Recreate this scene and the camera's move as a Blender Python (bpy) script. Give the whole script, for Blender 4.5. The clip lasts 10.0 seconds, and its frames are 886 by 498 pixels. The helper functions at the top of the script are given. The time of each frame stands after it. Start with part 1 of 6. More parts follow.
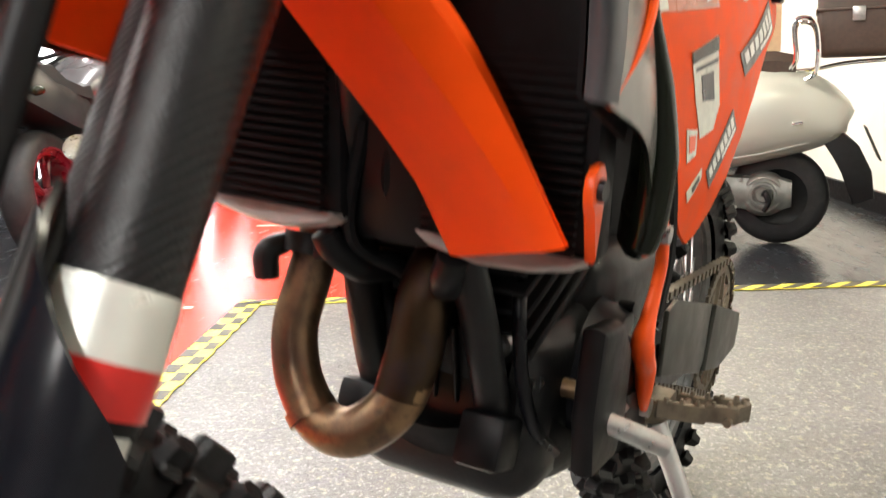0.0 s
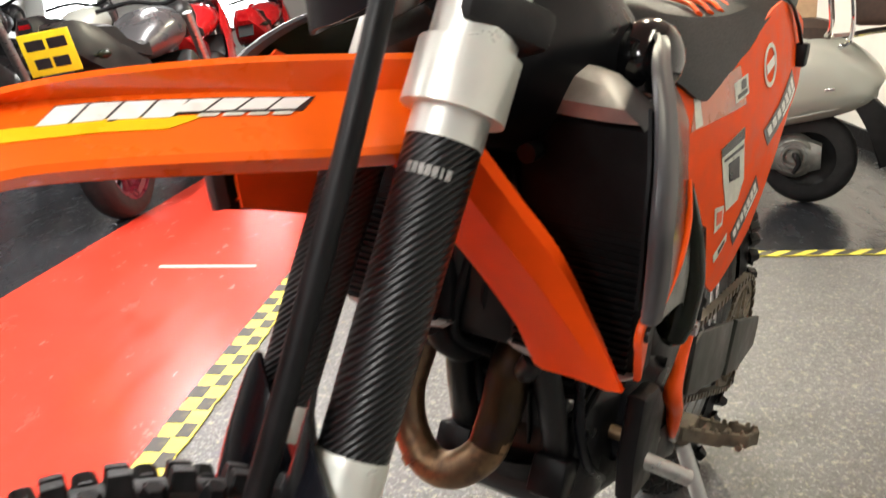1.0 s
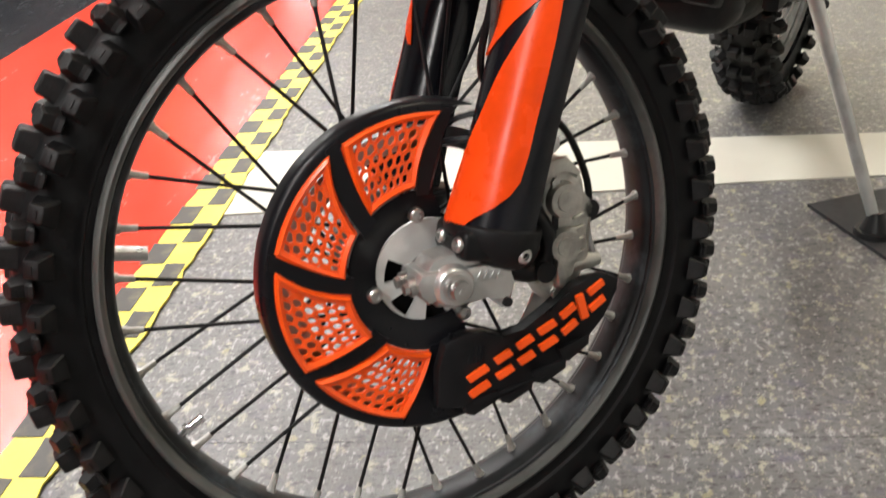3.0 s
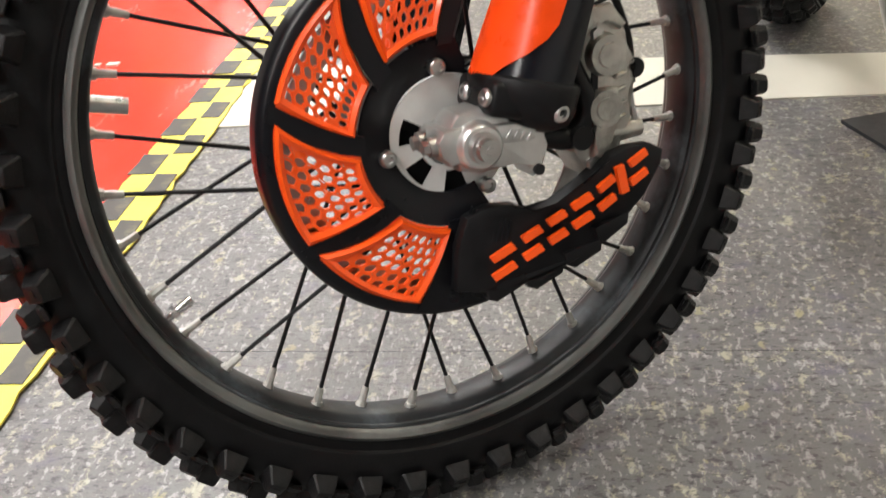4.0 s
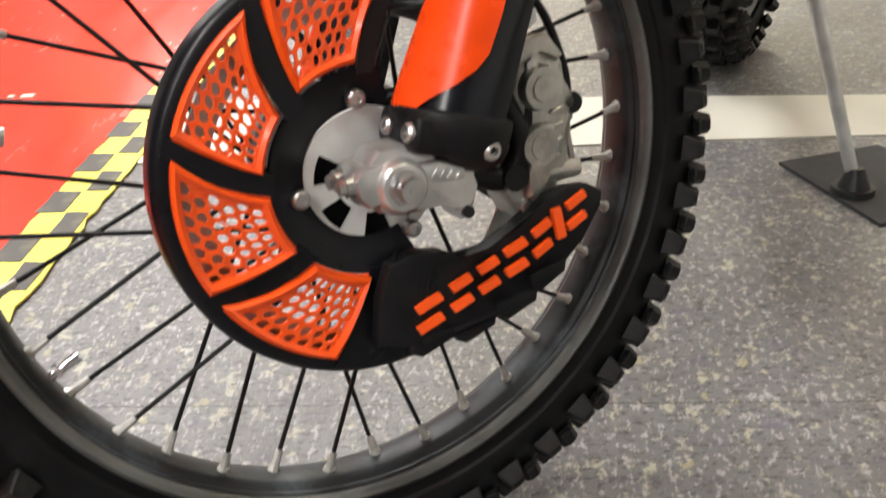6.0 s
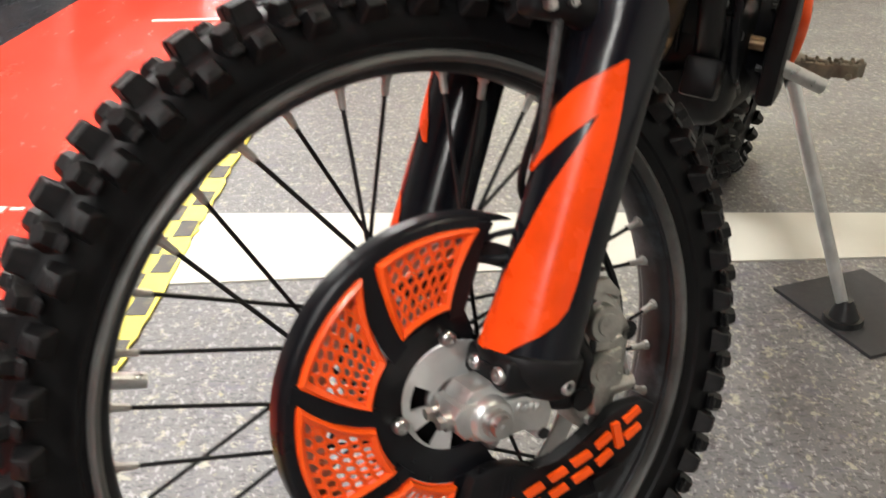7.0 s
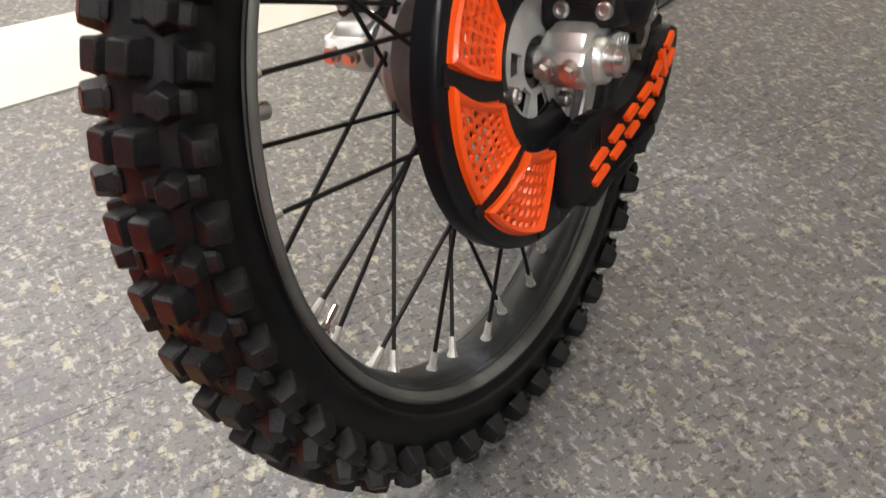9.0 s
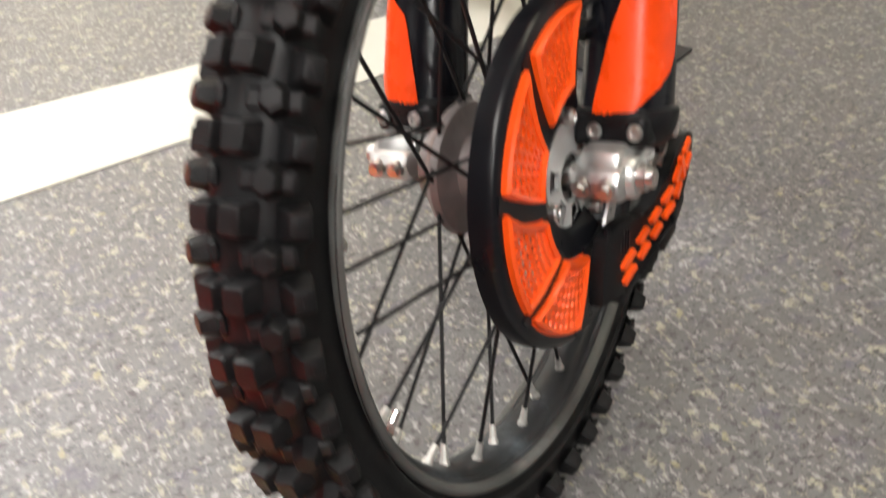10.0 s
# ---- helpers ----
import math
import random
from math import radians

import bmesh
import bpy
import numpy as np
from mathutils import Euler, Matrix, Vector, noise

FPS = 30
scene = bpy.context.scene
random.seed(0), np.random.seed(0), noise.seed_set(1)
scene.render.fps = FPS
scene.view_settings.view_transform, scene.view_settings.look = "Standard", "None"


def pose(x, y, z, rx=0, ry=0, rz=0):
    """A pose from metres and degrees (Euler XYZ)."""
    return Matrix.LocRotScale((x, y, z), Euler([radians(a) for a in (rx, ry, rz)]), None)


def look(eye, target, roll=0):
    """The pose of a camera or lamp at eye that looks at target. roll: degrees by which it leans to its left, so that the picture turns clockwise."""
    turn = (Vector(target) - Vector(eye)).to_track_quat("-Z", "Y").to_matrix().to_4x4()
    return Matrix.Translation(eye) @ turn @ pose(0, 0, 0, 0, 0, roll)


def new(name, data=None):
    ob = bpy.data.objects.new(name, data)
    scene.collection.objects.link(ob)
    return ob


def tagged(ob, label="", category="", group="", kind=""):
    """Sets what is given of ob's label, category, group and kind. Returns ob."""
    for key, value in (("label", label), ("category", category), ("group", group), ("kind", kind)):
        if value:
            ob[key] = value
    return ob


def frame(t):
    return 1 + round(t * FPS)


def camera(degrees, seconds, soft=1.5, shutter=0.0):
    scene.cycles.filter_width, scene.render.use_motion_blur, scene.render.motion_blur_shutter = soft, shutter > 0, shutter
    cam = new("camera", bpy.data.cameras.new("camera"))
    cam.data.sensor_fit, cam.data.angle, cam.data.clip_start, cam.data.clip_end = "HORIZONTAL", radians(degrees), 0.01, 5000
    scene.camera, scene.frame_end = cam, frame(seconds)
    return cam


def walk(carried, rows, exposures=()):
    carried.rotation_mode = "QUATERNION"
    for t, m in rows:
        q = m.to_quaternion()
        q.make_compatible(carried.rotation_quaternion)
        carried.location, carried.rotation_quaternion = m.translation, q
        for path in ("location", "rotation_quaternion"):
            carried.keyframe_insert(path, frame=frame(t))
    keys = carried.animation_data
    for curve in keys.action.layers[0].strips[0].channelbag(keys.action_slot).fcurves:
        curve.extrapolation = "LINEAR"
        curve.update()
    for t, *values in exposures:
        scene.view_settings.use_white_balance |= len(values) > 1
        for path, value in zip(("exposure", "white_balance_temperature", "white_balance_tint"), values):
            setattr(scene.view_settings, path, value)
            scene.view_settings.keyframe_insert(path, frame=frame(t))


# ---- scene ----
cam = camera(50.6, 10.0, shutter=0.45)
PATH = [
    (0, (0.1317, -0.4679, 0.7826), (1.0148, 1.2921, 0.4321), -1.77),
    (0.5, (0.0764, -0.5560, 0.9359), (0.9230, 1.2066, 0.5154), -1.36),
    (0.8, (0.0266, -0.6033, 1.0080), (0.8592, 1.1480, 0.5183), -1.72),
    (1, (-0.0081, -0.6293, 1.0189), (0.7963, 1.1250, 0.4943), -1.58),
    (1.5, (-0.1279, -0.6524, 0.9606), (0.7190, 1.0400, 0.3138), -1.12),
    (2, (-0.1949, -0.6669, 0.8675), (0.6150, 1.0029, 0.1220), -1.76),
    (2.5, (-0.2247, -0.7084, 0.8068), (0.4925, 0.9537, -0.0437), -3.98),
    (3, (-0.2489, -0.7288, 0.7639), (0.4012, 0.9052, -0.1888), -5.70),
    (3.2, (-0.2525, -0.7267, 0.7521), (0.3823, 0.8971, -0.2278), -5.82),
    (4.3, (-0.2559, -0.6430, 0.6133), (0.3849, 0.9473, -0.4165), -4.59),
    (4.5, (-0.2562, -0.6289, 0.5928), (0.3938, 0.9621, -0.4299), -4.66),
    (5, (-0.2456, -0.6284, 0.5810), (0.4258, 0.9495, -0.4482), -4.38),
    (5.2, (-0.2407, -0.6297, 0.5814), (0.4427, 0.9458, -0.4438), -4.23),
    (6.3, (-0.2171, -0.6199, 0.6661), (0.5887, 0.9616, -0.2555), -2.09),
    (6.5, (-0.2282, -0.6192, 0.7011), (0.5946, 0.9673, -0.1967), -1.97),
    (7, (-0.2998, -0.6039, 0.7999), (0.5508, 0.9704, -0.0934), -1.53),
    (7.5, (-0.3630, -0.5934, 0.8486), (0.4912, 0.9563, -0.0835), -2.43),
    (8, (-0.4698, -0.5078, 0.8501), (0.6158, 0.7498, -0.2634), -2.09),
    (8.5, (-0.5751, -0.4007, 0.7874), (0.6610, 0.5823, -0.4396), -3.24),
    (9, (-0.5833, -0.3435, 0.6965), (0.7294, 0.4910, -0.5606), -2.41),
    (9.5, (-0.5847, -0.3165, 0.6740), (0.7550, 0.4811, -0.5786), -2.27),
    (10, (-0.6172, -0.3042, 0.7807), (0.7550, 0.5111, -0.4244), -2.77),
]
walk(cam, [(t, look(eye, target, roll)) for t, eye, target, roll in PATH], [(0.0, 0.93), (0.5, 0.86), (1.0, 0.48), (2.0, 0.42), (2.5, 0.38), (5.0, 0.37), (6.5, 0.46), (7.0, 0.42), (7.5, 0.34), (8.0, 0.32), (8.5, 0.20), (9.0, 0.20), (9.5, 0.27), (10.0, 0.45)])

# ---------------------------------------------------------------- frames of reference
MW = pose(0, 0, 0.3447, -10, 0, 0)                      # front wheel and fork: x to the rear, y axle, z up the wheel
MB = pose(1.1755, 0.842, 0, 6.73, 0, 35.38)             # leaning bike: origin at the rear contact, x to the rear, y to its right
MF = pose(0, 0, 0, 0, 0, -29.5)                         # floor markings: x along the far tape, y along the lane

# ---------------------------------------------------------------- world and light
world = bpy.data.worlds.new("world")
scene.world = world
world.use_nodes = True
world.node_tree.nodes["Background"].inputs[0].default_value = (0.9, 0.95, 1.0, 1)
world.node_tree.nodes["Background"].inputs[1].default_value = 0.05
CEIL = 2.75


def tube_lamp(a, b, length, power):
    lamp = new("strip_light_glow", bpy.data.lights.new("strip_light_glow", "AREA"))
    lamp.data.shape, lamp.data.size, lamp.data.size_y = "RECTANGLE", 0.22, length
    lamp.data.energy, lamp.data.color = power, (1.0, 0.985, 0.95) if a < 0 else (1.0, 0.935, 0.68)
    lamp.matrix_world = MF @ pose(a, b, CEIL - 0.09)


TUBES = [(-1.05, 1.5, 1.5, 66), (-1.05, 4.2, 1.5, 62), (0.75, 3.0, 1.5, 22), (-2.9, 3.2, 1.5, 34), (-1.05, -1.4, 1.5, 56), (-3.3, 0.1, 1.5, 30), (-1.05, -4.0, 2.4, 70),
         (1.2, 0.2, 1.5, 15), (1.7, 5.4, 1.5, 40), (-2.4, 6.6, 1.5, 45), (0.4, 6.8, 1.5, 60), (-4.6, 5.0, 1.5, 45)]
for tube_row in TUBES:
    tube_lamp(*tube_row)

# ---------------------------------------------------------------- materials


def nodes_of(name):
    m = bpy.data.materials.new(name)
    m.use_nodes = True
    nt = m.node_tree
    return m, nt, nt.nodes["Principled BSDF"]


def mix(nt, fac, a, b, kind="MIX"):
    n = nt.nodes.new("ShaderNodeMix")
    n.data_type, n.blend_type = "RGBA", kind
    for sock, v in ((n.inputs[0], fac), (n.inputs[6], a), (n.inputs[7], b)):
        if hasattr(v, "is_output"):
            nt.links.new(v, sock)
        elif isinstance(v, (int, float)):
            sock.default_value = v
        else:
            sock.default_value = (*v, 1)
    return n.outputs[2]


def ramp(nt, src, lo, hi, a=0.0, b=1.0):
    n = nt.nodes.new("ShaderNodeMapRange")
    nt.links.new(src, n.inputs[0])
    for i, v in ((1, lo), (2, hi), (3, a), (4, b)):
        n.inputs[i].default_value = v
    return n.outputs[0]


def tex(nt, kind, scale, detail=4, coord="Object", stretch=None, rough=0.55):
    tc = nt.nodes.new("ShaderNodeTexCoord")
    out = tc.outputs[coord]
    if stretch:
        mp = nt.nodes.new("ShaderNodeMapping")
        mp.inputs["Scale"].default_value = stretch
        nt.links.new(out, mp.inputs[0])
        out = mp.outputs[0]
    n = nt.nodes.new({"noise": "ShaderNodeTexNoise", "voronoi": "ShaderNodeTexVoronoi", "wave": "ShaderNodeTexWave"}[kind])
    nt.links.new(out, n.inputs["Vector"])
    n.inputs["Scale"].default_value = scale
    if kind == "noise":
        n.inputs["Detail"].default_value, n.inputs["Roughness"].default_value = detail, rough
    return n


def bump(nt, bsdf, src, strength, dist):
    n = nt.nodes.new("ShaderNodeBump")
    n.inputs["Strength"].default_value, n.inputs["Distance"].default_value = strength, dist
    nt.links.new(src, n.inputs["Height"])
    nt.links.new(n.outputs[0], bsdf.inputs["Normal"])


def plain(name, colour, rough=0.5, metal=0.0, var=0.25, scale=30.0, bumped=0.15, dist=0.0006, dirt=None, coat=0.0, spec=0.5, rvar=0.1):
    """Paint, plastic, rubber or metal with wear at two scales."""
    m, nt, b = nodes_of(name)
    n1, n2 = tex(nt, "noise", scale, 6), tex(nt, "noise", scale * 9, 3)
    dark = tuple(c * (1 - var) for c in colour)
    light = tuple(min(1, c * (1 + var * 0.5)) for c in colour)
    col = mix(nt, ramp(nt, n1.outputs[0], 0.35, 0.65), dark, light)
    if dirt:
        n3 = tex(nt, "noise", scale * 0.6, 8, rough=0.7)
        col = mix(nt, ramp(nt, n3.outputs[0], 0.52, 0.72, 0, dirt[1]), col, dirt[0])
    nt.links.new(col, b.inputs["Base Color"])
    nt.links.new(ramp(nt, n1.outputs[0], 0.3, 0.7, max(0, rough - rvar), min(1, rough + rvar)), b.inputs["Roughness"])
    b.inputs["Metallic"].default_value = metal
    b.inputs["Coat Weight"].default_value = coat
    b.inputs["Specular IOR Level"].default_value = spec
    b.inputs["Coat Roughness"].default_value = 0.08
    bump(nt, b, n2.outputs[0], bumped, dist)
    return m


ORANGE = plain("orange_plastic", (0.90, 0.095, 0.008), 0.36, var=0.10, scale=12, bumped=0.05, coat=0.15, spec=0.4)
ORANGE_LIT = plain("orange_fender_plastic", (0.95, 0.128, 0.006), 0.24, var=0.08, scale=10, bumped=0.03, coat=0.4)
STICKER = plain("orange_vinyl", (0.89, 0.090, 0.005), 0.42, var=0.10, scale=25, bumped=0.03, spec=0.06)
YELLOW = plain("yellow_sticker_and_highlight", (0.95, 0.55, 0.01), 0.3, var=0.1)
BLACK = plain("black_plastic", (0.0075, 0.0075, 0.0084), 0.45, var=0.3, scale=40, bumped=0.2, dist=0.0004, spec=0.20)
BLACK_SAT = plain("satin_black_guard", (0.0068, 0.0070, 0.0090), 0.33, var=0.25, scale=18, bumped=0.1, dist=0.0003, spec=0.22)
SHIELD = plain("glossy_black_shield", (0.006, 0.0065, 0.0095), 0.21, var=0.2, scale=14, bumped=0.06, dist=0.0002, spec=0.34, rvar=0.06)
SOOT = plain("matt_black_metal", (0.0075, 0.0077, 0.0086), 0.42, var=0.45, scale=25, bumped=0.4, dirt=((0.026, 0.025, 0.023), 0.5), spec=0.36)
FINBLACK = plain("dead_black_fin", (0.0075, 0.0075, 0.0084), 0.6, var=0.4, scale=60, spec=0.15)
VOID = plain("black_parts_and_hub_shade", (0.0050, 0.0050, 0.0056), 0.55, var=0.35, scale=40, spec=0.14)
RUBBER = plain("tyre_rubber", (0.0046, 0.0045, 0.0052), 0.46, var=0.35, scale=45, bumped=0.4, dist=0.0005, dirt=((0.016, 0.0155, 0.016), 0.4), spec=0.22)
BLOCKS = plain("tread_block_rubber", (0.0066, 0.0064, 0.0072), 0.48, var=0.4, scale=60, bumped=0.6, dist=0.0008, dirt=((0.021, 0.020, 0.020), 0.6), spec=0.26)
ROADRUB = plain("road_tyre_rubber", (0.014, 0.014, 0.015), 0.6, var=0.3, scale=30, dirt=((0.045, 0.04, 0.038), 0.4), spec=0.3)
BARREL = plain("scuffed_dark_rim", (0.024, 0.026, 0.029), 0.45, metal=0.4, var=0.6, scale=14, bumped=0.2, dirt=((0.135, 0.160, 0.185), 0.7))
ORANGE_MATT = plain("orange_matt_plastic", (0.93, 0.085, 0.005), 0.55, var=0.10, scale=12, bumped=0.06, spec=0.08)
RIMGREY = plain("worn_anodised_rim", (0.105, 0.107, 0.103), 0.45, metal=0.4, var=0.45, scale=9, bumped=0.15, dirt=((0.26, 0.265, 0.255), 0.6))
ALU = plain("cast_aluminium", (0.58, 0.59, 0.58), 0.36, metal=0.8, var=0.20, scale=25, bumped=0.4, dist=0.0006)
STEEL = plain("brushed_steel", (0.50, 0.50, 0.49), 0.34, metal=1.0, var=0.15, scale=80)
PALE = plain("pale_fork_aluminium", (0.70, 0.72, 0.67), 0.36, metal=0.40, var=0.06, scale=20, bumped=0.05)
FLASH = plain("glossy_orange_graphic", (0.84, 0.068, 0.006), 0.27, var=0.16, scale=22, bumped=0.05, spec=0.30, rvar=0.06)
HOSE = plain("grey_braided_hose", (0.075, 0.075, 0.075), 0.34, metal=0.2, var=0.2, scale=200, bumped=0.3)
GREYINK = plain("worn_grey_print", (0.30, 0.30, 0.29), 0.5, var=0.4, scale=300, bumped=0.1)
HUBGREY = plain("dull_grey_hub", (0.20, 0.18, 0.175), 0.45, metal=0.5, var=0.3, scale=25, bumped=0.2)
NIPPLE = plain("dull_nickel", (0.50, 0.49, 0.46), 0.5, metal=0.6, var=0.25, scale=120)
CALIPER = plain("sandcast_aluminium", (0.44, 0.435, 0.40), 0.38, metal=0.85, var=0.3, scale=35, bumped=0.6, dist=0.001, dirt=((0.10, 0.095, 0.085), 0.5))
CHROME = plain("chrome", (0.8, 0.8, 0.8), 0.08, metal=1.0, var=0.03, scale=20, bumped=0.0)
RED = plain("red_rubber_seal", (0.62, 0.02, 0.015), 0.4, var=0.15)
REDRIM = plain("red_painted_wheel", (0.13, 0.003, 0.012), 0.3, var=0.15, coat=0.3)
SEAT = plain("black_seat_vinyl", (0.0085, 0.0095, 0.0105), 0.5, var=0.05, scale=500, bumped=0.1, dist=0.0002, spec=0.25)
GREYPLAS = plain("grey_green_plastic", (0.032, 0.034, 0.028), 0.42, var=0.15, scale=15, bumped=0.1, dirt=((0.06, 0.06, 0.052), 0.3))
SMOKE = plain("smoked_gloss_plastic", (0.014, 0.018, 0.011), 0.20, var=0.4, scale=9, bumped=0.05, coat=0.0, dirt=((0.028, 0.032, 0.021), 0.3), spec=0.22)
WHITE = plain("white_sticker", (0.8, 0.8, 0.77), 0.35, var=0.08, scale=60)
PALEST = plain("pale_sticker_on_vinyl", (0.66, 0.68, 0.60), 0.35, var=0.15, scale=60)
BLACKINK = plain("black_print", (0.02, 0.02, 0.022), 0.35, var=0.1)
SILVERPAINT = plain("silver_paint", (0.47, 0.49, 0.44), 0.34, metal=0.3, var=0.03, scale=1.5, bumped=0.0, coat=0.35, rvar=0.02)
BROWN = plain("brown_leatherette", (0.055, 0.035, 0.026), 0.55, var=0.2, scale=60, bumped=0.3)
REDLENS = plain("red_lens", (0.5, 0.005, 0.01), 0.15, var=0.1, coat=0.5)
CARD = plain("brown_cardboard", (0.52, 0.36, 0.22), 0.8, var=0.1)
BLUE = plain("blue_plastic", (0.01, 0.07, 0.5), 0.3, var=0.1)
REDBIKE = plain("red_fairing_paint", (0.5, 0.012, 0.015), 0.2, var=0.15, coat=0.6)
GREYPAINT = plain("grey_tank_paint", (0.085, 0.085, 0.09), 0.32, metal=0.4, var=0.15, scale=5, coat=0.3)
DARKBODY = plain("dark_bike_bodywork", (0.008, 0.008, 0.009), 0.35, var=0.3, scale=8, spec=0.35)
PLATE = plain("yellow_number_plate", (0.90, 0.72, 0.02), 0.4, var=0.06)
PAD = plain("black_rubber_mat", (0.028, 0.028, 0.031), 0.75, var=0.25, scale=70, bumped=0.5)
WALL = plain("white_wall_paint", (0.70, 0.70, 0.67), 0.7, var=0.04, scale=4, bumped=0.1)
# ceiling and back wall stay out of view, dimmed to keep reflections in black parts deep
CEILMAT = plain("ceiling_paint", (0.40, 0.40, 0.39), 0.8, var=0.06, scale=3)
BACKWALL = plain("dim_unseen_wall", (0.24, 0.25, 0.26), 0.7, var=0.06, scale=4, bumped=0.1)


def carbon():
    """Black wrap with a fine ribbed weave running round it at a slant."""
    m, nt, b = nodes_of("carbon_weave_wrap")
    w = tex(nt, "wave", 122, stretch=(-0.45, 0.3, 1.0))
    w.bands_direction = "DIAGONAL"
    w.inputs["Distortion"].default_value, w.inputs["Detail"].default_value = 1.2, 1.5
    v = tex(nt, "noise", 420, 3)
    f = mix(nt, 0.35, w.outputs[0], v.outputs[0])
    nt.links.new(mix(nt, ramp(nt, f, 0.45, 0.85), (0.0025, 0.0025, 0.003), (0.021, 0.022, 0.024)), b.inputs["Base Color"])
    b.inputs["Roughness"].default_value = 0.36
    b.inputs["Specular IOR Level"].default_value = 0.34
    bump(nt, b, f, 0.8, 0.0012)
    return m


CARBON = carbon()


def heated(name, k):
    """Header pipe: straw and bronze heat tint, darker blued patches."""
    m, nt, b = nodes_of(name)
    n = tex(nt, "noise", 9, 5, rough=0.6)
    c = mix(nt, ramp(nt, n.outputs[0], 0.35, 0.6), (0.34 * k, 0.22 * k, 0.115 * k), (0.15 * k, 0.10 * k, 0.070 * k))
    n2 = tex(nt, "noise", 22, 6, rough=0.65)
    c = mix(nt, ramp(nt, n2.outputs[0], 0.52, 0.68, 0, 0.8), c, (0.05, 0.04, 0.045))
    nt.links.new(c, b.inputs["Base Color"])
    b.inputs["Metallic"].default_value = 0.9
    nt.links.new(ramp(nt, n2.outputs[0], 0.3, 0.7, 0.26, 0.55), b.inputs["Roughness"])
    bump(nt, b, n2.outputs[0], 0.15, 0.0008)
    return m


HEAT = heated("heat_tinted_steel", 1.0)
HEAT_DARK = heated("burnt_dark_steel", 0.24)


def speckled():
    """Grey vinyl floor with fine flakes of pale, dark and coloured chips."""
    m, nt, b = nodes_of("speckled_grey_floor")
    n0 = tex(nt, "noise", 1.6, 5)
    base = mix(nt, ramp(nt, n0.outputs[0], 0.35, 0.65), (0.125, 0.123, 0.126), (0.149, 0.147, 0.150))
    n4 = tex(nt, "noise", 26, 8, rough=0.75)
    base = mix(nt, ramp(nt, n4.outputs[0], 0.44, 0.62, 0, 0.45), base, (0.092, 0.088, 0.086))
    fleck = tex(nt, "noise", 125, 5, stretch=(1, 0.5, 1), rough=0.65)
    base = mix(nt, ramp(nt, fleck.outputs[0], 0.55, 0.605, 0, 0.75), base, (0.365, 0.362, 0.355))
    coarse = tex(nt, "noise", 48, 7, stretch=(1, 0.7, 1), rough=0.72)
    base = mix(nt, ramp(nt, coarse.outputs[0], 0.56, 0.61, 0, 0.75), base, (0.400, 0.388, 0.290))
    coarse2 = tex(nt, "noise", 56, 7, stretch=(0.7, 1, 1), rough=0.72)
    base = mix(nt, ramp(nt, coarse2.outputs[0], 0.56, 0.61, 0, 0.55), base, (0.036, 0.034, 0.040))
    fleck2 = tex(nt, "noise", 150, 5, stretch=(0.55, 1, 1), rough=0.65)
    base = mix(nt, ramp(nt, fleck2.outputs[0], 0.55, 0.605, 0, 0.72), base, (0.026, 0.025, 0.029))
    tint = tex(nt, "noise", 42, 5, stretch=(1, 0.7, 1))
    base = mix(nt, ramp(nt, tint.outputs[0], 0.655, 0.69, 0, 0.5), base, (0.40, 0.37, 0.19))
    tint2 = tex(nt, "noise", 30, 5, stretch=(0.7, 1, 1))
    base = mix(nt, ramp(nt, tint2.outputs[0], 0.57, 0.70, 0, 0.5), base, (0.090, 0.080, 0.130))
    n1 = tex(nt, "noise", 4, 8, rough=0.7)
    base = mix(nt, ramp(nt, n1.outputs[0], 0.5, 0.75, 0, 0.4), base, (0.11, 0.105, 0.095))
    nt.links.new(base, b.inputs["Base Color"])
    nt.links.new(ramp(nt, n1.outputs[0], 0.3, 0.7, 0.27, 0.45), b.inputs["Roughness"])
    n3 = tex(nt, "noise", 80, 5, rough=0.65)
    bump(nt, b, n3.outputs[0], 0.8, 0.0026)
    return m


def glossy_floor(name, colour, rough, scuff):
    m, nt, b = nodes_of(name)
    n0 = tex(nt, "noise", 2.5, 5)
    n1 = tex(nt, "noise", 14, 8, stretch=(1, 0.3, 1), rough=0.7)
    c = mix(nt, ramp(nt, n0.outputs[0], 0.35, 0.65), tuple(v * 0.88 for v in colour), colour)
    c = mix(nt, ramp(nt, n1.outputs[0], 0.62, 0.8, 0, 0.3), c, scuff)
    nt.links.new(c, b.inputs["Base Color"])
    nt.links.new(ramp(nt, n1.outputs[0], 0.3, 0.7, rough - 0.05, rough + 0.1), b.inputs["Roughness"])
    bump(nt, b, n0.outputs[0], 0.08, 0.004)
    return m


FLOOR = speckled()
REDFLOOR = glossy_floor("red_floor_paint", (0.76, 0.056, 0.032), 0.20, (0.78, 0.14, 0.09))
BLACKFLOOR = glossy_floor("black_floor_paint", (0.021, 0.022, 0.026), 0.22, (0.07, 0.07, 0.07))
WHITELINE = glossy_floor("white_floor_paint", (0.55, 0.54, 0.48), 0.45, (0.5, 0.48, 0.43))
TAPEY = plain("yellow_tape", (0.82, 0.72, 0.09), 0.45, var=0.15, scale=20, dirt=((0.4, 0.33, 0.08), 0.45))
TAPEK = plain("black_tape_print", (0.055, 0.05, 0.045), 0.5, var=0.4, scale=30, dirt=((0.3, 0.26, 0.12), 0.4))


def glow(name, colour, strength):
    m, nt, b = nodes_of(name)
    b.inputs["Emission Color"].default_value = (*colour, 1)
    b.inputs["Emission Strength"].default_value = strength
    return m


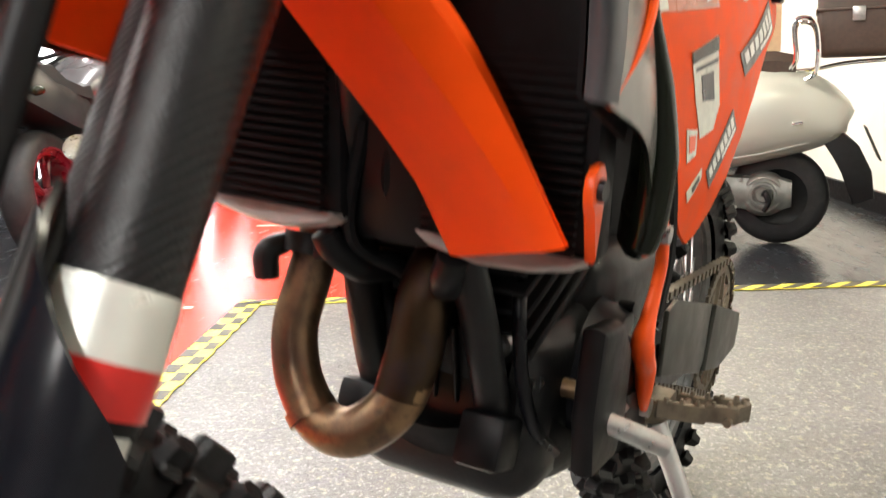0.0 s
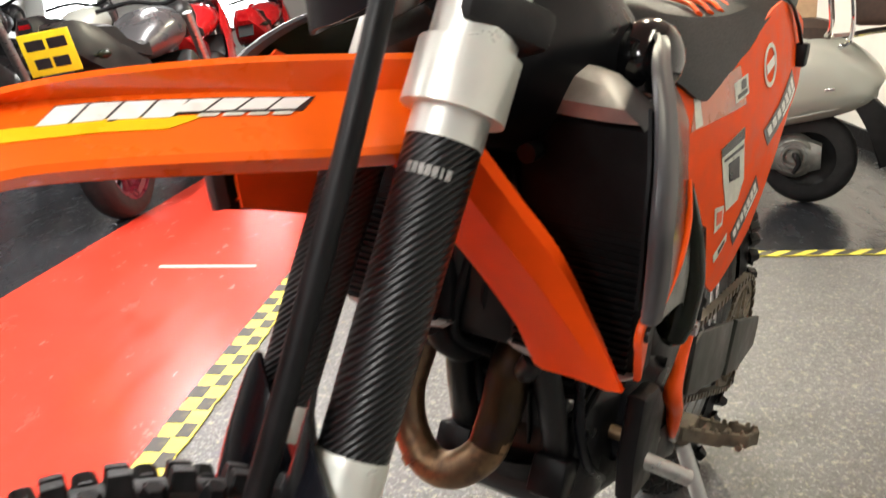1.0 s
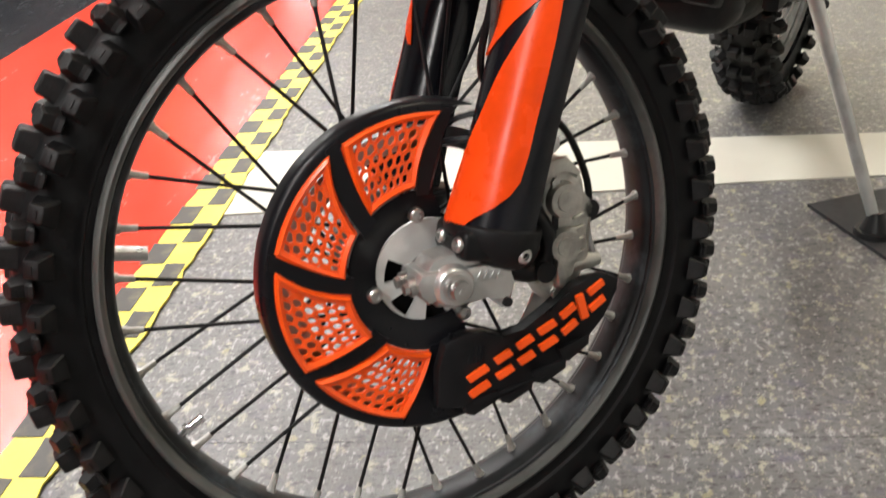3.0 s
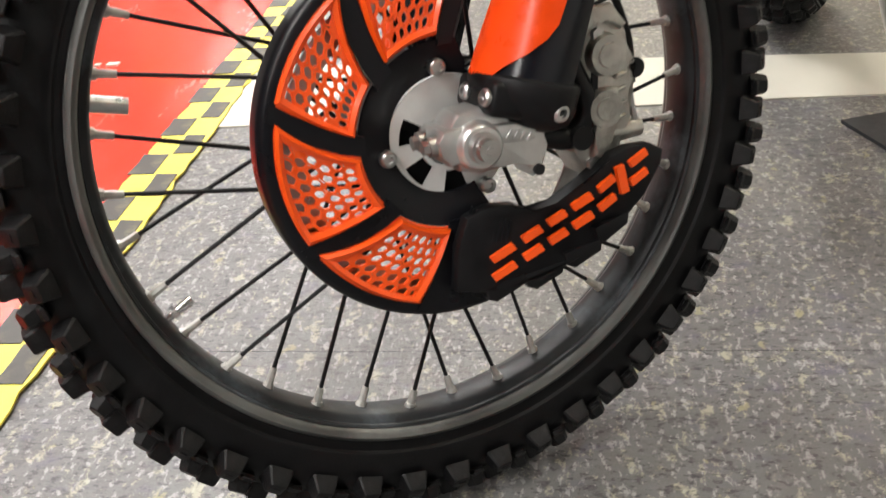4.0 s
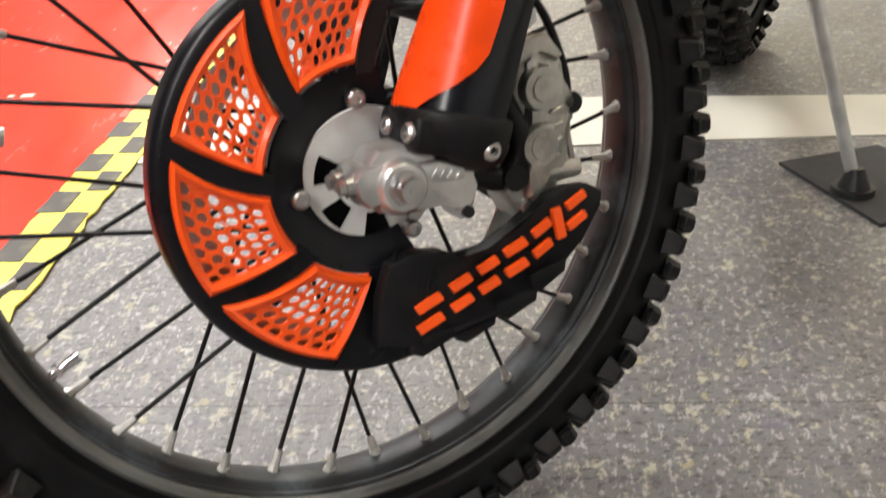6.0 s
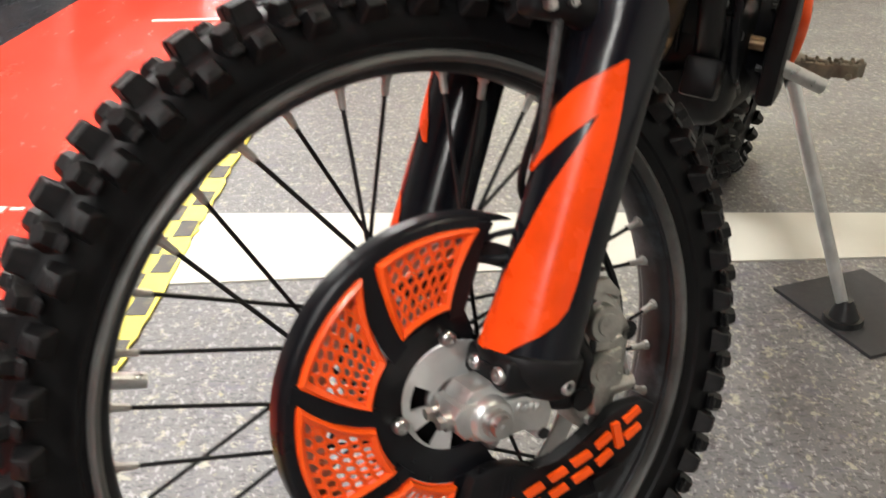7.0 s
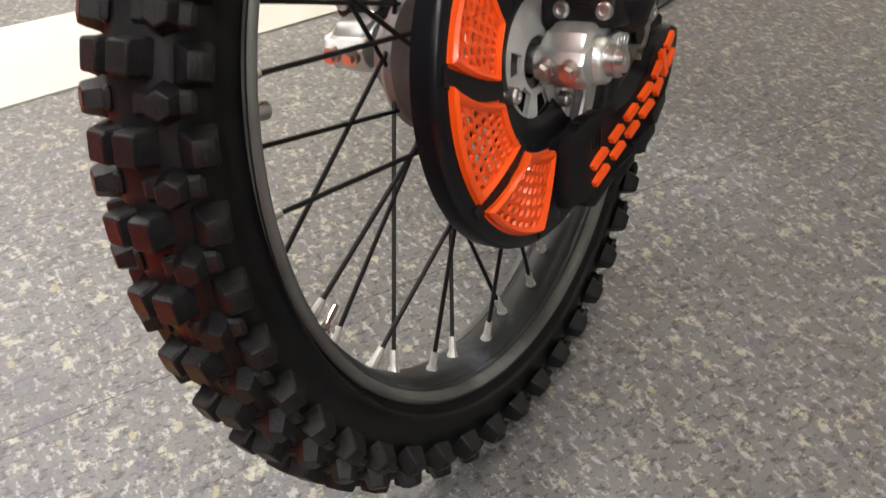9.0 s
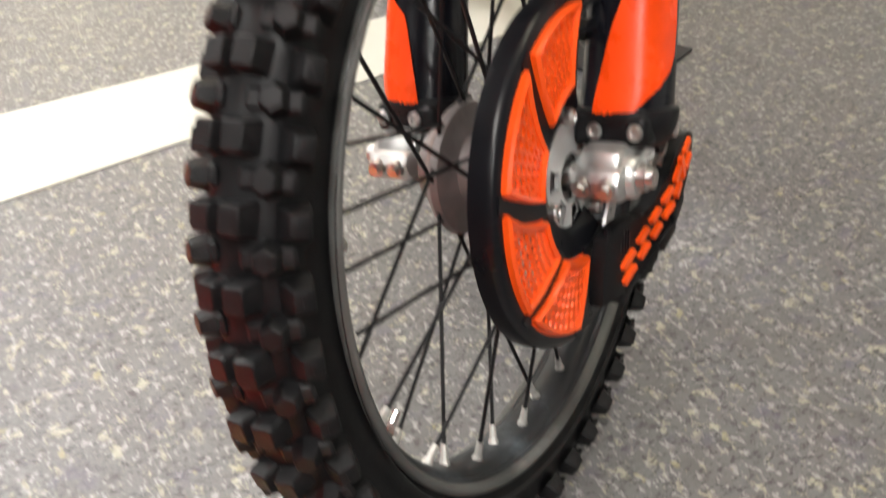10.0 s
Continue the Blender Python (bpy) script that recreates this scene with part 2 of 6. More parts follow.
DAYPANE = glow("daylit_frosted_glass", (0.95, 0.98, 1.0), 9.0)
TUBEGLOW = glow("lit_tube_diffuser", (1.0, 0.98, 0.93), 9.0)

# ---------------------------------------------------------------- mesh helpers
WORLD_OF = {}


def place(ob, m, parent=None):
    WORLD_OF[ob] = m
    ob.parent = parent
    ob.matrix_basis = (WORLD_OF[parent].inverted() @ m) if parent else m
    return ob


def part(name, bm, mat, parent=None, label="", m=Matrix.Identity(4), smooth=True, angle=40):
    me = bpy.data.meshes.new(name)
    bmesh.ops.recalc_face_normals(bm, faces=bm.faces)
    if smooth:
        lim = radians(angle)
        for f in bm.faces:
            f.smooth = True
        for e in bm.edges:
            if len(e.link_faces) == 2 and e.calc_face_angle(0) > lim:
                e.smooth = False
    bm.to_mesh(me)
    bm.free()
    for one in (mat if isinstance(mat, (list, tuple)) else [mat]):
        me.materials.append(one)
    ob = new(name, me)
    place(ob, m, parent)
    if label:
        tagged(ob, label)
    return ob


def thing(name, m, label, category, group="", kind=""):
    e = new(name)
    e.empty_display_size = 0.1
    place(e, m)
    return tagged(e, label, category, group, kind)


def box(bm, c, size, rot=(0, 0, 0), bevel=0.0, seg=2):
    r = bmesh.ops.create_cube(bm, size=1.0)
    vs = r["verts"]
    bmesh.ops.transform(bm, verts=vs, matrix=pose(*c, *rot) @ Matrix.Diagonal((*size, 1)))
    if bevel:
        es = {e for v in vs for e in v.link_edges}
        bmesh.ops.bevel(bm, geom=list(es), offset=bevel, segments=seg, profile=0.5, affect="EDGES")
    return vs


def rod(bm, p0, p1, r0, r1=None, seg=16, caps=True):
    p0, p1 = Vector(p0), Vector(p1)
    d = p1 - p0
    r1 = r0 if r1 is None else r1
    m = Matrix.Translation((p0 + p1) / 2) @ d.to_track_quat("Z", "Y").to_matrix().to_4x4()
    bmesh.ops.create_cone(bm, cap_ends=caps, segments=seg, radius1=r0, radius2=r1, depth=d.length, matrix=m)


def spline(pts, n=8):
    """Catmull-Rom through the points."""
    p = [Vector(q) for q in pts]
    p = [p[0] * 2 - p[1]] + p + [p[-1] * 2 - p[-2]]
    out = []
    for i in range(1, len(p) - 2):
        for k in range(n):
            t = k / n
            a, b, c, d = p[i - 1], p[i], p[i + 1], p[i + 2]
            out.append(0.5 * (2 * b + (c - a) * t + (2 * a - 5 * b + 4 * c - d) * t * t + (3 * b - a - 3 * c + d) * t ** 3))
    out.append(p[-2].copy())
    return out


def hose(bm, pts, r, seg=10, n=8, flat=1.0):
    """A pipe swept along a smooth curve; r: a number or one for each given point."""
    path = spline(pts, n)
    radii = [r] * len(path) if isinstance(r, (int, float)) else [float(q) for q in np.interp(np.linspace(0, len(pts) - 1, len(path)), range(len(pts)), r)]
    up, rings = None, []
    for i, p in enumerate(path):
        t = (path[min(i + 1, len(path) - 1)] - path[max(i - 1, 0)]).normalized()
        if up is None:
            up = t.orthogonal().normalized()
        up = (up - t * up.dot(t)).normalized()
        side = t.cross(up)
        rings.append([bm.verts.new(p + radii[i] * (math.cos(a) * up + flat * math.sin(a) * side)) for a in (2 * math.pi * k / seg for k in range(seg))])
    for a, b in zip(rings, rings[1:]):
        for k in range(seg):
            bm.faces.new((a[k], a[(k + 1) % seg], b[(k + 1) % seg], b[k]))
    bm.faces.new(rings[0][::-1])
    bm.faces.new(rings[-1])


def lathe(bm, profile, seg=64, closed=False):
    """Turn a profile of (radius, y) round the y axis."""
    rings = []
    for k in range(seg):
        a = 2 * math.pi * k / seg
        rings.append([bm.verts.new((r * math.cos(a), y, r * math.sin(a))) for r, y in profile])
    n = len(profile)
    for k in range(seg):
        a, b = rings[k], rings[(k + 1) % seg]
        for i in range(n if closed else n - 1):
            bm.faces.new((a[i], a[(i + 1) % n], b[(i + 1) % n], b[i]))
    return rings


def slab(bm, outline, y0, y1, bevel=0.0, lift=None):
    """An outline of (x, z) made solid between y0 and y1; lift(x, z) shifts y."""
    fr, bk = [], []
    for x, z in outline:
        d = lift(x, z) if lift else 0
        fr.append(bm.verts.new((x, y0 + d, z)))
        bk.append(bm.verts.new((x, y1 + d, z)))
    n = len(fr)
    f1 = bm.faces.new(fr)
    f2 = bm.faces.new(bk[::-1])
    for i in range(n):
        bm.faces.new((fr[i], bk[i], bk[(i + 1) % n], fr[(i + 1) % n]))
    if bevel:
        bmesh.ops.bevel(bm, geom=list(f1.edges) + list(f2.edges), offset=bevel, segments=2, profile=0.5, affect="EDGES")


def loft(bm, rings, caps=True, ring_closed=True):
    vs = [[bm.verts.new(p) for p in ring] for ring in rings]
    n = len(vs[0])
    for a, b in zip(vs, vs[1:]):
        for k in range(n if ring_closed else n - 1):
            bm.faces.new((a[k], a[(k + 1) % n], b[(k + 1) % n], b[k]))
    if caps and ring_closed:
        bm.faces.new(vs[0][::-1])
        bm.faces.new(vs[-1])
    return vs


def sheet(bm, rows, thick):
    """A thin solid panel through rows of points, thickened along its own normals."""
    nr, nc = len(rows), len(rows[0])
    p = [[Vector(q) for q in row] for row in rows]
    norm = [[None] * nc for _ in range(nr)]
    for i in range(nr):
        for j in range(nc):
            du = p[min(i + 1, nr - 1)][j] - p[max(i - 1, 0)][j]
            dv = p[i][min(j + 1, nc - 1)] - p[i][max(j - 1, 0)]
            norm[i][j] = du.cross(dv).normalized()
    a = [[bm.verts.new(p[i][j] + norm[i][j] * thick / 2) for j in range(nc)] for i in range(nr)]
    b = [[bm.verts.new(p[i][j] - norm[i][j] * thick / 2) for j in range(nc)] for i in range(nr)]
    for i in range(nr - 1):
        for j in range(nc - 1):
            bm.faces.new((a[i][j], a[i][j + 1], a[i + 1][j + 1], a[i + 1][j]))
            bm.faces.new((b[i][j], b[i + 1][j], b[i + 1][j + 1], b[i][j + 1]))
    rim = [(i, 0) for i in range(nr)] + [(nr - 1, j) for j in range(1, nc)] + [(i, nc - 1) for i in range(nr - 2, -1, -1)] + [(0, j) for j in range(nc - 2, 0, -1)]
    for (i, j), (k, l) in zip(rim, rim[1:] + rim[:1]):
        bm.faces.new((a[i][j], a[k][l], b[k][l], b[i][j]))


def smooth_rows(rows, n=5):
    """Refine rows of points to a smooth grid both ways."""
    fine = [spline(r, n) for r in rows]
    cols = [spline([r[j] for r in fine], n) for j in range(len(fine[0]))]
    return [[c[i] for c in cols] for i in range(len(cols[0]))]


def B():
    return bmesh.new()


# ---------------------------------------------------------------- the setting
def flat(name, a0, a1, b0, b1, z, mat, label="", parent=None, kind="structure"):
    bm = B()
    box(bm, ((a0 + a1) / 2, (b0 + b1) / 2, z - 0.01), (a1 - a0, b1 - b0, 0.02))
    ob = part(name, bm, mat, parent, label, MF, smooth=False)
    if not parent:
        tagged(ob, label, name.split("_")[0], kind=kind)
    return ob


floor = B()
box(floor, (0, 4, -0.05), (16, 22, 0.1))
floor = tagged(part("floor", floor, FLOOR, m=MF, smooth=False), "speckled grey vinyl workshop floor, scuffed", "floor", kind="structure")
# red lane and black bays: thin coats on the floor
flat("floor_red_lane", -1.565, -0.535, -6, 3.00, 0.003, REDFLOOR, "glossy red painted lane on the floor")
flat("floor_red_crossing", -0.535, 0.95, 3.00, 14, 0.003, REDFLOOR, "glossy red painted floor beyond the tape")
flat("floor_red_lane_far", -1.565, -0.535, 3.00, 14, 0.003, REDFLOOR, "glossy red painted lane running on between the bikes")
flat("floor_black_bay", -7.9, -1.565, -6, 14, 0.003, BLACKFLOOR, "glossy black painted parking bay")
flat("floor_black_bay_right", 0.95, 2.5, 3.08, 14, 0.003, BLACKFLOOR, "glossy black painted parking bay behind the tape")
# white stripe, narrowing along its length
bm = B()
st = [(-0.49, 0.803), (0.50, 0.853), (1.079, 0.866), (1.109, 1.040), (0.50, 1.069), (-0.49, 1.110)]
lo = [bm.verts.new((a, b, 0.0)) for a, b in st]
hi = [bm.verts.new((a, b, 0.003)) for a, b in st]
bm.faces.new(hi)
for i in range(6):
    bm.faces.new((lo[i], lo[(i + 1) % 6], hi[(i + 1) % 6], hi[i]))
tagged(part("floor_white_line", bm, WHITELINE, m=MF, smooth=False), "worn white line painted across the grey floor", "floor line", kind="structure")
bm = B()
rod(bm, (-0.485, 0.143, 0.0), (2.45, 0.143, 0.0), 0.0004, seg=6)
tagged(part("floor_joint", bm, PAD, m=MF), "hairline joint in the grey floor", "floor joint", kind="structure")
for a, b, w in ((-1.125, 2.91, 0.39), (-0.98, 4.9, 0.36)):
    flat("floor_mark", a, a + w, b, b + 0.03, 0.006, WHITELINE, "short white mark painted on the red lane")

for a, b, w, d in ((-1.06, 1.145, 0.085, 0.012), (-0.965, 1.13, 0.035, 0.03), (-0.92, 1.14, 0.03, 0.014), (-0.872, 1.15, 0.012, 0.014), (-0.845, 1.15, 0.026, 0.018)):
    flat("floor_mark", a, a + w, b, b + d, 0.006, WHITELINE, "worn white strokes on the red lane")


def tape(name, a0, b0, a1, b1, width, pitch, label, slant=False):
    """Hazard tape: a yellow strip with dark printed pieces on it, two rows of squares or one row of slanted bars, some of them scuffed short."""
    d = Vector((a1 - a0, b1 - b0, 0))
    n = int(d.length / pitch)
    m = MF @ Matrix.Translation((a0, b0, 0)) @ pose(0, 0, 0, 0, 0, math.degrees(math.atan2(d.y, d.x)))
    rnd = random.Random(3)
    bm = B()
    # ragged long edges, where the tape is torn and trodden
    left = [(k * 0.031, width / 2 + rnd.choice((0, 0, 0, -0.002, -0.004, 0.002))) for k in range(int(d.length / 0.031) + 1)]
    right = [(k * 0.031 + 0.01, -width / 2 + rnd.choice((0, 0, 0.003, 0.006, -0.002))) for k in range(int(d.length / 0.031) + 1)]
    edge = left + right[::-1]
    lo, hi = [bm.verts.new((x, y, 0.003)) for x, y in edge], [bm.verts.new((x, y, 0.006)) for x, y in edge]
    bm.faces.new(hi)
    for k in range(len(edge)):
        bm.faces.new((lo[k], lo[(k + 1) % len(edge)], hi[(k + 1) % len(edge)], hi[k]))
    ob = tagged(part(name, bm, TAPEY, m=m, smooth=False), label, "hazard tape", kind="structure")
    shapes = []
    for k in range(5):
        q = B()
        if slant:
            out = [(-pitch * 0.62, -width * 0.46), (-pitch * 0.12, -width * 0.46), (pitch * 0.62, width * 0.46), (pitch * 0.12, width * 0.46)]
        else:
            w, l = width * 0.50, pitch * 0.985
            out = [(-l / 2, -w / 2), (l / 2 - rnd.uniform(0, 0.004), -w / 2), (l / 2 - rnd.uniform(0, 0.004), -w * 0.1), (l / 2, w / 2), (rnd.uniform(-0.01, 0.01), w / 2 - rnd.uniform(0, 0.003)), (-l / 2, w / 2)]
        v = [q.verts.new((x, y, 0)) for x, y in out]
        u = [q.verts.new((x, y, 0.0012)) for x, y in out]
        q.faces.new(u)
        for i in range(len(v)):
            q.faces.new((v[i], v[(i + 1) % len(v)], u[(i + 1) % len(v)], u[i]))
        me = bpy.data.meshes.new("tape_square")
        bmesh.ops.recalc_face_normals(q, faces=q.faces)
        q.to_mesh(me)
        q.free()
        me.materials.append(TAPEK)
        shapes.append(me)
    for i in range(n):
        for row in range(1 if slant else 2):
            if (i + row) % 2 and not slant:
                continue
            y = 0.0 if slant else (row - 0.5) * width * 0.5 + (0.004 if row else 0.003)
            narrow = 1.0 if slant or row else 0.80
            o = new("tape_square", rnd.choice(shapes))
            place(o, m @ pose((i + 0.5) * pitch, y, 0.006, 0, 0, rnd.uniform(-1.2, 1.2)) @ Matrix.Diagonal((1, narrow, 1, 1)), ob)
    return ob


tape("hazard_tape", -0.5325, -2.986, -0.5325, 3.00, 0.090, 0.0765, "black and yellow chequered hazard tape, scuffed, along the red lane")
tape("hazard_tape_far", -0.575, 2.985, 2.5, 3.13, 0.075, 0.105, "black and yellow striped hazard tape across the floor", True)


def wall(name, a, b, la, lb, mat, label):
    bm = B()
    box(bm, (a, b, CEIL / 2), (la, lb, CEIL))
    tagged(part(name, bm, mat, m=MF, smooth=False), label, "wall", kind="structure")


wall("wall_right", 2.6, 4, 0.2, 22, WALL, "plain white painted wall")
wall("wall_far", -2, 14.9, 13, 0.2, WALL, "plain white painted far wall")
for k, a in ((1, -4.1), (2, -7.0)):
    win = tagged(new("window_%d" % k), "tall bright frosted daylight window in the far wall", "window", kind="structure")
    place(win, MF @ pose(a, 14.8, 1.55))
    bm = B()
    box(bm, (0, -0.012, 0), (0.90, 0.02, 1.9))
    part("pane", bm, DAYPANE, win, "bright frosted pane", MF @ pose(a, 14.8, 1.55), smooth=False)
    for x, z, w, h in ((-0.48, 0, 0.06, 2.02), (0.48, 0, 0.06, 2.02), (0, 0.98, 0.9, 0.06), (0, -0.98, 0.9, 0.06)):
        bm = B()
        box(bm, (x, -0.03, z), (w, 0.07, h), bevel=0.006)
        part("window_frame", bm, WALL, win, m=MF @ pose(a, 14.8, 1.55))
wall("wall_left", -7.9, 4, 0.2, 22, WALL, "plain white painted wall")
# unseen wall, dark only to cut fill light and reflections
wall("wall_back", -2, -6.9, 13, 0.2, BACKWALL, "unseen back wall, darkened to deepen the blacks")
bm = B()
box(bm, (2.485, 4, 0.06), (0.03, 21.8, 0.12), bevel=0.004)
tagged(part("baseboard", bm, BLACK, m=MF, smooth=False), "black baseboard along the white wall", "baseboard", kind="structure")
bm = B()
box(bm, (-2, 4, CEIL + 0.06), (13, 22, 0.12))
tagged(part("ceiling", bm, CEILMAT, m=MF, smooth=False), "pale painted ceiling", "ceiling", kind="structure")
for a, b, length, _ in TUBES:
    fix = thing("strip_light", MF @ pose(a, b, CEIL), "long white fluorescent strip light on the ceiling, lit", "ceiling light", "strip lights on the ceiling")
    bm = B()
    box(bm, (0, 0, -0.02), (0.16, length, 0.04), bevel=0.006)
    part("housing", bm, WALL, fix, m=MF @ pose(a, b, CEIL))
    bm = B()
    box(bm, (0, 0, -0.055), (0.13, length - 0.04, 0.028), bevel=0.01)
    part("diffuser", bm, TUBEGLOW, fix, "glowing white diffuser", MF @ pose(a, b, CEIL))

# ---------------------------------------------------------------- the motorcycle
bike = thing("motorcycle", pose(0.6, 0.4, 0, 0, 0, 35.38), "orange and black off-road motorcycle leaning on its side stand", "motorcycle")

# ---- front wheel (wheel frame)
bm = B()
rim_profile = [(0.2555, 0.0), (0.2560, 0.010), (0.2590, 0.0155), (0.2635, 0.0175), (0.2655, 0.0200), (0.2640, 0.0215), (0.262, 0.020), (0.2625, 0.0), (0.262, -0.020), (0.2640, -0.0215),
           (0.2655, -0.0200), (0.2635, -0.0175), (0.2590, -0.0155), (0.2560, -0.010)]
lathe(bm, [(r, y * 1.16) for r, y in rim_profile], 120, True)
wheel = part("front_wheel", bm, BARREL, bike, "scuffed dark anodised spoked rim", MW, angle=50)
for s in (-1, 1):
    bm = B()
    lathe(bm, [(0.2640, s * 1.16 * 0.0185), (0.2646, s * 1.16 * 0.0215), (0.2656, s * 1.16 * 0.0250), (0.2672, s * 1.16 * 0.0280), (0.2695, s * 1.16 * 0.0293), (0.2720, s * 1.16 * 0.0285), (0.2738, s * 1.16 * 0.0262), (0.2742, s * 1.16 * 0.0235), (0.2710, s * 1.16 * 0.0200), (0.2670, s * 1.16 * 0.0180)], 120, True)
    part("rim_lip", bm, RIMGREY, wheel, "worn grey rim lip", MW, angle=50)


def block(w, l, h, taper, sides=4, groove=0.0, rib=0.0):
    """A tyre block standing on the carcass: w across, l along, h high; local z outwards, y across, x along."""
    bm = B()
    if sides == 4:
        c = 0.16
        base = [(x * l / 2, y * w / 2) for x, y in ((-1, -1 + c), (-1 + c, -1), (1 - c, -1), (1, -1 + c), (1, 1 - c), (1 - c, 1), (-1 + c, 1), (-1, 1 - c))]
    else:
        base = [(l / 2 * math.cos(radians(60 * k)), w / 2 * math.sin(radians(60 * k)) * 1.12) for k in range(6)]
    n = len(base)
    rings = []
    for k, z in ((1.22, -0.005), (1.04, 0.0015), (taper + 0.06, h * 0.82), (taper - 0.03, h * 0.96), (taper - 0.12, h)):
        rings.append([bm.verts.new((x * k, y * k, z)) for x, y in base])
    for a, b in zip(rings, rings[1:]):
        for k in range(n):
            bm.faces.new((a[k], a[(k + 1) % n], b[(k + 1) % n], b[k]))
    bm.faces.new(rings[-1])
    if groove:
        box(bm, (0, 0, h), (l * 0.34, w * 0.16, 0.0016))
    if rib:
        box(bm, (0, 0, -0.001), (0.0135, rib, 0.005), bevel=0.0022, seg=1)
    return bm


def carcass(seg, r_in, r_out, half):
    bm = B()
    prof = []
    for k in range(19):
        a = math.pi * k / 18
        prof.append((r_in + (r_out - r_in) * math.sin(a) ** 0.66, half * math.cos(a) * (1 - 0.34 * (1 - math.sin(a)) ** 1.5)))
    lathe(bm, prof, seg)
    return bm


def tread(parent, frame_m, r_out, half, cycles, k, mat, joined=False):
    """Centre pairs, six-sided middle blocks and grooved shoulder blocks, each a piece of its own."""
    kinds = {"pair": block(0.0160 * k, 0.0185, 0.0118 * k, 0.92), "mid": block(0.0170 * k, 0.0205, 0.0112 * k, 0.80, 6, rib=0.034 * k), "edge": block(0.0175 * k, 0.0195, 0.0105 * k, 0.74, 4, 1.0)}
    meshes, allb = {}, B()
    rnd = random.Random(5)
    for i in range(cycles):
        a = 2 * math.pi * i / cycles
        for s in (-1, 1):
            for kind, da, y, dr, tilt in (("pair", 0.0, s * 0.0098 * k, 0.0006, s * 0.10), ("mid", 0.5 * 2 * math.pi / cycles, s * half * 0.62, 0.0068 * k, s * 0.50), ("edge", 0.06 * 2 * math.pi / cycles, s * half * 0.885, 0.0195 * k, s * 1.02)):
                m = Matrix.Rotation(-(a + da), 4, "Y") @ Matrix.Translation((0, y, r_out - dr)) @ Matrix.Rotation(-tilt, 4, "X") @ Matrix.Rotation(rnd.uniform(-0.05, 0.05), 4, "Z")
                if joined:
                    q = kinds[kind].copy()
                    bmesh.ops.transform(q, verts=q.verts, matrix=m)
                    tmp = bpy.data.meshes.new("tmp")
                    q.to_mesh(tmp)
                    q.free()
                    allb.from_mesh(tmp)
                    bpy.data.meshes.remove(tmp)
                elif kind not in meshes:
                    meshes[kind] = part("tread_block", kinds[kind].copy(), mat, parent, m=frame_m @ m, angle=25).data
                else:
                    place(new("tread_block", meshes[kind]), frame_m @ m, parent)
    if joined:
        tagged(part("tread_block", allb, mat, parent, m=frame_m, angle=25), kind="stuff")


MT = MW @ pose(0, 0, -0.003)                            # the tyre sits a touch low on its rim
part("tyre", carcass(120, 0.2725, 0.3335, 0.0385), RUBBER, wheel, "black knobbly off-road tyre", MT, angle=30)
tread(wheel, MT @ pose(0, 0, 0, 0, -2.5, 0), 0.3335, 0.0385, 46, 1.0, BLOCKS)
for y in (-0.0375, 0.0375):
    bm = B()
    lathe(bm, [(0.2800, y * 0.96), (0.2820, y * 1.03), (0.2840, y * 1.04)], 100)
    part("bead_line", bm, RUBBER, wheel, m=MW)

# hub, spokes, nipples, valve
bm = B()
lathe(bm, [(0.012, -0.060), (0.022, -0.060), (0.022, -0.050), (0.024, -0.044), (0.052, -0.040), (0.054, -0.034), (0.030, -0.030), (0.026, 0.0),
           (0.034, 0.024), (0.058, 0.030), (0.060, 0.036), (0.056, 0.042), (0.040, 0.048), (0.034, 0.064), (0.012, 0.064)], 48)
part("hub", bm, HUBGREY, wheel, "dull grey wheel hub", MW)
spoke_mesh, nip_mesh = None, None
PHASE = 168.5
for k in range(36):
    a = radians(PHASE + 10 * k)
    side = -1 if k % 2 else 1
    lead = -1 if (k // 2) % 2 else 1
    h = a + lead * radians(52)
    p0 = Vector((0.046 * math.cos(h), side * 0.037, 0.046 * math.sin(h)))
    p1 = Vector((0.2555 * math.cos(a), side * 0.004, 0.2555 * math.sin(a)))
    d = (p1 - p0)
    m = MW @ Matrix.Translation(p0) @ d.to_track_quat("Z", "Y").to_matrix().to_4x4()
    if spoke_mesh is None:
        q = B()
        rod(q, (0, 0, 0), (0, 0, d.length), 0.0019, seg=8)
        o = part("spoke", q, BLACK, wheel, "black steel spoke", m)
        spoke_mesh = o.data
        q = B()
        rod(q, (0, 0, d.length - 0.017), (0, 0, d.length + 0.001), 0.0030, 0.0037, seg=8)
        rod(q, (0, 0, d.length - 0.003), (0, 0, d.length + 0.001), 0.0046, 0.0054, seg=8)
        o = part("nipple", q, NIPPLE, wheel, "dull silver spoke nipple", m)
        nip_mesh = o.data
    else:
        for nm, me in (("spoke", spoke_mesh), ("nipple", nip_mesh)):
            place(new(nm, me), m, wheel)
va = radians(PHASE + 10 * 3 + 5.5)
bm = B()
vd = Vector((math.cos(va), 0, math.sin(va)))
rod(bm, vd * 0.257, vd * 0.238, 0.0038, seg=10)
rod(bm, vd * 0.250, vd * 0.246, 0.0065, seg=6)
rod(bm, vd * 0.241, vd * 0.231, 0.0046, 0.0042, seg=10)
part("valve", bm, CHROME, wheel, "brass and chrome tyre valve", MW)
sa = radians(PHASE - 5.0)
sdv = Vector((math.cos(sa), 0, math.sin(sa)))
bm = B()
rod(bm, sdv * 0.258, sdv * 0.229, 0.0066, 0.0062, seg=14)
part("rim_lock", bm, STEEL, wheel, "grey rim lock stub", MW)

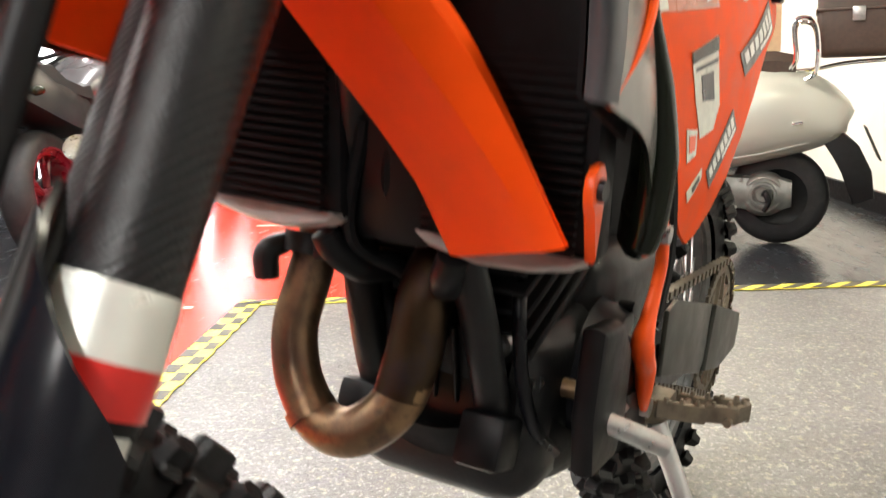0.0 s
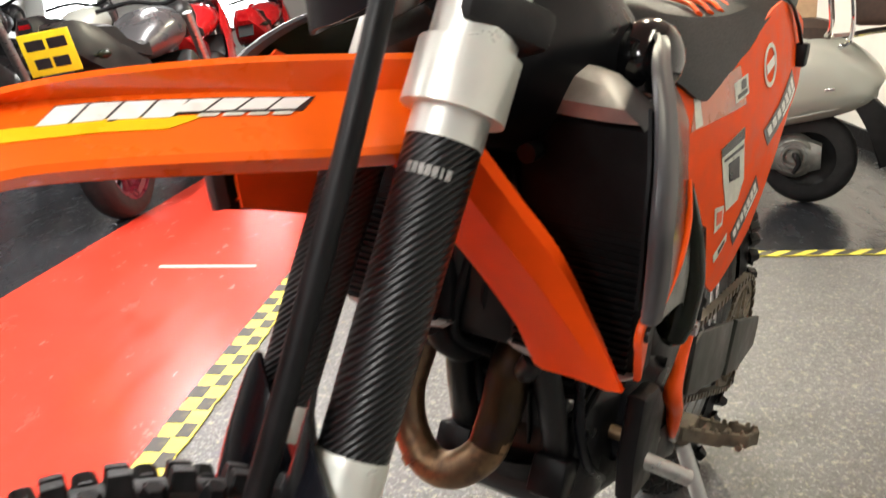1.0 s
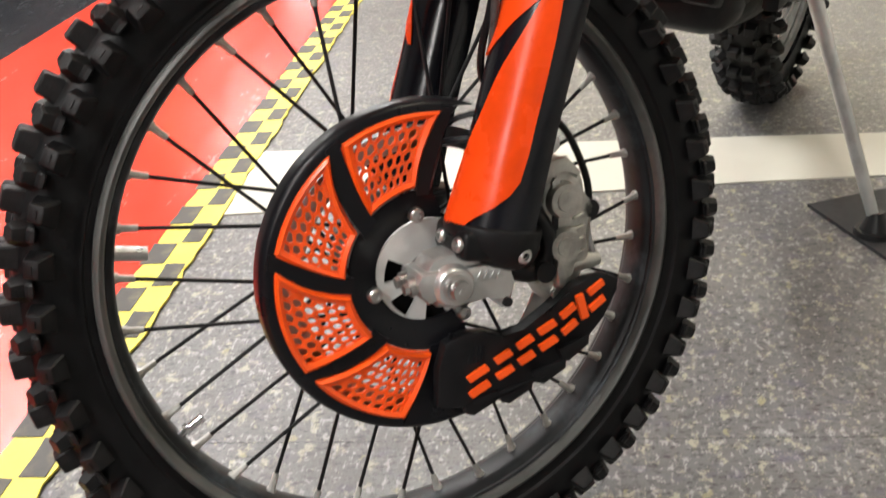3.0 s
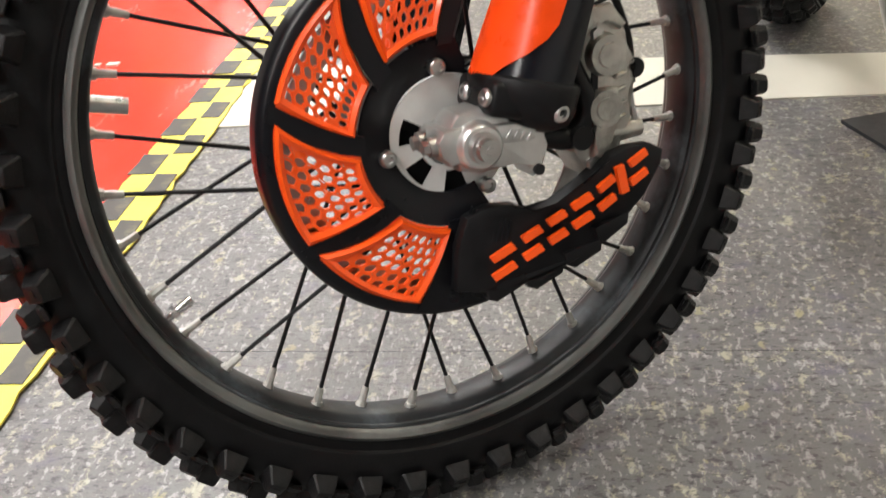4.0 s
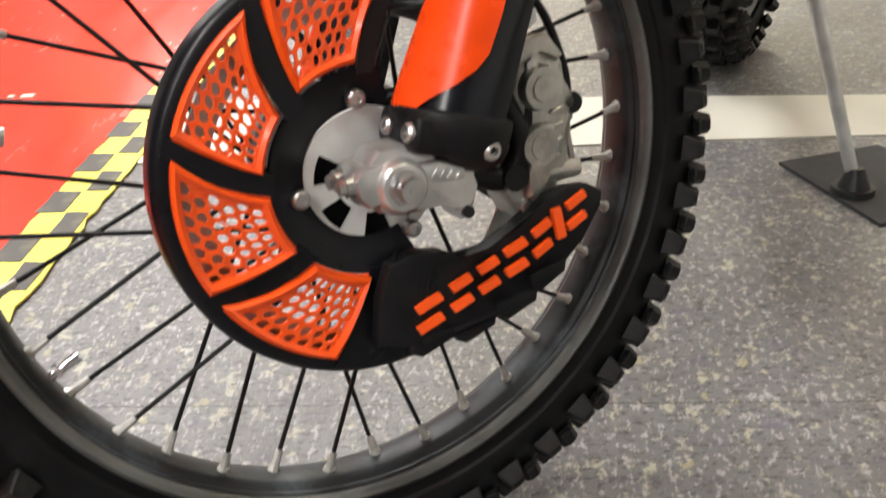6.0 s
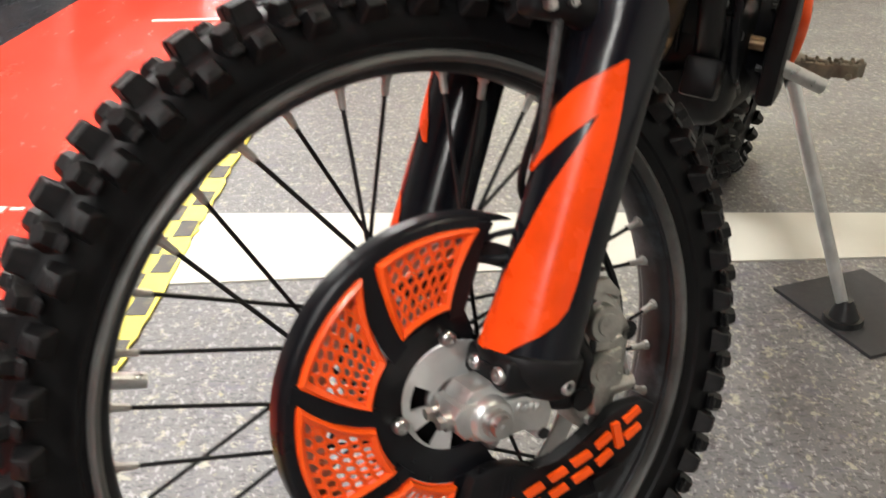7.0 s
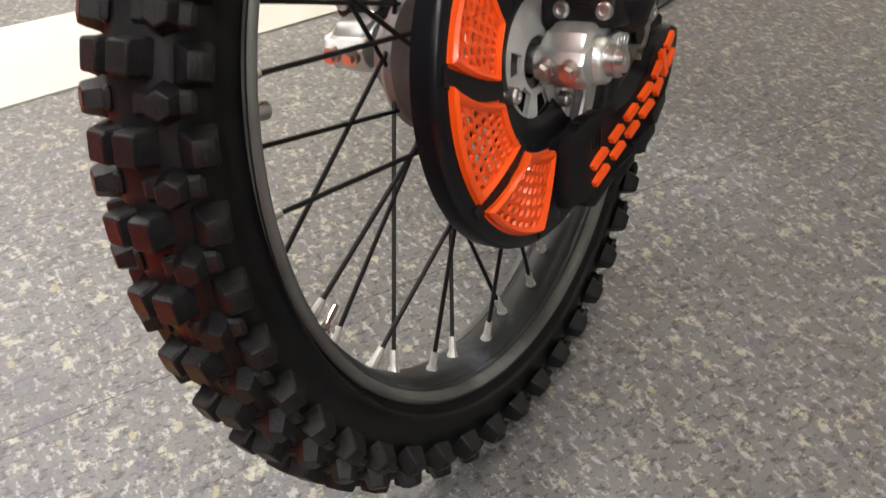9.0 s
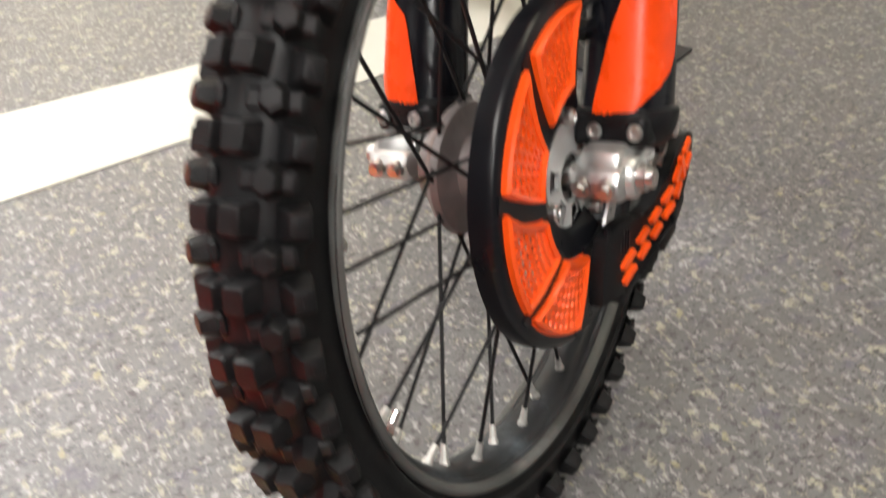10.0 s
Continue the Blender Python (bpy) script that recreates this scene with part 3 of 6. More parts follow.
# brake disc and its silver carrier
CARRIER = plain("matt_silver_disc", (0.68, 0.69, 0.68), 0.46, metal=0.4, var=0.10, scale=40, bumped=0.1)
# added black ring that stands in for the shade behind the carrier slots
bm = B()
lathe(bm, [(0.0225, -0.054), (0.054, -0.054), (0.054, -0.051), (0.0225, -0.051)], 48, True)
part("hub_shade_ring", bm, VOID, wheel, "black ring added for the shade inside the hub", MW)
bm = B()
lathe(bm, [(0.112, -0.0595), (0.130, -0.0595), (0.130, -0.0565), (0.112, -0.0565)], 72, True)
part("brake_disc", bm, STEEL, wheel, "steel brake disc", MW)
bm = B()
N = 72
rings = []
slots = [radians(x) for x in (160, 214, 268, 322, 16)]
for k in range(N):
    a = 2 * math.pi * k / N
    rings.append([bm.verts.new((r * math.cos(a), -0.0655, r * math.sin(a))) for r in (0.0205, 0.0245, 0.0415, 0.0505)] +
                 [bm.verts.new((r * math.cos(a), -0.0615, r * math.sin(a))) for r in (0.0505, 0.0415, 0.0245, 0.0205)])
for k in range(N):
    a, b = rings[k], rings[(k + 1) % N]
    mid = 360.0 * (k + 0.5) / N
    cut = any(abs((mid - math.degrees(s) + 180) % 360 - 180) < 15.5 for s in slots)
    for i in range(8):
        if cut and i in (1, 5):
            continue
        bm.faces.new((a[i], a[(i + 1) % 8], b[(i + 1) % 8], b[i]))
    for i, j in ((1, 6), (2, 5)):
        if cut:
            bm.faces.new((a[i], b[i], b[j], a[j]))
part("disc_carrier", bm, CARRIER, wheel, "silver slotted disc carrier", MW, smooth=False)

# ---- disc guard
GX, GZ = -0.002, 0.006
guard_bm = B()
A1, NG = radians(64 + 228), 92
rows = []
for k in range(NG + 1):
    prof = [(0.0465, -0.0665), (0.055, -0.0705), (0.072, -0.0735), (0.136, -0.0745), (0.1425, -0.0738), (0.1460, -0.0712), (0.1474, -0.067), (0.1478, -0.0530),
            (0.1452, -0.0530), (0.1448, -0.066), (0.1425, -0.0700), (0.136, -0.0705), (0.072, -0.0695), (0.055, -0.0665), (0.0465, -0.0630)]
    row = []
    for r, y in prof:
        a0 = radians(float(np.interp(r, [0.05, 0.075, 0.10, 0.146], [64, 80.5, 76.5, 71])))
        a = a0 + (A1 - a0) * k / NG
        row.append((GX + r * math.cos(a), y, GZ + r * math.sin(a)))
    rows.append(row)
loft(guard_bm, rows)
guard = part("disc_guard", guard_bm, BLACK_SAT, bike, "black plastic brake disc guard with orange mesh vents", MW, angle=35)


def vent(a0o, a1o, a0i, a1i, ri, ro):
    """An orange mesh panel in the guard: a raised frame and cells with holes through."""
    def at(u, v, y):
        r = ri + (ro - ri) * v
        a = radians((a0i + (a1i - a0i) * u) * (1 - v) + (a0o + (a1o - a0o) * u) * v)
        return Vector((GX + r * math.cos(a), y, GZ + r * math.sin(a)))
    bm = B()
    yf, yb = -0.0785, -0.0758
    nu, nv = 8, 7
    jit = {}

    def corner(u, v):
        # hex lattice corner in the unit square, clamped to the border
        key = (round(u, 3), round(v, 3))
        if key not in jit:
            jit[key] = (random.uniform(-0.011, 0.011), random.uniform(-0.009, 0.009))
        ju, jv = jit[key]
        return (min(1.0, max(0.0, u + ju)), min(1.0, max(0.0, v + jv)))
    cu = 1.0 / nu
    cv = 1.0 / nv
    for j in range(-1, nv + 2):
        for i in range(-1, nu + 2):
            cx = 0.02 + (i + (0.5 if j % 2 else 0.0)) * cu
            cy = j * cv + 0.5 * cv * 0.2
            hexa = [corner(cx + dx * cu, cy + dy * cv) for dx, dy in ((0.0, 0.66), (-0.5, 0.33), (-0.5, -0.33), (0.0, -0.66), (0.5, -0.33), (0.5, 0.33))]
            flat_hex = []
            for q in hexa:
                if not flat_hex or (abs(q[0] - flat_hex[-1][0]) + abs(q[1] - flat_hex[-1][1]) > 1e-4):
                    flat_hex.append(q)
            if len(flat_hex) > 1 and abs(flat_hex[0][0] - flat_hex[-1][0]) + abs(flat_hex[0][1] - flat_hex[-1][1]) < 1e-4:
                flat_hex.pop()
            if len(flat_hex) < 3:
                continue
            mx = sum(q[0] for q in flat_hex) / len(flat_hex)
            my = sum(q[1] for q in flat_hex) / len(flat_hex)
            area = abs(sum(flat_hex[k][0] * flat_hex[(k + 1) % len(flat_hex)][1] - flat_hex[(k + 1) % len(flat_hex)][0] * flat_hex[k][1] for k in range(len(flat_hex)))) / 2
            if area < 1e-5:
                continue
            open_cell = area > 0.55 * cu * cv and 0.10 < mx < 0.90 and 0.10 < my < 0.90
            outer = [bm.verts.new(at(q[0], q[1], yf)) for q in flat_hex]
            if not open_cell:
                bm.faces.new(outer)
                continue
            s = random.uniform(0.63, 0.73)
            inner = [(mx + (q[0] - mx) * s, my + (q[1] - my) * s) for q in flat_hex]
            fi = [bm.verts.new(at(q[0], q[1], yf)) for q in inner]
            bi = [bm.verts.new(at(q[0], q[1], yb)) for q in inner]
            bo = [bm.verts.new(at(q[0], q[1], yb)) for q in flat_hex]
            n = len(inner)
            for k in range(n):
                l = (k + 1) % n
                bm.faces.new((outer[k], outer[l], fi[l], fi[k]))
                bm.faces.new((fi[k], fi[l], bi[l], bi[k]))
                bm.faces.new((bi[k], bi[l], bo[l], bo[k]))
    bmesh.ops.remove_doubles(bm, verts=bm.verts, dist=0.00002)
    mesh_part = part("vent_mesh", bm, ORANGE, guard, "orange honeycomb mesh panel", MW, smooth=False)
    bm = B()
    ring = [(u / 8, 0.0) for u in range(8)] + [(1.0, v / 6) for v in range(6)] + [(1 - u / 8, 1.0) for u in range(8)] + [(0.0, 1 - v / 6) for v in range(6)]
    rr = []
    for u, v in ring:
        iu, iv = 0.5 + (u - 0.5) * 0.82, 0.5 + (v - 0.5) * 0.82
        ou, ov = 0.5 + (u - 0.5) * 1.0, 0.5 + (v - 0.5) * 1.0
        hu, hv = 0.5 + (u - 0.5) * 0.93, 0.5 + (v - 0.5) * 0.93
        rr.append([at(0.5 + (u - 0.5) * 1.10, 0.5 + (v - 0.5) * 1.06, -0.0738), at(ou, ov, -0.0742), at(ou, ov, -0.0790), at(hu, hv, -0.0815), at(iu, iv, -0.0795), at(iu, iv, -0.0740)])
    rr.append(rr[0])
    loft(bm, rr, caps=False)
    part("vent_frame", bm, ORANGE, guard, "orange raised vent frame", MW)


# the guard behind the vents is open: cut the web faces there
VENTS = [(76.5, 113.5, 91, 124, 0.077, 0.1375), (119.5, 157.5, 139, 168, 0.077, 0.1375), (163.5, 203.5, 181, 213, 0.074, 0.1355), (208.5, 249, 227, 260, 0.074, 0.1345)]
cut = bmesh.new()
cut.from_mesh(guard.data)
gone = []
for f in cut.faces:
    c = f.calc_center_median()
    r, a = math.hypot(c.x - GX, c.z - GZ), math.degrees(math.atan2(c.z - GZ, c.x - GX)) % 360
    if 0.08 < r < 0.135 and -0.076 < c.y < -0.069:
        gone.append(f)
bmesh.ops.delete(cut, geom=gone, context="FACES")
# webs between the vents and at both ends
ends = [(71, 76.0, 81, 90.5)] + [(VENTS[i][1] + 0.3, VENTS[i + 1][0] - 0.3, VENTS[i][3] + 0.3, VENTS[i + 1][2] - 0.3) for i in range(3)] + [(249.5, 292, 260.5, 292)]
for o0, o1, i0, i1 in ends:
    n = 6
    grid = []
    for v in range(5):
        q = v / 4
        r = 0.068 + (0.142 - 0.068) * q
        t0, t1 = i0 + (o0 - i0) * q, i1 + (o1 - i1) * q
        grid.append([(GX + r * math.cos(radians(t0 + (t1 - t0) * u / n)), -0.0735, GZ + r * math.sin(radians(t0 + (t1 - t0) * u / n))) for u in range(n + 1)])
    web = B()
    sheet(web, grid, 0.004)
    part("guard_web", web, BLACK_SAT, guard, m=MW)
cut.to_mesh(guard.data)
cut.free()
for v in VENTS:
    vent(*v)
# pointed tip on the guard's upper end and the two tabs that reach back to the fork
bm = B()
loft(bm, [[(GX + r * math.cos(radians(a)), y, GZ + r * math.sin(radians(a))) for r, y in ((0.1478 - q, -0.0715), (0.1478, -0.0690), (0.1478, -0.0540), (0.1462 - q * 0.3, -0.0540), (0.1462 - q, -0.0680))]
          for a, q in ((73.0, 0.006), (69.5, 0.004), (66.5, 0.0018), (64.0, 0.0004))])
part("guard_tip", bm, BLACK_SAT, guard, m=MW, angle=35)
for r, a, rise in ((0.127, 73.0, 0.003), (0.112, 75.0, -0.001)):
    bm = B()
    p = Vector((GX + r * math.cos(radians(a)), -0.0725, GZ + r * math.sin(radians(a))))
    hose(bm, [p, p + Vector((0.010, -0.002, rise)), p + Vector((0.024, -0.010, rise * 1.6)), p + Vector((0.038, -0.018, rise))], [0.0034, 0.0026, 0.0028, 0.0034], seg=8, n=4)
    part("guard_tab", bm, BLACK_SAT, guard, "black tab joining the guard to the fork", MW)
# guard bolts
for x, z in ((-0.054, -0.001), (-0.005, 0.058), (0.023, -0.041)):
    bm = B()
    lathe(bm, [(0.0, -0.0764), (0.0024, -0.0764), (0.0030, -0.0782), (0.0050, -0.0780), (0.0064, -0.0762), (0.0066, -0.0700)], 20)
    part("guard_bolt", bm, STEEL, guard, "silver guard bolt with a socket", MW @ pose(x, 0, z), angle=30)
# lower arm that carries the raised bars
arm_out = [(-0.022, -0.115), (0.010, -0.123), (0.045, -0.118), (0.078, -0.105), (0.110, -0.090), (0.138, -0.068), (0.155, -0.046), (0.157, -0.035), (0.146, -0.028),
           (0.128, -0.026), (0.108, -0.030), (0.085, -0.047), (0.062, -0.057), (0.045, -0.062), (0.030, -0.052), (0.012, -0.050), (-0.006, -0.056), (-0.016, -0.080)]


def arm_lift(x, z):
    return -0.030 * min(1, max(0, (x + 0.03) / 0.12))


bm = B()
slab(bm, arm_out, -0.088, -0.074, 0.0025, arm_lift)
arm = part("guard_arm", bm, BLACK, guard, "black plastic lower guard arm", MW, angle=30)
for x, z in ((0.048, -0.122), (0.080, -0.110), (0.016, -0.126), (0.106, -0.094)):
    bm = B()
    slab(bm, [(x - 0.016, z + 0.010), (x - 0.014, z - 0.001), (x - 0.008, z - 0.004), (x + 0.014, z + 0.006), (x + 0.016, z + 0.016)], -0.088, -0.076, 0.0015, arm_lift)
    part("guard_fin", bm, BLACK, guard, m=MW)


for k in range(9):
    bm = B()
    box(bm, (-0.004 + k * 0.0035, -0.0905 - k * 0.0011, -0.063 - k * 0.0012), (0.0014, 0.003, 0.030 - k * 0.0018), (0, 18, 0))
    part("guard_rib", bm, BLACK_SAT, guard, m=MW, smooth=False)


def stroke(bm, pts, w, y0, y1, lift):
    """A flat raised bar along a line."""
    for (x0, z0), (x1, z1) in zip(pts, pts[1:]):
        d = Vector((x1 - x0, 0, z1 - z0))
        n = Vector((-d.z, 0, d.x)).normalized() * w / 2
        e = d.normalized() * w * 0.35
        q = [Vector((x0, 0, z0)) - e + n, Vector((x1, 0, z1)) + e + n, Vector((x1, 0, z1)) + e - n, Vector((x0, 0, z0)) - e - n]
        a = [bm.verts.new((p.x, y0 + lift(p.x, p.z), p.z)) for p in q]
        b = [bm.verts.new((p.x, y1 + lift(p.x, p.z), p.z)) for p in q]
        bm.faces.new(a)
        for k in range(4):
            bm.faces.new((a[k], b[k], b[(k + 1) % 4], a[(k + 1) % 4]))


# the maker's name on the arm as plain raised bars of its size and colour
ex, ez = math.cos(radians(24.5)), math.sin(radians(24.5))
pos = 0.0
for gw in (0.026, 0.021, 0.020, 0.022, 0.021, 0.009, 0.022):
    bm = B()
    if gw > 0.01:
        for hgt in (-0.0068, 0.0068):
            pts = [(0.0045 + s * ex - hgt * ez, -0.1015 + s * ez + hgt * ex) for s in (pos + 0.0048 + hgt * 0.5, pos + gw * 0.80 + hgt * 0.5)]
            stroke(bm, pts, 0.0058, -0.0915, -0.087, arm_lift)
    else:
        pts = [(0.0045 + s * ex - hgt * ez, -0.1015 + s * ez + hgt * ex) for s, hgt in ((pos + 0.002, -0.0075), (pos + 0.007, 0.0095))]
        stroke(bm, pts, 0.0072, -0.0915, -0.087, arm_lift)
    part("raised_bar", bm, ORANGE, guard, "raised orange bars on the guard arm", MW, smooth=False)
    pos += gw * 1.08

# ---- fork (wheel frame)
FD = Vector((math.sin(radians(24)), 0, math.cos(radians(24))))
FB = Vector((0.035, 0, 0.0))


def fork_at(z, y):
    return Vector((FB.x + z * FD.x / FD.z, y, z))


def fork_leg(y, s):
    bm = B()
    rod(bm, fork_at(0.10, y), fork_at(0.345, y), 0.0245, seg=28)
    leg = part("fork_leg", bm, PALE, bike, "pale aluminium fork leg with a black carbon-weave wrap", MW)
    bm = B()
    rod(bm, fork_at(0.3405, y), fork_at(0.560, y), 0.0272, 0.0292, seg=40)
    wrap = part("wrap", bm, CARBON, leg, "black carbon-weave wrap", MW)
    for k in range(7):
        a0 = 22 + k * 10.2
        bm = B()
        f_dir, s_dir = Vector((-math.cos(radians(24)), 0, math.sin(radians(24)))), Vector((0, s, 0))
        rows = []
        for q in (0.0, 0.4, 0.8) if k != 5 else (0.2, 0.4, 0.6):
            a = radians(a0 + 10.2 * q)
            rows.append([fork_at(0.5305 + h, y) + (f_dir * math.cos(a) + s_dir * math.sin(a)) * 0.0295 for h in (0.0, 0.0035, 0.0075)])
        sheet(bm, rows, 0.0006)
        part("printed_bar", bm, GREYINK, wrap, m=MW)
    bm = B()
    rod(bm, fork_at(0.311, y), fork_at(0.336, y), 0.0290, 0.0285, seg=36)
    rod(bm, fork_at(0.335, y), fork_at(0.3415, y), 0.0285, 0.0278, seg=36)
    part("silver_band", bm, PALE, leg, "shiny aluminium band", MW)
    bm = B()
    rod(bm, fork_at(0.290, y), fork_at(0.3115, y), 0.0280, 0.0290, seg=36)
    part("seal", bm, RED, leg, "red fork seal", MW)
    bm = B()
    rod(bm, fork_at(0.284, y), fork_at(0.2905, y), 0.0262, 0.0276, seg=36)
    part("seal_lip", bm, BLACK, leg, "black rubber seal lip", MW)
    bm = B()
    rod(bm, fork_at(0.558, y), fork_at(0.582, y), 0.0300, seg=36)
    rod(bm, fork_at(0.579, y), fork_at(0.624, y), 0.0405, seg=40)
    part("collar", bm, PALE, leg, "pale aluminium collar", MW)
    bm = B()
    rod(bm, fork_at(0.622, y), fork_at(0.86, y), 0.0345, 0.0345, seg=36)
    part("upper_tube", bm, PALE, leg, "pale aluminium upper fork tube", MW)
    # lower casting that clamps the axle
    bm = B()
    o = [(-0.020, 0.006), (-0.018, 0.022), (-0.010, 0.030), (0.018, 0.031), (0.036, 0.026), (0.055, 0.016), (0.060, 0.004), (0.053, -0.006), (0.050, -0.014), (0.054, -0.023), (0.052, -0.030), (0.045, -0.031), (0.040, -0.024), (0.034, -0.011), (0.018, -0.011), (0.004, -0.018), (-0.014, -0.012)]
    slab(bm, o, y - 0.017, y + 0.018, 0.005)
    slab(bm, [(-0.028, 0.002), (-0.030, 0.014), (-0.024, 0.021), (-0.006, 0.021), (-0.004, -0.004), (-0.022, -0.006)], y - 0.021, y + 0.021, 0.004)
    slab(bm, [(0.012, 0.018), (0.030, 0.016), (0.047, 0.008), (0.046, 0.000), (0.030, 0.002), (0.014, 0.004)], y + s * 0.020 - 0.004, y + s * 0.020 + 0.004, 0.003)
    clamp = part("axle_clamp", bm, ALU, leg, "cast aluminium axle clamp", MW, angle=35)
    bm = B()
    rod(bm, (0.048, y - 0.019, -0.025), (0.048, y + 0.020, -0.025), 0.0045, seg=14)
    part("lug_bolt", bm, SOOT, leg, "dark bolt through the clamp lug", MW)
    bm = B()
    lathe(bm, [(0.0, s * 0.027), (0.0150, s * 0.027), (0.0172, s * 0.025), (0.0182, s * 0.019), (0.0205, s * 0.010), (0.0212, -s * 0.02)], 36)
    part("axle_boss", bm, ALU, leg, "round cast boss", MW @ pose(0.001, y, 0.005))
    bm = B()
    rod(bm, (0.001, y + s * 0.026, 0.005), (0.001, y + s * 0.0335, 0.005), 0.0118, 0.0112, seg=28)
    rod(bm, (0.001, y + s * 0.0325, 0.005), (0.001, y + s * 0.0395, 0.005), 0.0092, 0.0080, seg=28)
    rod(bm, (0.001, y + s * 0.0390, 0.005), (0.001, y + s * 0.0402, 0.005), 0.0034, 0.0030, seg=6)
    part("axle_nut", bm, STEEL, leg, "steel axle end", MW, angle=30)
    for yy in (-0.010, 0.010):
        bm = B()
        rod(bm, (-0.022, y + yy, 0.010), (-0.034, y + yy, 0.010), 0.0078, 0.0074, seg=20)
        rod(bm, (-0.033, y + yy, 0.010), (-0.0385, y + yy, 0.010), 0.0056, 0.0052, seg=6)
        part("pinch_bolt", bm, STEEL, leg, "steel pinch bolt", MW, angle=30)
    for k in range(4):
        bm = B()
        box(bm, (0.024 + k * 0.0055, y + s * 0.0245, 0.0095 - k * 0.0018), (0.0020, 0.0016, 0.0075), (0, 38, 0), 0.0005, 1)
        part("cast_rib", bm, ALU, leg, m=MW)
    return leg


leg_left = fork_leg(-0.098, -1)
leg_right = fork_leg(0.098, 1)


def fork_guard(y, s):
    """A curved plastic shield in front of the lower leg with an orange graphic."""
    bm = B()
    rows = []
    zs = [0.030, 0.045, 0.07, 0.12, 0.18, 0.24, 0.275, 0.290, 0.308, 0.324, 0.345, 0.362, 0.380]
    for z in zs:
        c = fork_at(z, y)
        r = 0.034 + 0.003 * min(1, max(0, (0.12 - z) / 0.1)) + 0.005 * min(1, max(0, (z - 0.25) / 0.05))
        a1 = float(np.interp(z, [0.27, 0.290, 0.308, 0.324, 0.345, 0.362, 0.380], [128, 100, 72, 52, 24, 2, -14]))
        a0 = float(np.interp(z, [0.29, 0.31, 0.345, 0.380], [-118, -95, -60, -22]))
        row = []
        for j in range(21):
            a = radians(a0 + (a1 - a0) * j / 20)
            row.append(c + Vector((-math.cos(a) * r * 0.98, s * (math.sin(a) * r), 0.0 + 0.012 * math.cos(a))))
        rows.append(row)
    sheet(bm, rows, 0.004)
    shield = part("fork_guard", bm, SHIELD, bike, "black plastic fork guard with an orange flash graphic", MW, angle=35)
    # orange flash: a skin on the outer face, from a to b at each height
    def skin(name, spans, mat):
        bm = B()
        rws = []
        zs, lo, hi = zip(*spans)
        for z in np.linspace(zs[0], zs[-1], 18):
            a0, a1 = float(np.interp(z, zs, lo)), float(np.interp(z, zs, hi))
            a0 += 14 if s > 0 and z > 0.11 else 0
            c = fork_at(z, y)
            r = 0.0372 + 0.0036 * min(1, max(0, (0.12 - z) / 0.08))
            rws.append([c + Vector((-math.cos(radians(a)) * r * 0.98, s * math.sin(radians(a)) * r, 0.012 * math.cos(radians(a)))) for a in (a0 + (a1 - a0) * j / 8 for j in range(9))])
        sheet(bm, rws, 0.0008)
        part(name, bm, mat, shield, "orange flash graphic", MW)
    skin("flash", [(0.038, -22, 22), (0.046, -20, 34), (0.054, -19, 50), (0.064, -15, 70), (0.078, -11, 82), (0.10, -4, 85), (0.126, 10, 85), (0.157, 24, 85), (0.186, 43, 84), (0.206, 54, 82), (0.2125, 57, 81)], FLASH)
    skin("flash", [(0.166, -34, -12), (0.172, -31, -2), (0.182, -26, 14), (0.192, -19, 27), (0.202, -11, 42), (0.2125, 2, 57)], FLASH)
    skin("flash", [(0.2125, 2, 81), (0.227, 24, 78), (0.240, 50, 75), (0.250, 70, 73)], FLASH)
    return shield


guard_left = fork_guard(-0.098, -1)
guard_right = fork_guard(0.098, 1)
# foot of the guard: black boss with three bolts
for y, s in ((-0.098, -1), (0.098, 1)):
    bm = B()
    rings = []
    for cx, z, rx, ry, tilt in ((0.0545, 0.0440, 0.0330, 0.0350, 0.012), (0.0532, 0.0410, 0.0395, 0.0418, 0.013), (0.0520, 0.0375, 0.0405, 0.0428, 0.013), (0.0500, 0.0280, 0.0392, 0.0412, 0.012),
                                (0.0520, 0.0170, 0.0345, 0.0370, 0.009), (0.0545, 0.0080, 0.0270, 0.0320, 0.006), (0.0570, 0.0020, 0.0140, 0.0220, 0.003)):
        rings.append([(cx - math.cos(radians(9 * k)) * rx, y + s * math.sin(radians(9 * k)) * ry, z + tilt * math.cos(radians(9 * k))) for k in range(40)])
    loft(bm, rings)
    box(bm, (0.028, y, 0.033), (0.036, 0.062, 0.026), (0, 18, 0), 0.006, 3)
    g = guard_left if s < 0 else guard_right
    part("guard_foot", bm, BLACK, g, m=MW)
    bolt_profile = [(0.0, 0.0006), (0.0028, 0.0006), (0.0032, 0.0036), (0.0050, 0.0036), (0.0066, 0.0018), (0.0070, -0.006)]
    for p, n in (((0.061, y + s * 0.0355, 0.018), (0.1, s, 0.0)), ((0.0105, y + s * 0.022, 0.0385), (-0.95, s * 0.1, 0.32)), ((0.0105, y - s * 0.012, 0.0385), (-0.95, 0.0, 0.32))):
        bm = B()
        lathe(bm, [(r, -h) for r, h in bolt_profile], 20)
        turn = Vector(n).to_track_quat("-Y", "Z").to_matrix().to_4x4()
        part("guard_bolt", bm, STEEL, g, "silver socket bolt", MW @ Matrix.Translation(p) @ turn, angle=30)

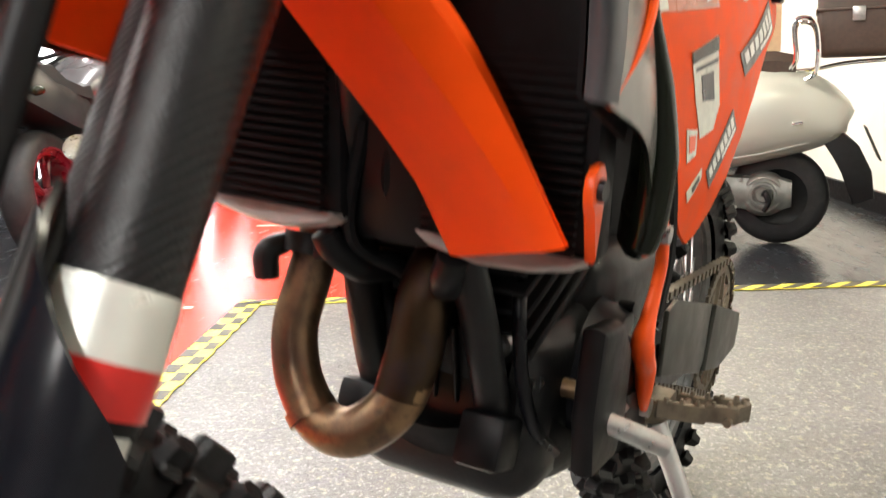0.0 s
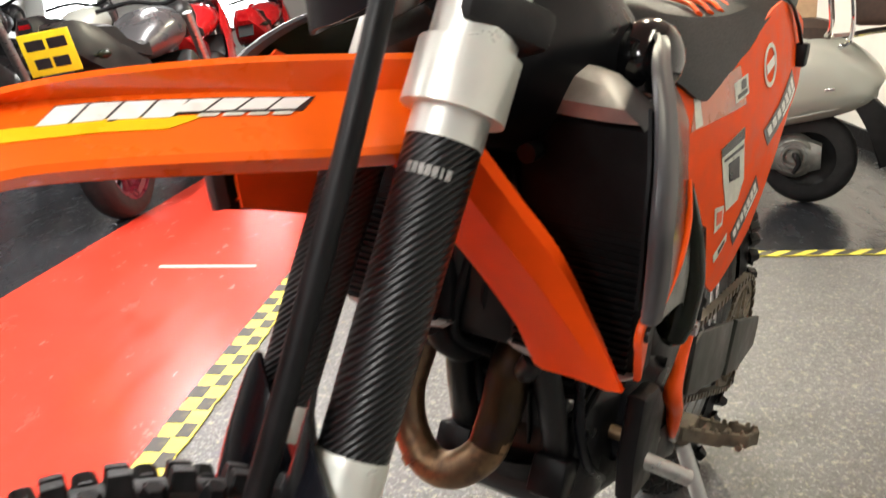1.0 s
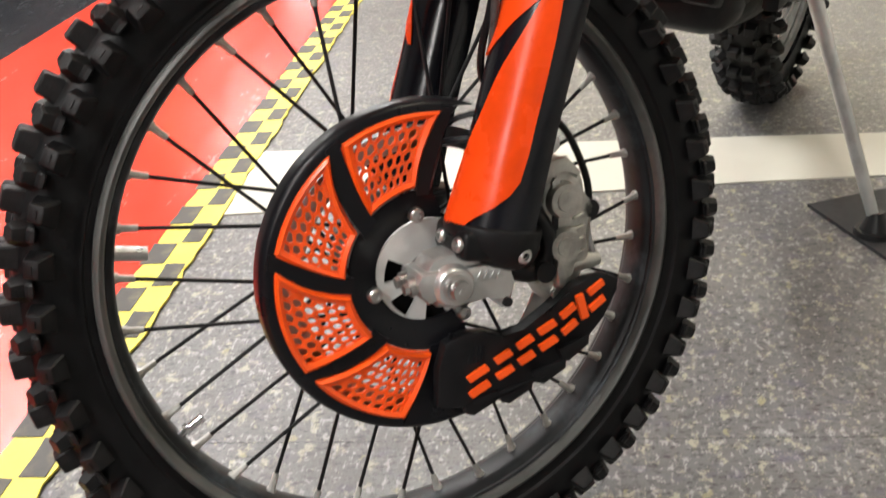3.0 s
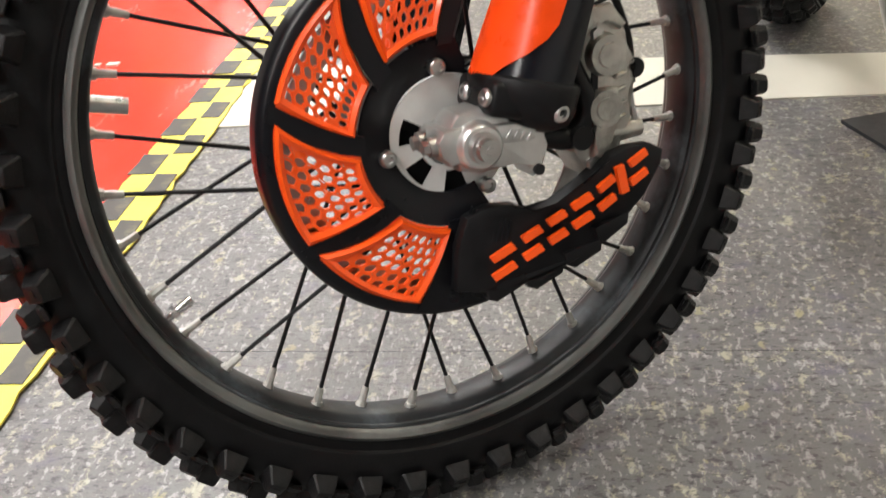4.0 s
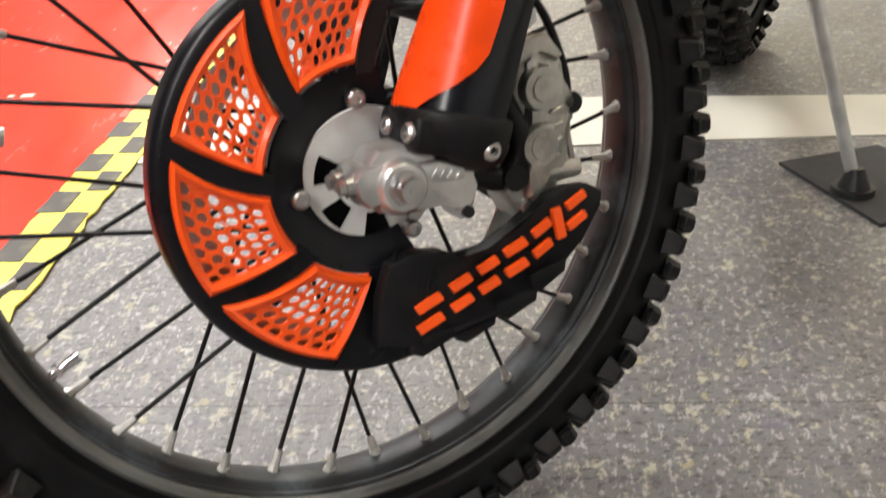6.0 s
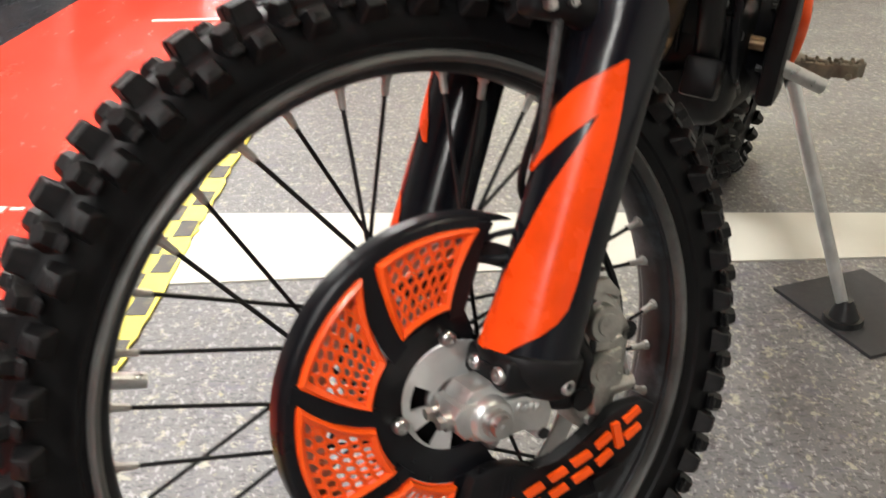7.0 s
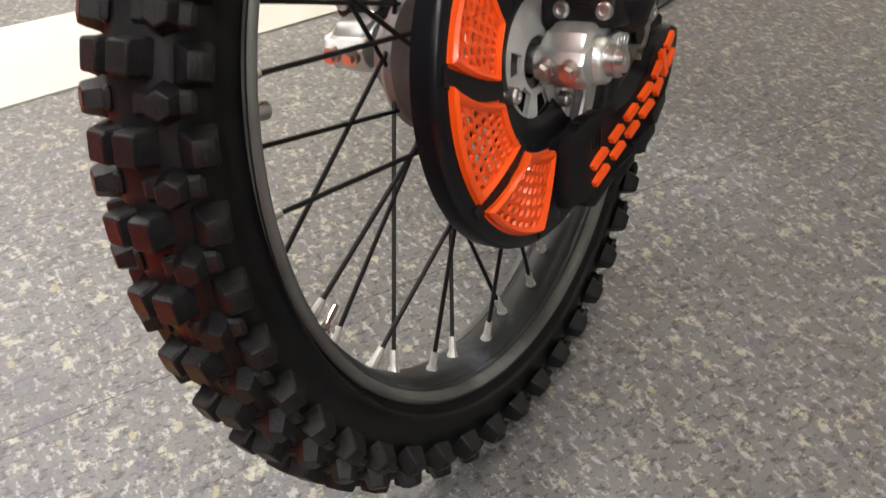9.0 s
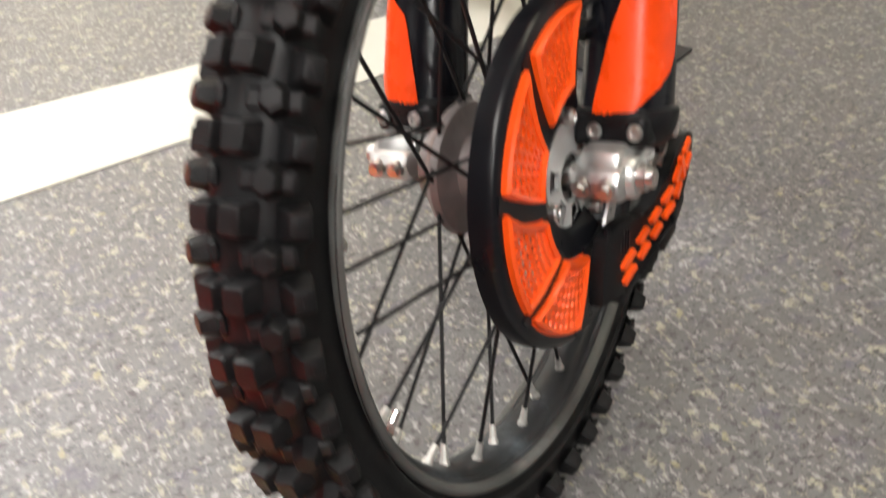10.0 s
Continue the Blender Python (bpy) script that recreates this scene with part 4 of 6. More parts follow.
# brake caliper behind the left leg
bm = B()
slab(bm, [(0.092, 0.012), (0.094, 0.035), (0.098, 0.062), (0.112, 0.080), (0.132, 0.078), (0.142, 0.060), (0.140, 0.032), (0.144, 0.010), (0.137, -0.010), (0.128, -0.032), (0.115, -0.046), (0.096, -0.046), (0.085, -0.024), (0.090, -0.004)], -0.104, -0.062, 0.007)
slab(bm, [(0.108, 0.006), (0.114, 0.022), (0.127, 0.020), (0.126, 0.000), (0.118, -0.022), (0.106, -0.034), (0.098, -0.030), (0.102, -0.012)], -0.110, -0.102, 0.004)
hose(bm, [(0.09, -0.085, 0.07), (0.104, -0.09, 0.088), (0.118, -0.085, 0.094)], [0.012, 0.011, 0.010], seg=10)
hose(bm, [(0.118, -0.096, -0.018), (0.136, -0.096, -0.018), (0.150, -0.096, -0.019)], [0.009, 0.0085, 0.0075], seg=12)
cal = part("brake_caliper", bm, CALIPER, bike, "cast aluminium front brake caliper", MW, angle=35)
for x, z, r in ((0.118, 0.046, 0.0175), (0.112, 0.006, 0.0165)):
    bm = B()
    rod(bm, (x, -0.113, z), (x, -0.098, z), r * 0.86, r, seg=28)
    rod(bm, (x, -0.1145, z), (x, -0.112, z), r * 0.52, r * 0.56, seg=24)
    part("piston_cap", bm, CALIPER, cal, "round cast piston housing", MW, angle=30)
for k in range(4):
    bm = B()
    box(bm, (0.131 - k * 0.0012, -0.1052, 0.028 - k * 0.011), (0.012, 0.004, 0.003), (0, -12, 0), 0.001, 1)
    part("cast_rib", bm, CALIPER, cal, m=MW)
bm = B()
slab(bm, [(0.096, 0.068), (0.108, 0.082), (0.126, 0.083), (0.138, 0.066), (0.133, 0.062), (0.122, 0.073), (0.110, 0.072), (0.101, 0.061)], -0.1085, -0.100, 0.002)
part("bridge", bm, CALIPER, cal, "raised caliper bridge", MW, angle=30)
for x, z in ((0.113, 0.062), (0.131, 0.050), (0.100, -0.036)):
    bm = B()
    rod(bm, (x, -0.108, z), (x, -0.102, z), 0.0052, 0.0048, seg=6)
    part("caliper_bolt", bm, STEEL, cal, m=MW)
bm = B()
slab(bm, [(0.104, 0.020), (0.109, 0.052), (0.114, 0.050), (0.110, 0.018)], -0.1055, -0.1035, 0.0005)
part("caliper_seam", bm, BLACK, cal, m=MW, smooth=False)
bm = B()
rod(bm, (0.118, -0.098, 0.094), (0.118, -0.078, 0.094), 0.0085, seg=6)
part("banjo_bolt", bm, STEEL, cal, m=MW)
bm = B()
hose(bm, [(0.146, -0.098, -0.016), (0.143, -0.098, 0.01), (0.146, -0.098, 0.03)], 0.0026, seg=6)
part("bleed_pin", bm, STEEL, cal, m=MW)
bm = B()
hose(bm, [(0.09, -0.100, 0.045), (0.10, -0.104, 0.008), (0.085, -0.100, -0.012), (0.06, -0.098, -0.004)], 0.009, seg=10)
part("slide_boot", bm, BLACK, cal, "black rubber boot", MW)
for x, y0, z, r in ((0.146, -0.104, 0.030, 0.008), (0.090, -0.112, -0.012, 0.0095)):
    bm = B()
    rod(bm, (x, y0, z), (x, y0 + 0.017, z), r, seg=14)
    part("rubber_cap", bm, BLACK, cal, "black rubber cap", MW)

# front axle
bm = B()
rod(bm, (0, -0.10, 0.003), (0, 0.10, 0.003), 0.0115, seg=20)
part("axle", bm, STEEL, bike, "steel front axle", MW)
# hose guide, sleeve and brake hose
bm = B()
hose(bm, [(0.100, -0.106, 0.300), (0.150, -0.118, 0.43), (0.205, -0.124, 0.575), (0.245, -0.120, 0.68), (0.29, -0.11, 0.80)], 0.0095, seg=12)
sleeve = part("hose_sleeve", bm, BLACK, bike, "ribbed black hose sleeve", MW)
bm = B()
hose(bm, [(0.165, -0.094, 0.268), (0.135, -0.098, 0.284), (0.110, -0.100, 0.296), (0.080, -0.100, 0.302)], [0.014, 0.016, 0.0155, 0.012], seg=14)
box(bm, (0.095, -0.098, 0.299), (0.046, 0.026, 0.026), (0, 14, 0), 0.008, 3)
part("hose_clamp", bm, BLACK, bike, "black hose clamp with two bolts", MW)
for x in (0.084, 0.103):
    bm = B()
    rod(bm, (x, -0.118, 0.299), (x, -0.108, 0.299), 0.0046, 0.0050, seg=6)
    rod(bm, (x, -0.1195, 0.299), (x, -0.117, 0.299), 0.0030, seg=6)
    part("clamp_bolt", bm, STEEL, sleeve, "silver clamp bolt", MW)
bm = B()
hose(bm, [(0.098, -0.104, 0.292), (0.089, -0.102, 0.25), (0.082, -0.096, 0.21), (0.078, -0.084, 0.17), (0.072, -0.070, 0.13), (0.080, -0.064, 0.11), (0.100, -0.070, 0.096)], [0.0042, 0.0040, 0.0034, 0.0034, 0.0034, 0.0034, 0.0034], seg=10)
part("brake_hose", bm, HOSE, bike, "grey brake hose", MW)
bm = B()
hose(bm, [(0.107, -0.098, 0.285), (0.082, -0.094, 0.22), (0.075, -0.07, 0.16), (0.11, -0.055, 0.12), (0.150, -0.055, 0.10), (0.168, -0.06, 0.05), (0.163, -0.07, 0.01)], 0.0034, seg=8)
part("sensor_cable", bm, BLACK, bike, "thin black cable", MW)

# ---- front mudguard (wheel frame)
FEN = [(0.335, 0.626, 0.060, 0.075, 0.31), (0.300, 0.629, 0.080, 0.083, 0.31), (0.22, 0.632, 0.086, 0.085, 0.31), (0.14, 0.633, 0.088, 0.081, 0.28), (0.05, 0.629, 0.090, 0.072, 0.22), (-0.02, 0.619, 0.096, 0.063, 0.13),
       (-0.08, 0.602, 0.108, 0.065, 0.08), (-0.15, 0.573, 0.115, 0.072, 0.07), (-0.25, 0.520, 0.110, 0.062, 0.07), (-0.34, 0.462, 0.090, 0.045, 0.07), (-0.40, 0.420, 0.055, 0.022, 0.07)]
bm = B()
rows = []
for x, zt, half, drop, c in FEN:
    h1 = [(0.85, -0.98), (0.985, -0.885), (0.97, -0.84), (0.48, -c), (0.61, -c * 0.10), (0.585, 0.0), (0.48, 0.0), (0.2, -0.07)]
    prof = [(-a * half, b * drop) for a, b in h1] + [(0, -0.07 * drop)] + [(a * half, b * drop) for a, b in h1[::-1]]
    rows.append([(x, y, zt + z) for y, z in prof])
rows = [[tuple(c) for c in r] for r in zip(*[spline(list(col), 4) for col in zip(*rows)])]
sheet(bm, rows, 0.004)
fender = part("front_mudguard", bm, ORANGE_LIT, bike, "glossy orange plastic front mudguard with a white sticker", MW, angle=22)
bm = B()
# tail of the mudguard, running down behind the fork
rows = []
for (xo, zo), (xr, zr), hw in zip([(0.300, 0.612), (0.330, 0.556), (0.362, 0.507), (0.392, 0.462), (0.417, 0.403), (0.442, 0.333)], [(0.290, 0.560), (0.324, 0.514), (0.354, 0.470), (0.387, 0.422), (0.417, 0.372), (0.437, 0.331)], [0.052, 0.054, 0.055, 0.056, 0.057, 0.058]):
    right = [(xo, -hw - 0.010, zo), (xr * 0.40 + xo * 0.60, -hw - 0.017, zr * 0.40 + zo * 0.60), (xr, -hw + 0.003, zr), (xr + 0.002, -hw * 0.5, zr)]
    rows.append(right + [(xr + 0.003, 0, zr)] + [(x, -y, z) for x, y, z in right[::-1]])
rows = [[tuple(c) for c in r] for r in zip(*[spline(list(col), 4) for col in zip(*rows)])]
sheet(bm, rows, 0.004)
part("mudguard_tail", bm, ORANGE_MATT, fender, "orange rear flap of the mudguard", MW, angle=22)


def on_fender(x, v, off):
    """A point on the left sloping face of the mudguard, v from its upper to its lower edge."""
    xs = [r[0] for r in FEN][::-1]
    zt, half, drop, c = (float(np.interp(x, xs, [r[k] for r in FEN][::-1])) for k in (1, 2, 3, 4))
    return Vector((x, -half * (0.48 + 0.49 * v), zt - drop * (c + (0.84 - c) * v))) + Vector((0, -0.77, 0.64)) * off


def face_patch(name, x0, x1, v0, v1, slant, mat, off=0.0032):
    bm = B()
    n = max(2, int(abs(x1 - x0) / 0.01))
    sheet(bm, [[on_fender(x0 + (x1 - x0) * k / n + slant * (1 - q), v0 + (v1 - v0) * q, off) for q in (0, 0.5, 1)] for k in range(n + 1)], 0.0008)
    part(name, bm, mat, fender, m=MW, smooth=False)


# yellow highlight of the glossy face, painted on as a flat patch
face_patch("painted_highlight", -0.14, 0.09, 0.40, 0.60, 0.03, YELLOW, 0.0026)
face_patch("sticker_backing", 0.006, 0.096, 0.115, 0.445, 0.016, BLACKINK, 0.0026)
face_patch("sticker_backing", 0.096, 0.190, 0.115, 0.365, 0.014, BLACKINK, 0.0026)
for k in range(8):
    face_patch("sticker_bar", 0.0075 + k * 0.0225, 0.0075 + k * 0.0225 + 0.0200, 0.14, 0.42 if k < 4 else 0.34, 0.015, WHITE)
for k in range(4):
    face_patch("sticker_bar", 0.112 + k * 0.018, 0.126 + k * 0.018, 0.38, 0.43, 0.003, PALEST)

EDGEGREY = plain("scuffed_grey_plastic", (0.055, 0.055, 0.060), 0.38, var=0.35, scale=14, bumped=0.1)
CASTING = plain("sandblasted_aluminium", (0.50, 0.47, 0.44), 0.50, metal=0.5, var=0.2, scale=30, bumped=0.25)
CASEGREY = plain("dull_cast_case", (0.20, 0.20, 0.185), 0.42, metal=0.6, var=0.3, scale=18, bumped=0.25)
GLOSSBLACK = plain("glossy_black_plastic", (0.008, 0.008, 0.009), 0.12, var=0.1, scale=10, bumped=0.02, spec=0.6)
WORN = plain("browned_vinyl", (0.46, 0.10, 0.022), 0.25, var=0.3, scale=14, bumped=0.05, coat=0.4)
# ---- the leaning bike behind the fork (bike frame)
def left_right(fn):
    for s in (-1, 1):
        fn(s)


def spoiler(s):
    """Radiator, shroud, frame member and side panel of one side."""
    # radiator with its fins, top tank and guard
    bm = B()
    box(bm, (-0.985, s * 0.105, 0.800), (0.040, 0.140, 0.250), (0, -6, 0), 0.006)
    rad = part("radiator", bm, FINBLACK, bike, "black radiator", MB)
    for k in range(31):
        z = 0.686 + k * 0.0073
        q = B()
        box(q, (-1.0055, s * 0.105, z), (0.007, 0.120, 0.0025))
        part("fin", q, FINBLACK, rad, m=MB, smooth=False)
    bm = B()
    loft(bm, [[(x, s * y, z) for x, z in ((-0.998, zt), (-0.962, zt), (-0.958, zb + 0.004), (-0.966, zb), (-0.990, zb), (-1.000, zb + 0.006))] for y, zt, zb in ((0.036, 0.682, 0.676), (0.044, 0.682, 0.670), (0.085, 0.682, 0.662), (0.130, 0.682, 0.664), (0.160, 0.682, 0.670), (0.172, 0.682, 0.676))])
    part("lower_tank", bm, CASTING, rad, "bare aluminium lower radiator tank", MB, angle=32)
    bm = B()
    hose(bm, [(-0.978, s * 0.060, 0.662), (-0.970, s * 0.052, 0.645), (-0.945, s * 0.040, 0.628), (-0.900, s * 0.036, 0.622)], [0.013, 0.0135, 0.0135, 0.013], seg=14)
    part("lower_hose", bm, BLACK, rad, "black rubber lower radiator hose", MB)
    bm = B()
    rod(bm, (-1.035, s * 0.051, 0.887), (-1.010, s * 0.051, 0.887), 0.0095, seg=18)
    part("radiator_bolt", bm, SOOT, rad, m=MB)
    bm = B()
    rings = []
    for y, zt, x in ((0.040, 0.956, -0.985), (0.046, 0.966, -0.992), (0.062, 0.972, -1.0), (0.088, 0.971, -1.004), (0.112, 0.966, -1.004), (0.134, 0.951, -1.0), (0.150, 0.938, -0.994), (0.154, 0.932, -0.99)):
        rings.append([(x + dx, s * y, zb) for dx, zb in ((-0.020, 0.926), (0.030, 0.926), (0.034, zt - 0.014), (0.022, zt - 0.002), (0.002, zt), (-0.016, zt - 0.010), (-0.024, min(zt - 0.012, 0.940)))])
    loft(bm, rings)
    part("radiator_tank", bm, CASTING, rad, "pale aluminium radiator top tank", MB, angle=32)
    bm = B()
    hose(bm, [(-0.985, s * 0.046, 0.945), (-0.985, s * 0.030, 0.945), (-0.97, s * 0.012, 0.95)], [0.015, 0.014, 0.013], seg=14)
    part("radiator_hose", bm, BLACK, rad, "black rubber radiator hose", MB)
    # lower outer tab
    bm = B()
    slab(bm, [(-1.026, 0.744), (-1.019, 0.751), (-1.008, 0.752), (-1.001, 0.744), (-1.000, 0.730), (-1.004, 0.710), (-1.005, 0.686), (-1.009, 0.683), (-1.012, 0.704), (-1.017, 0.718), (-1.025, 0.724), (-1.028, 0.734)], s * 0.178 - 0.004, s * 0.178 + 0.004, 0.002)
    tab = part("radiator_mount", bm, ORANGE, bike, "orange radiator mount tab", MB)
    bm = B()
    rod(bm, (-1.014, s * 0.178, 0.735), (-1.014, s * 0.186, 0.735), 0.0080, seg=14)
    part("mount_bolt", bm, SOOT, tab, m=MB)
    # smoked side shroud: a rounded grey lip in front, an olive gloss flank behind it
    lip = [(-0.930, s * 0.118, 0.998), (-1.020, s * 0.147, 1.000), (-1.085, s * 0.167, 0.988), (-1.135, s * 0.190, 0.958), (-1.163, s * 0.204, 0.920), (-1.173, s * 0.2095, 0.880), (-1.166, s * 0.2105, 0.835), (-1.158, s * 0.209, 0.803)]
    lip = [(x + 0.004, y + s * 0.005, z) for x, y, z in lip]
    ridge = [Vector(p) + Vector((0.006, s * w * 0.5, -0.002)) for p, w in zip(lip, (0.006, 0.010, 0.013, 0.015, 0.017, 0.018, 0.018, 0.015))]
    mid = [(-0.915, s * 0.120, 0.985), (-0.960, s * 0.150, 0.968), (-0.985, s * 0.170, 0.945), (-1.000, s * 0.184, 0.915), (-1.005, s * 0.191, 0.885), (-1.005, s * 0.198, 0.848), (-0.995, s * 0.203, 0.800), (-1.000, s * 0.203, 0.768)]
    rear = [(-0.885, s * 0.116, 0.968), (-0.840, s * 0.122, 0.943), (-0.790, s * 0.124, 0.914), (-0.768, s * 0.128, 0.886), (-0.778, s * 0.136, 0.845), (-0.785, s * 0.148, 0.795), (-0.790, s * 0.158, 0.735), (-0.800, s * 0.162, 0.690)]
    bm = B()
    sheet(bm, smooth_rows([[Vector(p) + Vector((0.004, s * -0.001, -0.001)) for p in ridge], mid, rear], 4), 0.004)
    shroud = part("tank_shroud", bm, SMOKE, bike, "smoked olive glossy tank shroud", MB)
    bm = B()
    sheet(bm, smooth_rows([[Vector(p) + Vector((0.014, s * -0.001, 0)) for p in lip], lip, [(Vector(p) + q) / 2 + Vector((-0.003, s * 0.002, 0)) for p, q in zip(lip, ridge)], ridge, [q + Vector((0.012, s * 0.001, 0)) for q in ridge]], 3), 0.004)
    part("shroud_edge", bm, EDGEGREY, shroud, "scuffed grey moulded shroud edge", MB)
    bm = B()
    sheet(bm, smooth_rows([[Vector(p) + Vector((0.020, s * -0.012, 0.0)) for p in lip[3:]], [Vector(p) + Vector((0, s * -0.014, 0)) for p in mid[3:]]], 4), 0.003)
    part("shroud_liner", bm, ORANGE if s > 0 else VOID, shroud, "orange inner face of the shroud" if s > 0 else "", MB)
    bm = B()
    hose(bm, [(-1.125, s * 0.219, 0.806), (-1.075, s * 0.2155, 0.832), (-1.03, s * 0.207, 0.856), (-0.995, s * 0.194, 0.882)], [0.0025, 0.0035, 0.003, 0.002], seg=8)
    part("shroud_stripe", bm, STICKER, shroud, "thin orange stripe", MB)
    # long pod below the shroud
    bm = B()
    hose(bm, [(-0.905, s * 0.170, 0.855), (-0.872, s * 0.172, 0.80), (-0.840, s * 0.170, 0.745), (-0.822, s * 0.163, 0.69), (-0.818, s * 0.158, 0.662), (-0.818, s * 0.156, 0.650)], [0.010, 0.020, 0.026, 0.027, 0.023, 0.010], seg=16, flat=0.7)
    pod = part("side_pod", bm, SMOKE, bike, "dark olive glossy side pod", MB)
    bm = B()
    rod(bm, (-0.813, s * 0.164, 0.673), (-0.813, s * 0.186, 0.673), 0.0085, seg=16)
    part("pod_bolt", bm, STEEL, pod, "silver bolt", MB)
    # orange frame side member
    bm = B()
    hose(bm, [(-0.70, s * 0.138, 0.72), (-0.665, s * 0.142, 0.65), (-0.660, s * 0.145, 0.615), (-0.670, s * 0.145, 0.585), (-0.687, s * 0.145, 0.556), (-0.697, s * 0.145, 0.530), (-0.672, s * 0.145, 0.500), (-0.660, s * 0.144, 0.468), (-0.645, s * 0.142, 0.445)],
         [0.010, 0.009, 0.0085, 0.0085, 0.011, 0.0165, 0.0145, 0.011, 0.006], seg=12, flat=0.75)
    part("frame_side", bm, ORANGE, bike, "orange painted frame side member", MB)
    bm = B()
    hose(bm, [(-0.64, s * 0.132, 0.74), (-0.612, s * 0.136, 0.66), (-0.605, s * 0.138, 0.60), (-0.628, s * 0.138, 0.54)], 0.008, seg=8)
    part("frame_loom", bm, BLACK, bike, m=MB)
    # down tube
    bm = B()
    hose(bm, [(-1.02, s * 0.015, 0.86), (-0.965, s * 0.040, 0.72), (-0.925, s * 0.055, 0.62), (-0.890, s * 0.061, 0.535), (-0.868, s * 0.060, 0.49), (-0.835, s * 0.058, 0.452)], 0.0165, seg=14)
    part("down_tube", bm, SOOT, bike, "black frame down tube", MB)
    bm = B()
    box(bm, (-0.885, s * 0.064, 0.475), (0.05, 0.045, 0.05), (0, 18, 0), 0.006)
    part("tube_bracket", bm, BLACK, bike, m=MB)

    # side panel, bowed outwards, built in strips from front to rear
    def skin_y(x, z, off=0.0):
        u = min(1, max(0, (x + 0.68) / 0.85))
        return s * (0.098 + 0.040 * math.sin(math.pi * u) - 0.15 * max(0, z - 0.86) - 0.12 * max(0, 0.66 - z) + off)

    xs = [-0.700, -0.650, -0.606, -0.568, -0.52, -0.483, -0.45, -0.42, -0.38, -0.33, -0.275, -0.22, -0.15, -0.10, -0.04, 0.05, 0.10]
    tops = np.interp(xs, [-0.70, -0.676, -0.651, -0.606, -0.568, -0.483, -0.435, -0.366, -0.275, -0.12, 0.10], [0.945, 0.933, 0.914, 0.900, 0.907, 0.943, 0.956, 1.001, 1.016, 0.998, 0.965])
    lows = np.interp(xs, [-0.70, -0.640, -0.600, -0.532, -0.46, -0.407, -0.316, -0.231, -0.142, 0.057, 0.10], [0.850, 0.800, 0.735, 0.656, 0.590, 0.605, 0.680, 0.760, 0.844, 0.894, 0.950])
    bm = B()
    sheet(bm, [[(x, skin_y(x, lo + (hi - lo) * k / 12), lo + (hi - lo) * k / 12) for k in range(13)] for x, hi, lo in zip(xs, tops, lows)], 0.004)
    panel = part("side_panel", bm, STICKER, bike, "orange side panel with small stickers", MB, angle=30)

    def decal(name, corners, mat, off=0.0028, label=""):
        """A thin skin on the bowed panel between four (x, z) corners."""
        a, b, c, d = (Vector(q) for q in corners)
        bm = B()
        grid = []
        for i in range(9):
            e, f = a.lerp(b, i / 8), d.lerp(c, i / 8)
            grid.append([(q.x, skin_y(q.x, q.y, off), q.y) for q in (e.lerp(f, j / 8) for j in range(9))])
        sheet(bm, grid, 0.0006)
        part(name, bm, mat, panel, label, MB)

    def inset(corners, u0, u1, v0, v1):
        a, b, c, d = (Vector(q) for q in corners)
        at = lambda u, v: tuple(a.lerp(b, u).lerp(d.lerp(c, u), v))
        return [at(u0, v0), at(u1, v0), at(u1, v1), at(u0, v1)]

    decal("panel_rub_mark", [(-0.655, 0.862), (-0.458, 0.880), (-0.49, 0.935), (-0.64, 0.905)], WORN, 0.0024, "browned, rubbed patch of the panel")
    decal("panel_side_bar", [(-0.640, 0.865), (-0.618, 0.868), (-0.630, 0.908), (-0.648, 0.908)], PALEST, 0.0028)
    if s < 0:
        shield = [(-0.541, 0.826), (-0.461, 0.848), (-0.419, 0.765), (-0.505, 0.765)]
        decal("shield_sticker", shield, PALEST, label="pale shield sticker")
        decal("shield_point", [(-0.505, 0.7665), (-0.419, 0.7665), (-0.432, 0.736), (-0.478, 0.727)], PALEST)
        for u0, u1, v0, v1 in ((0.0, 1.0, 0.0, 0.20), (0.08, 0.95, 0.30, 0.36), (0.26, 0.74, 0.46, 0.90)):
            decal("print_bar", inset(shield, u0, u1, v0, v1), BLACKINK if v0 else SMOKE, 0.0036)
        for long in ([(-0.355, 0.829), (-0.168, 0.906), (-0.107, 0.868), (-0.311, 0.800)], [(-0.437, 0.684), (-0.351, 0.759), (-0.316, 0.731), (-0.415, 0.661)]):
            decal("long_sticker", long, BLACKINK, label="dark long sticker with pale bars")
            for k in range(7):
                decal("print_bar", inset(long, 0.06 + k * 0.13, 0.15 + k * 0.13, 0.16, 0.62), WHITE, 0.0036)
            decal("print_bar", inset(long, 0.45, 0.95, 0.74, 0.88), WHITE, 0.0036)
        small = [(-0.512, 0.912), (-0.458, 0.922), (-0.451, 0.894), (-0.504, 0.884)]
        decal("small_sticker", small, PALEST)
        decal("print_bar", inset(small, 0.45, 0.8, 0.1, 0.55), BLACKINK, 0.0036)
        decal("print_bar", inset(small, 0.15, 0.85, 0.65, 0.85), GREYPLAS, 0.0036)
        tag = [(-0.526, 0.740), (-0.490, 0.738), (-0.484, 0.708), (-0.512, 0.700)]
        decal("small_sticker", tag, PALEST)
        decal("print_bar", inset(tag, 0.2, 0.8, 0.2, 0.75), ORANGE, 0.0036)
        tag = [(-0.500, 0.664), (-0.455, 0.690), (-0.452, 0.678), (-0.489, 0.650)]
        decal("small_sticker", tag, PALEST)
        decal("print_bar", inset(tag, 0.3, 0.8, 0.3, 0.75), GREYPLAS, 0.0036)
        c = Vector((-0.349, skin_y(-0.349, 0.926, 0.003), 0.926))
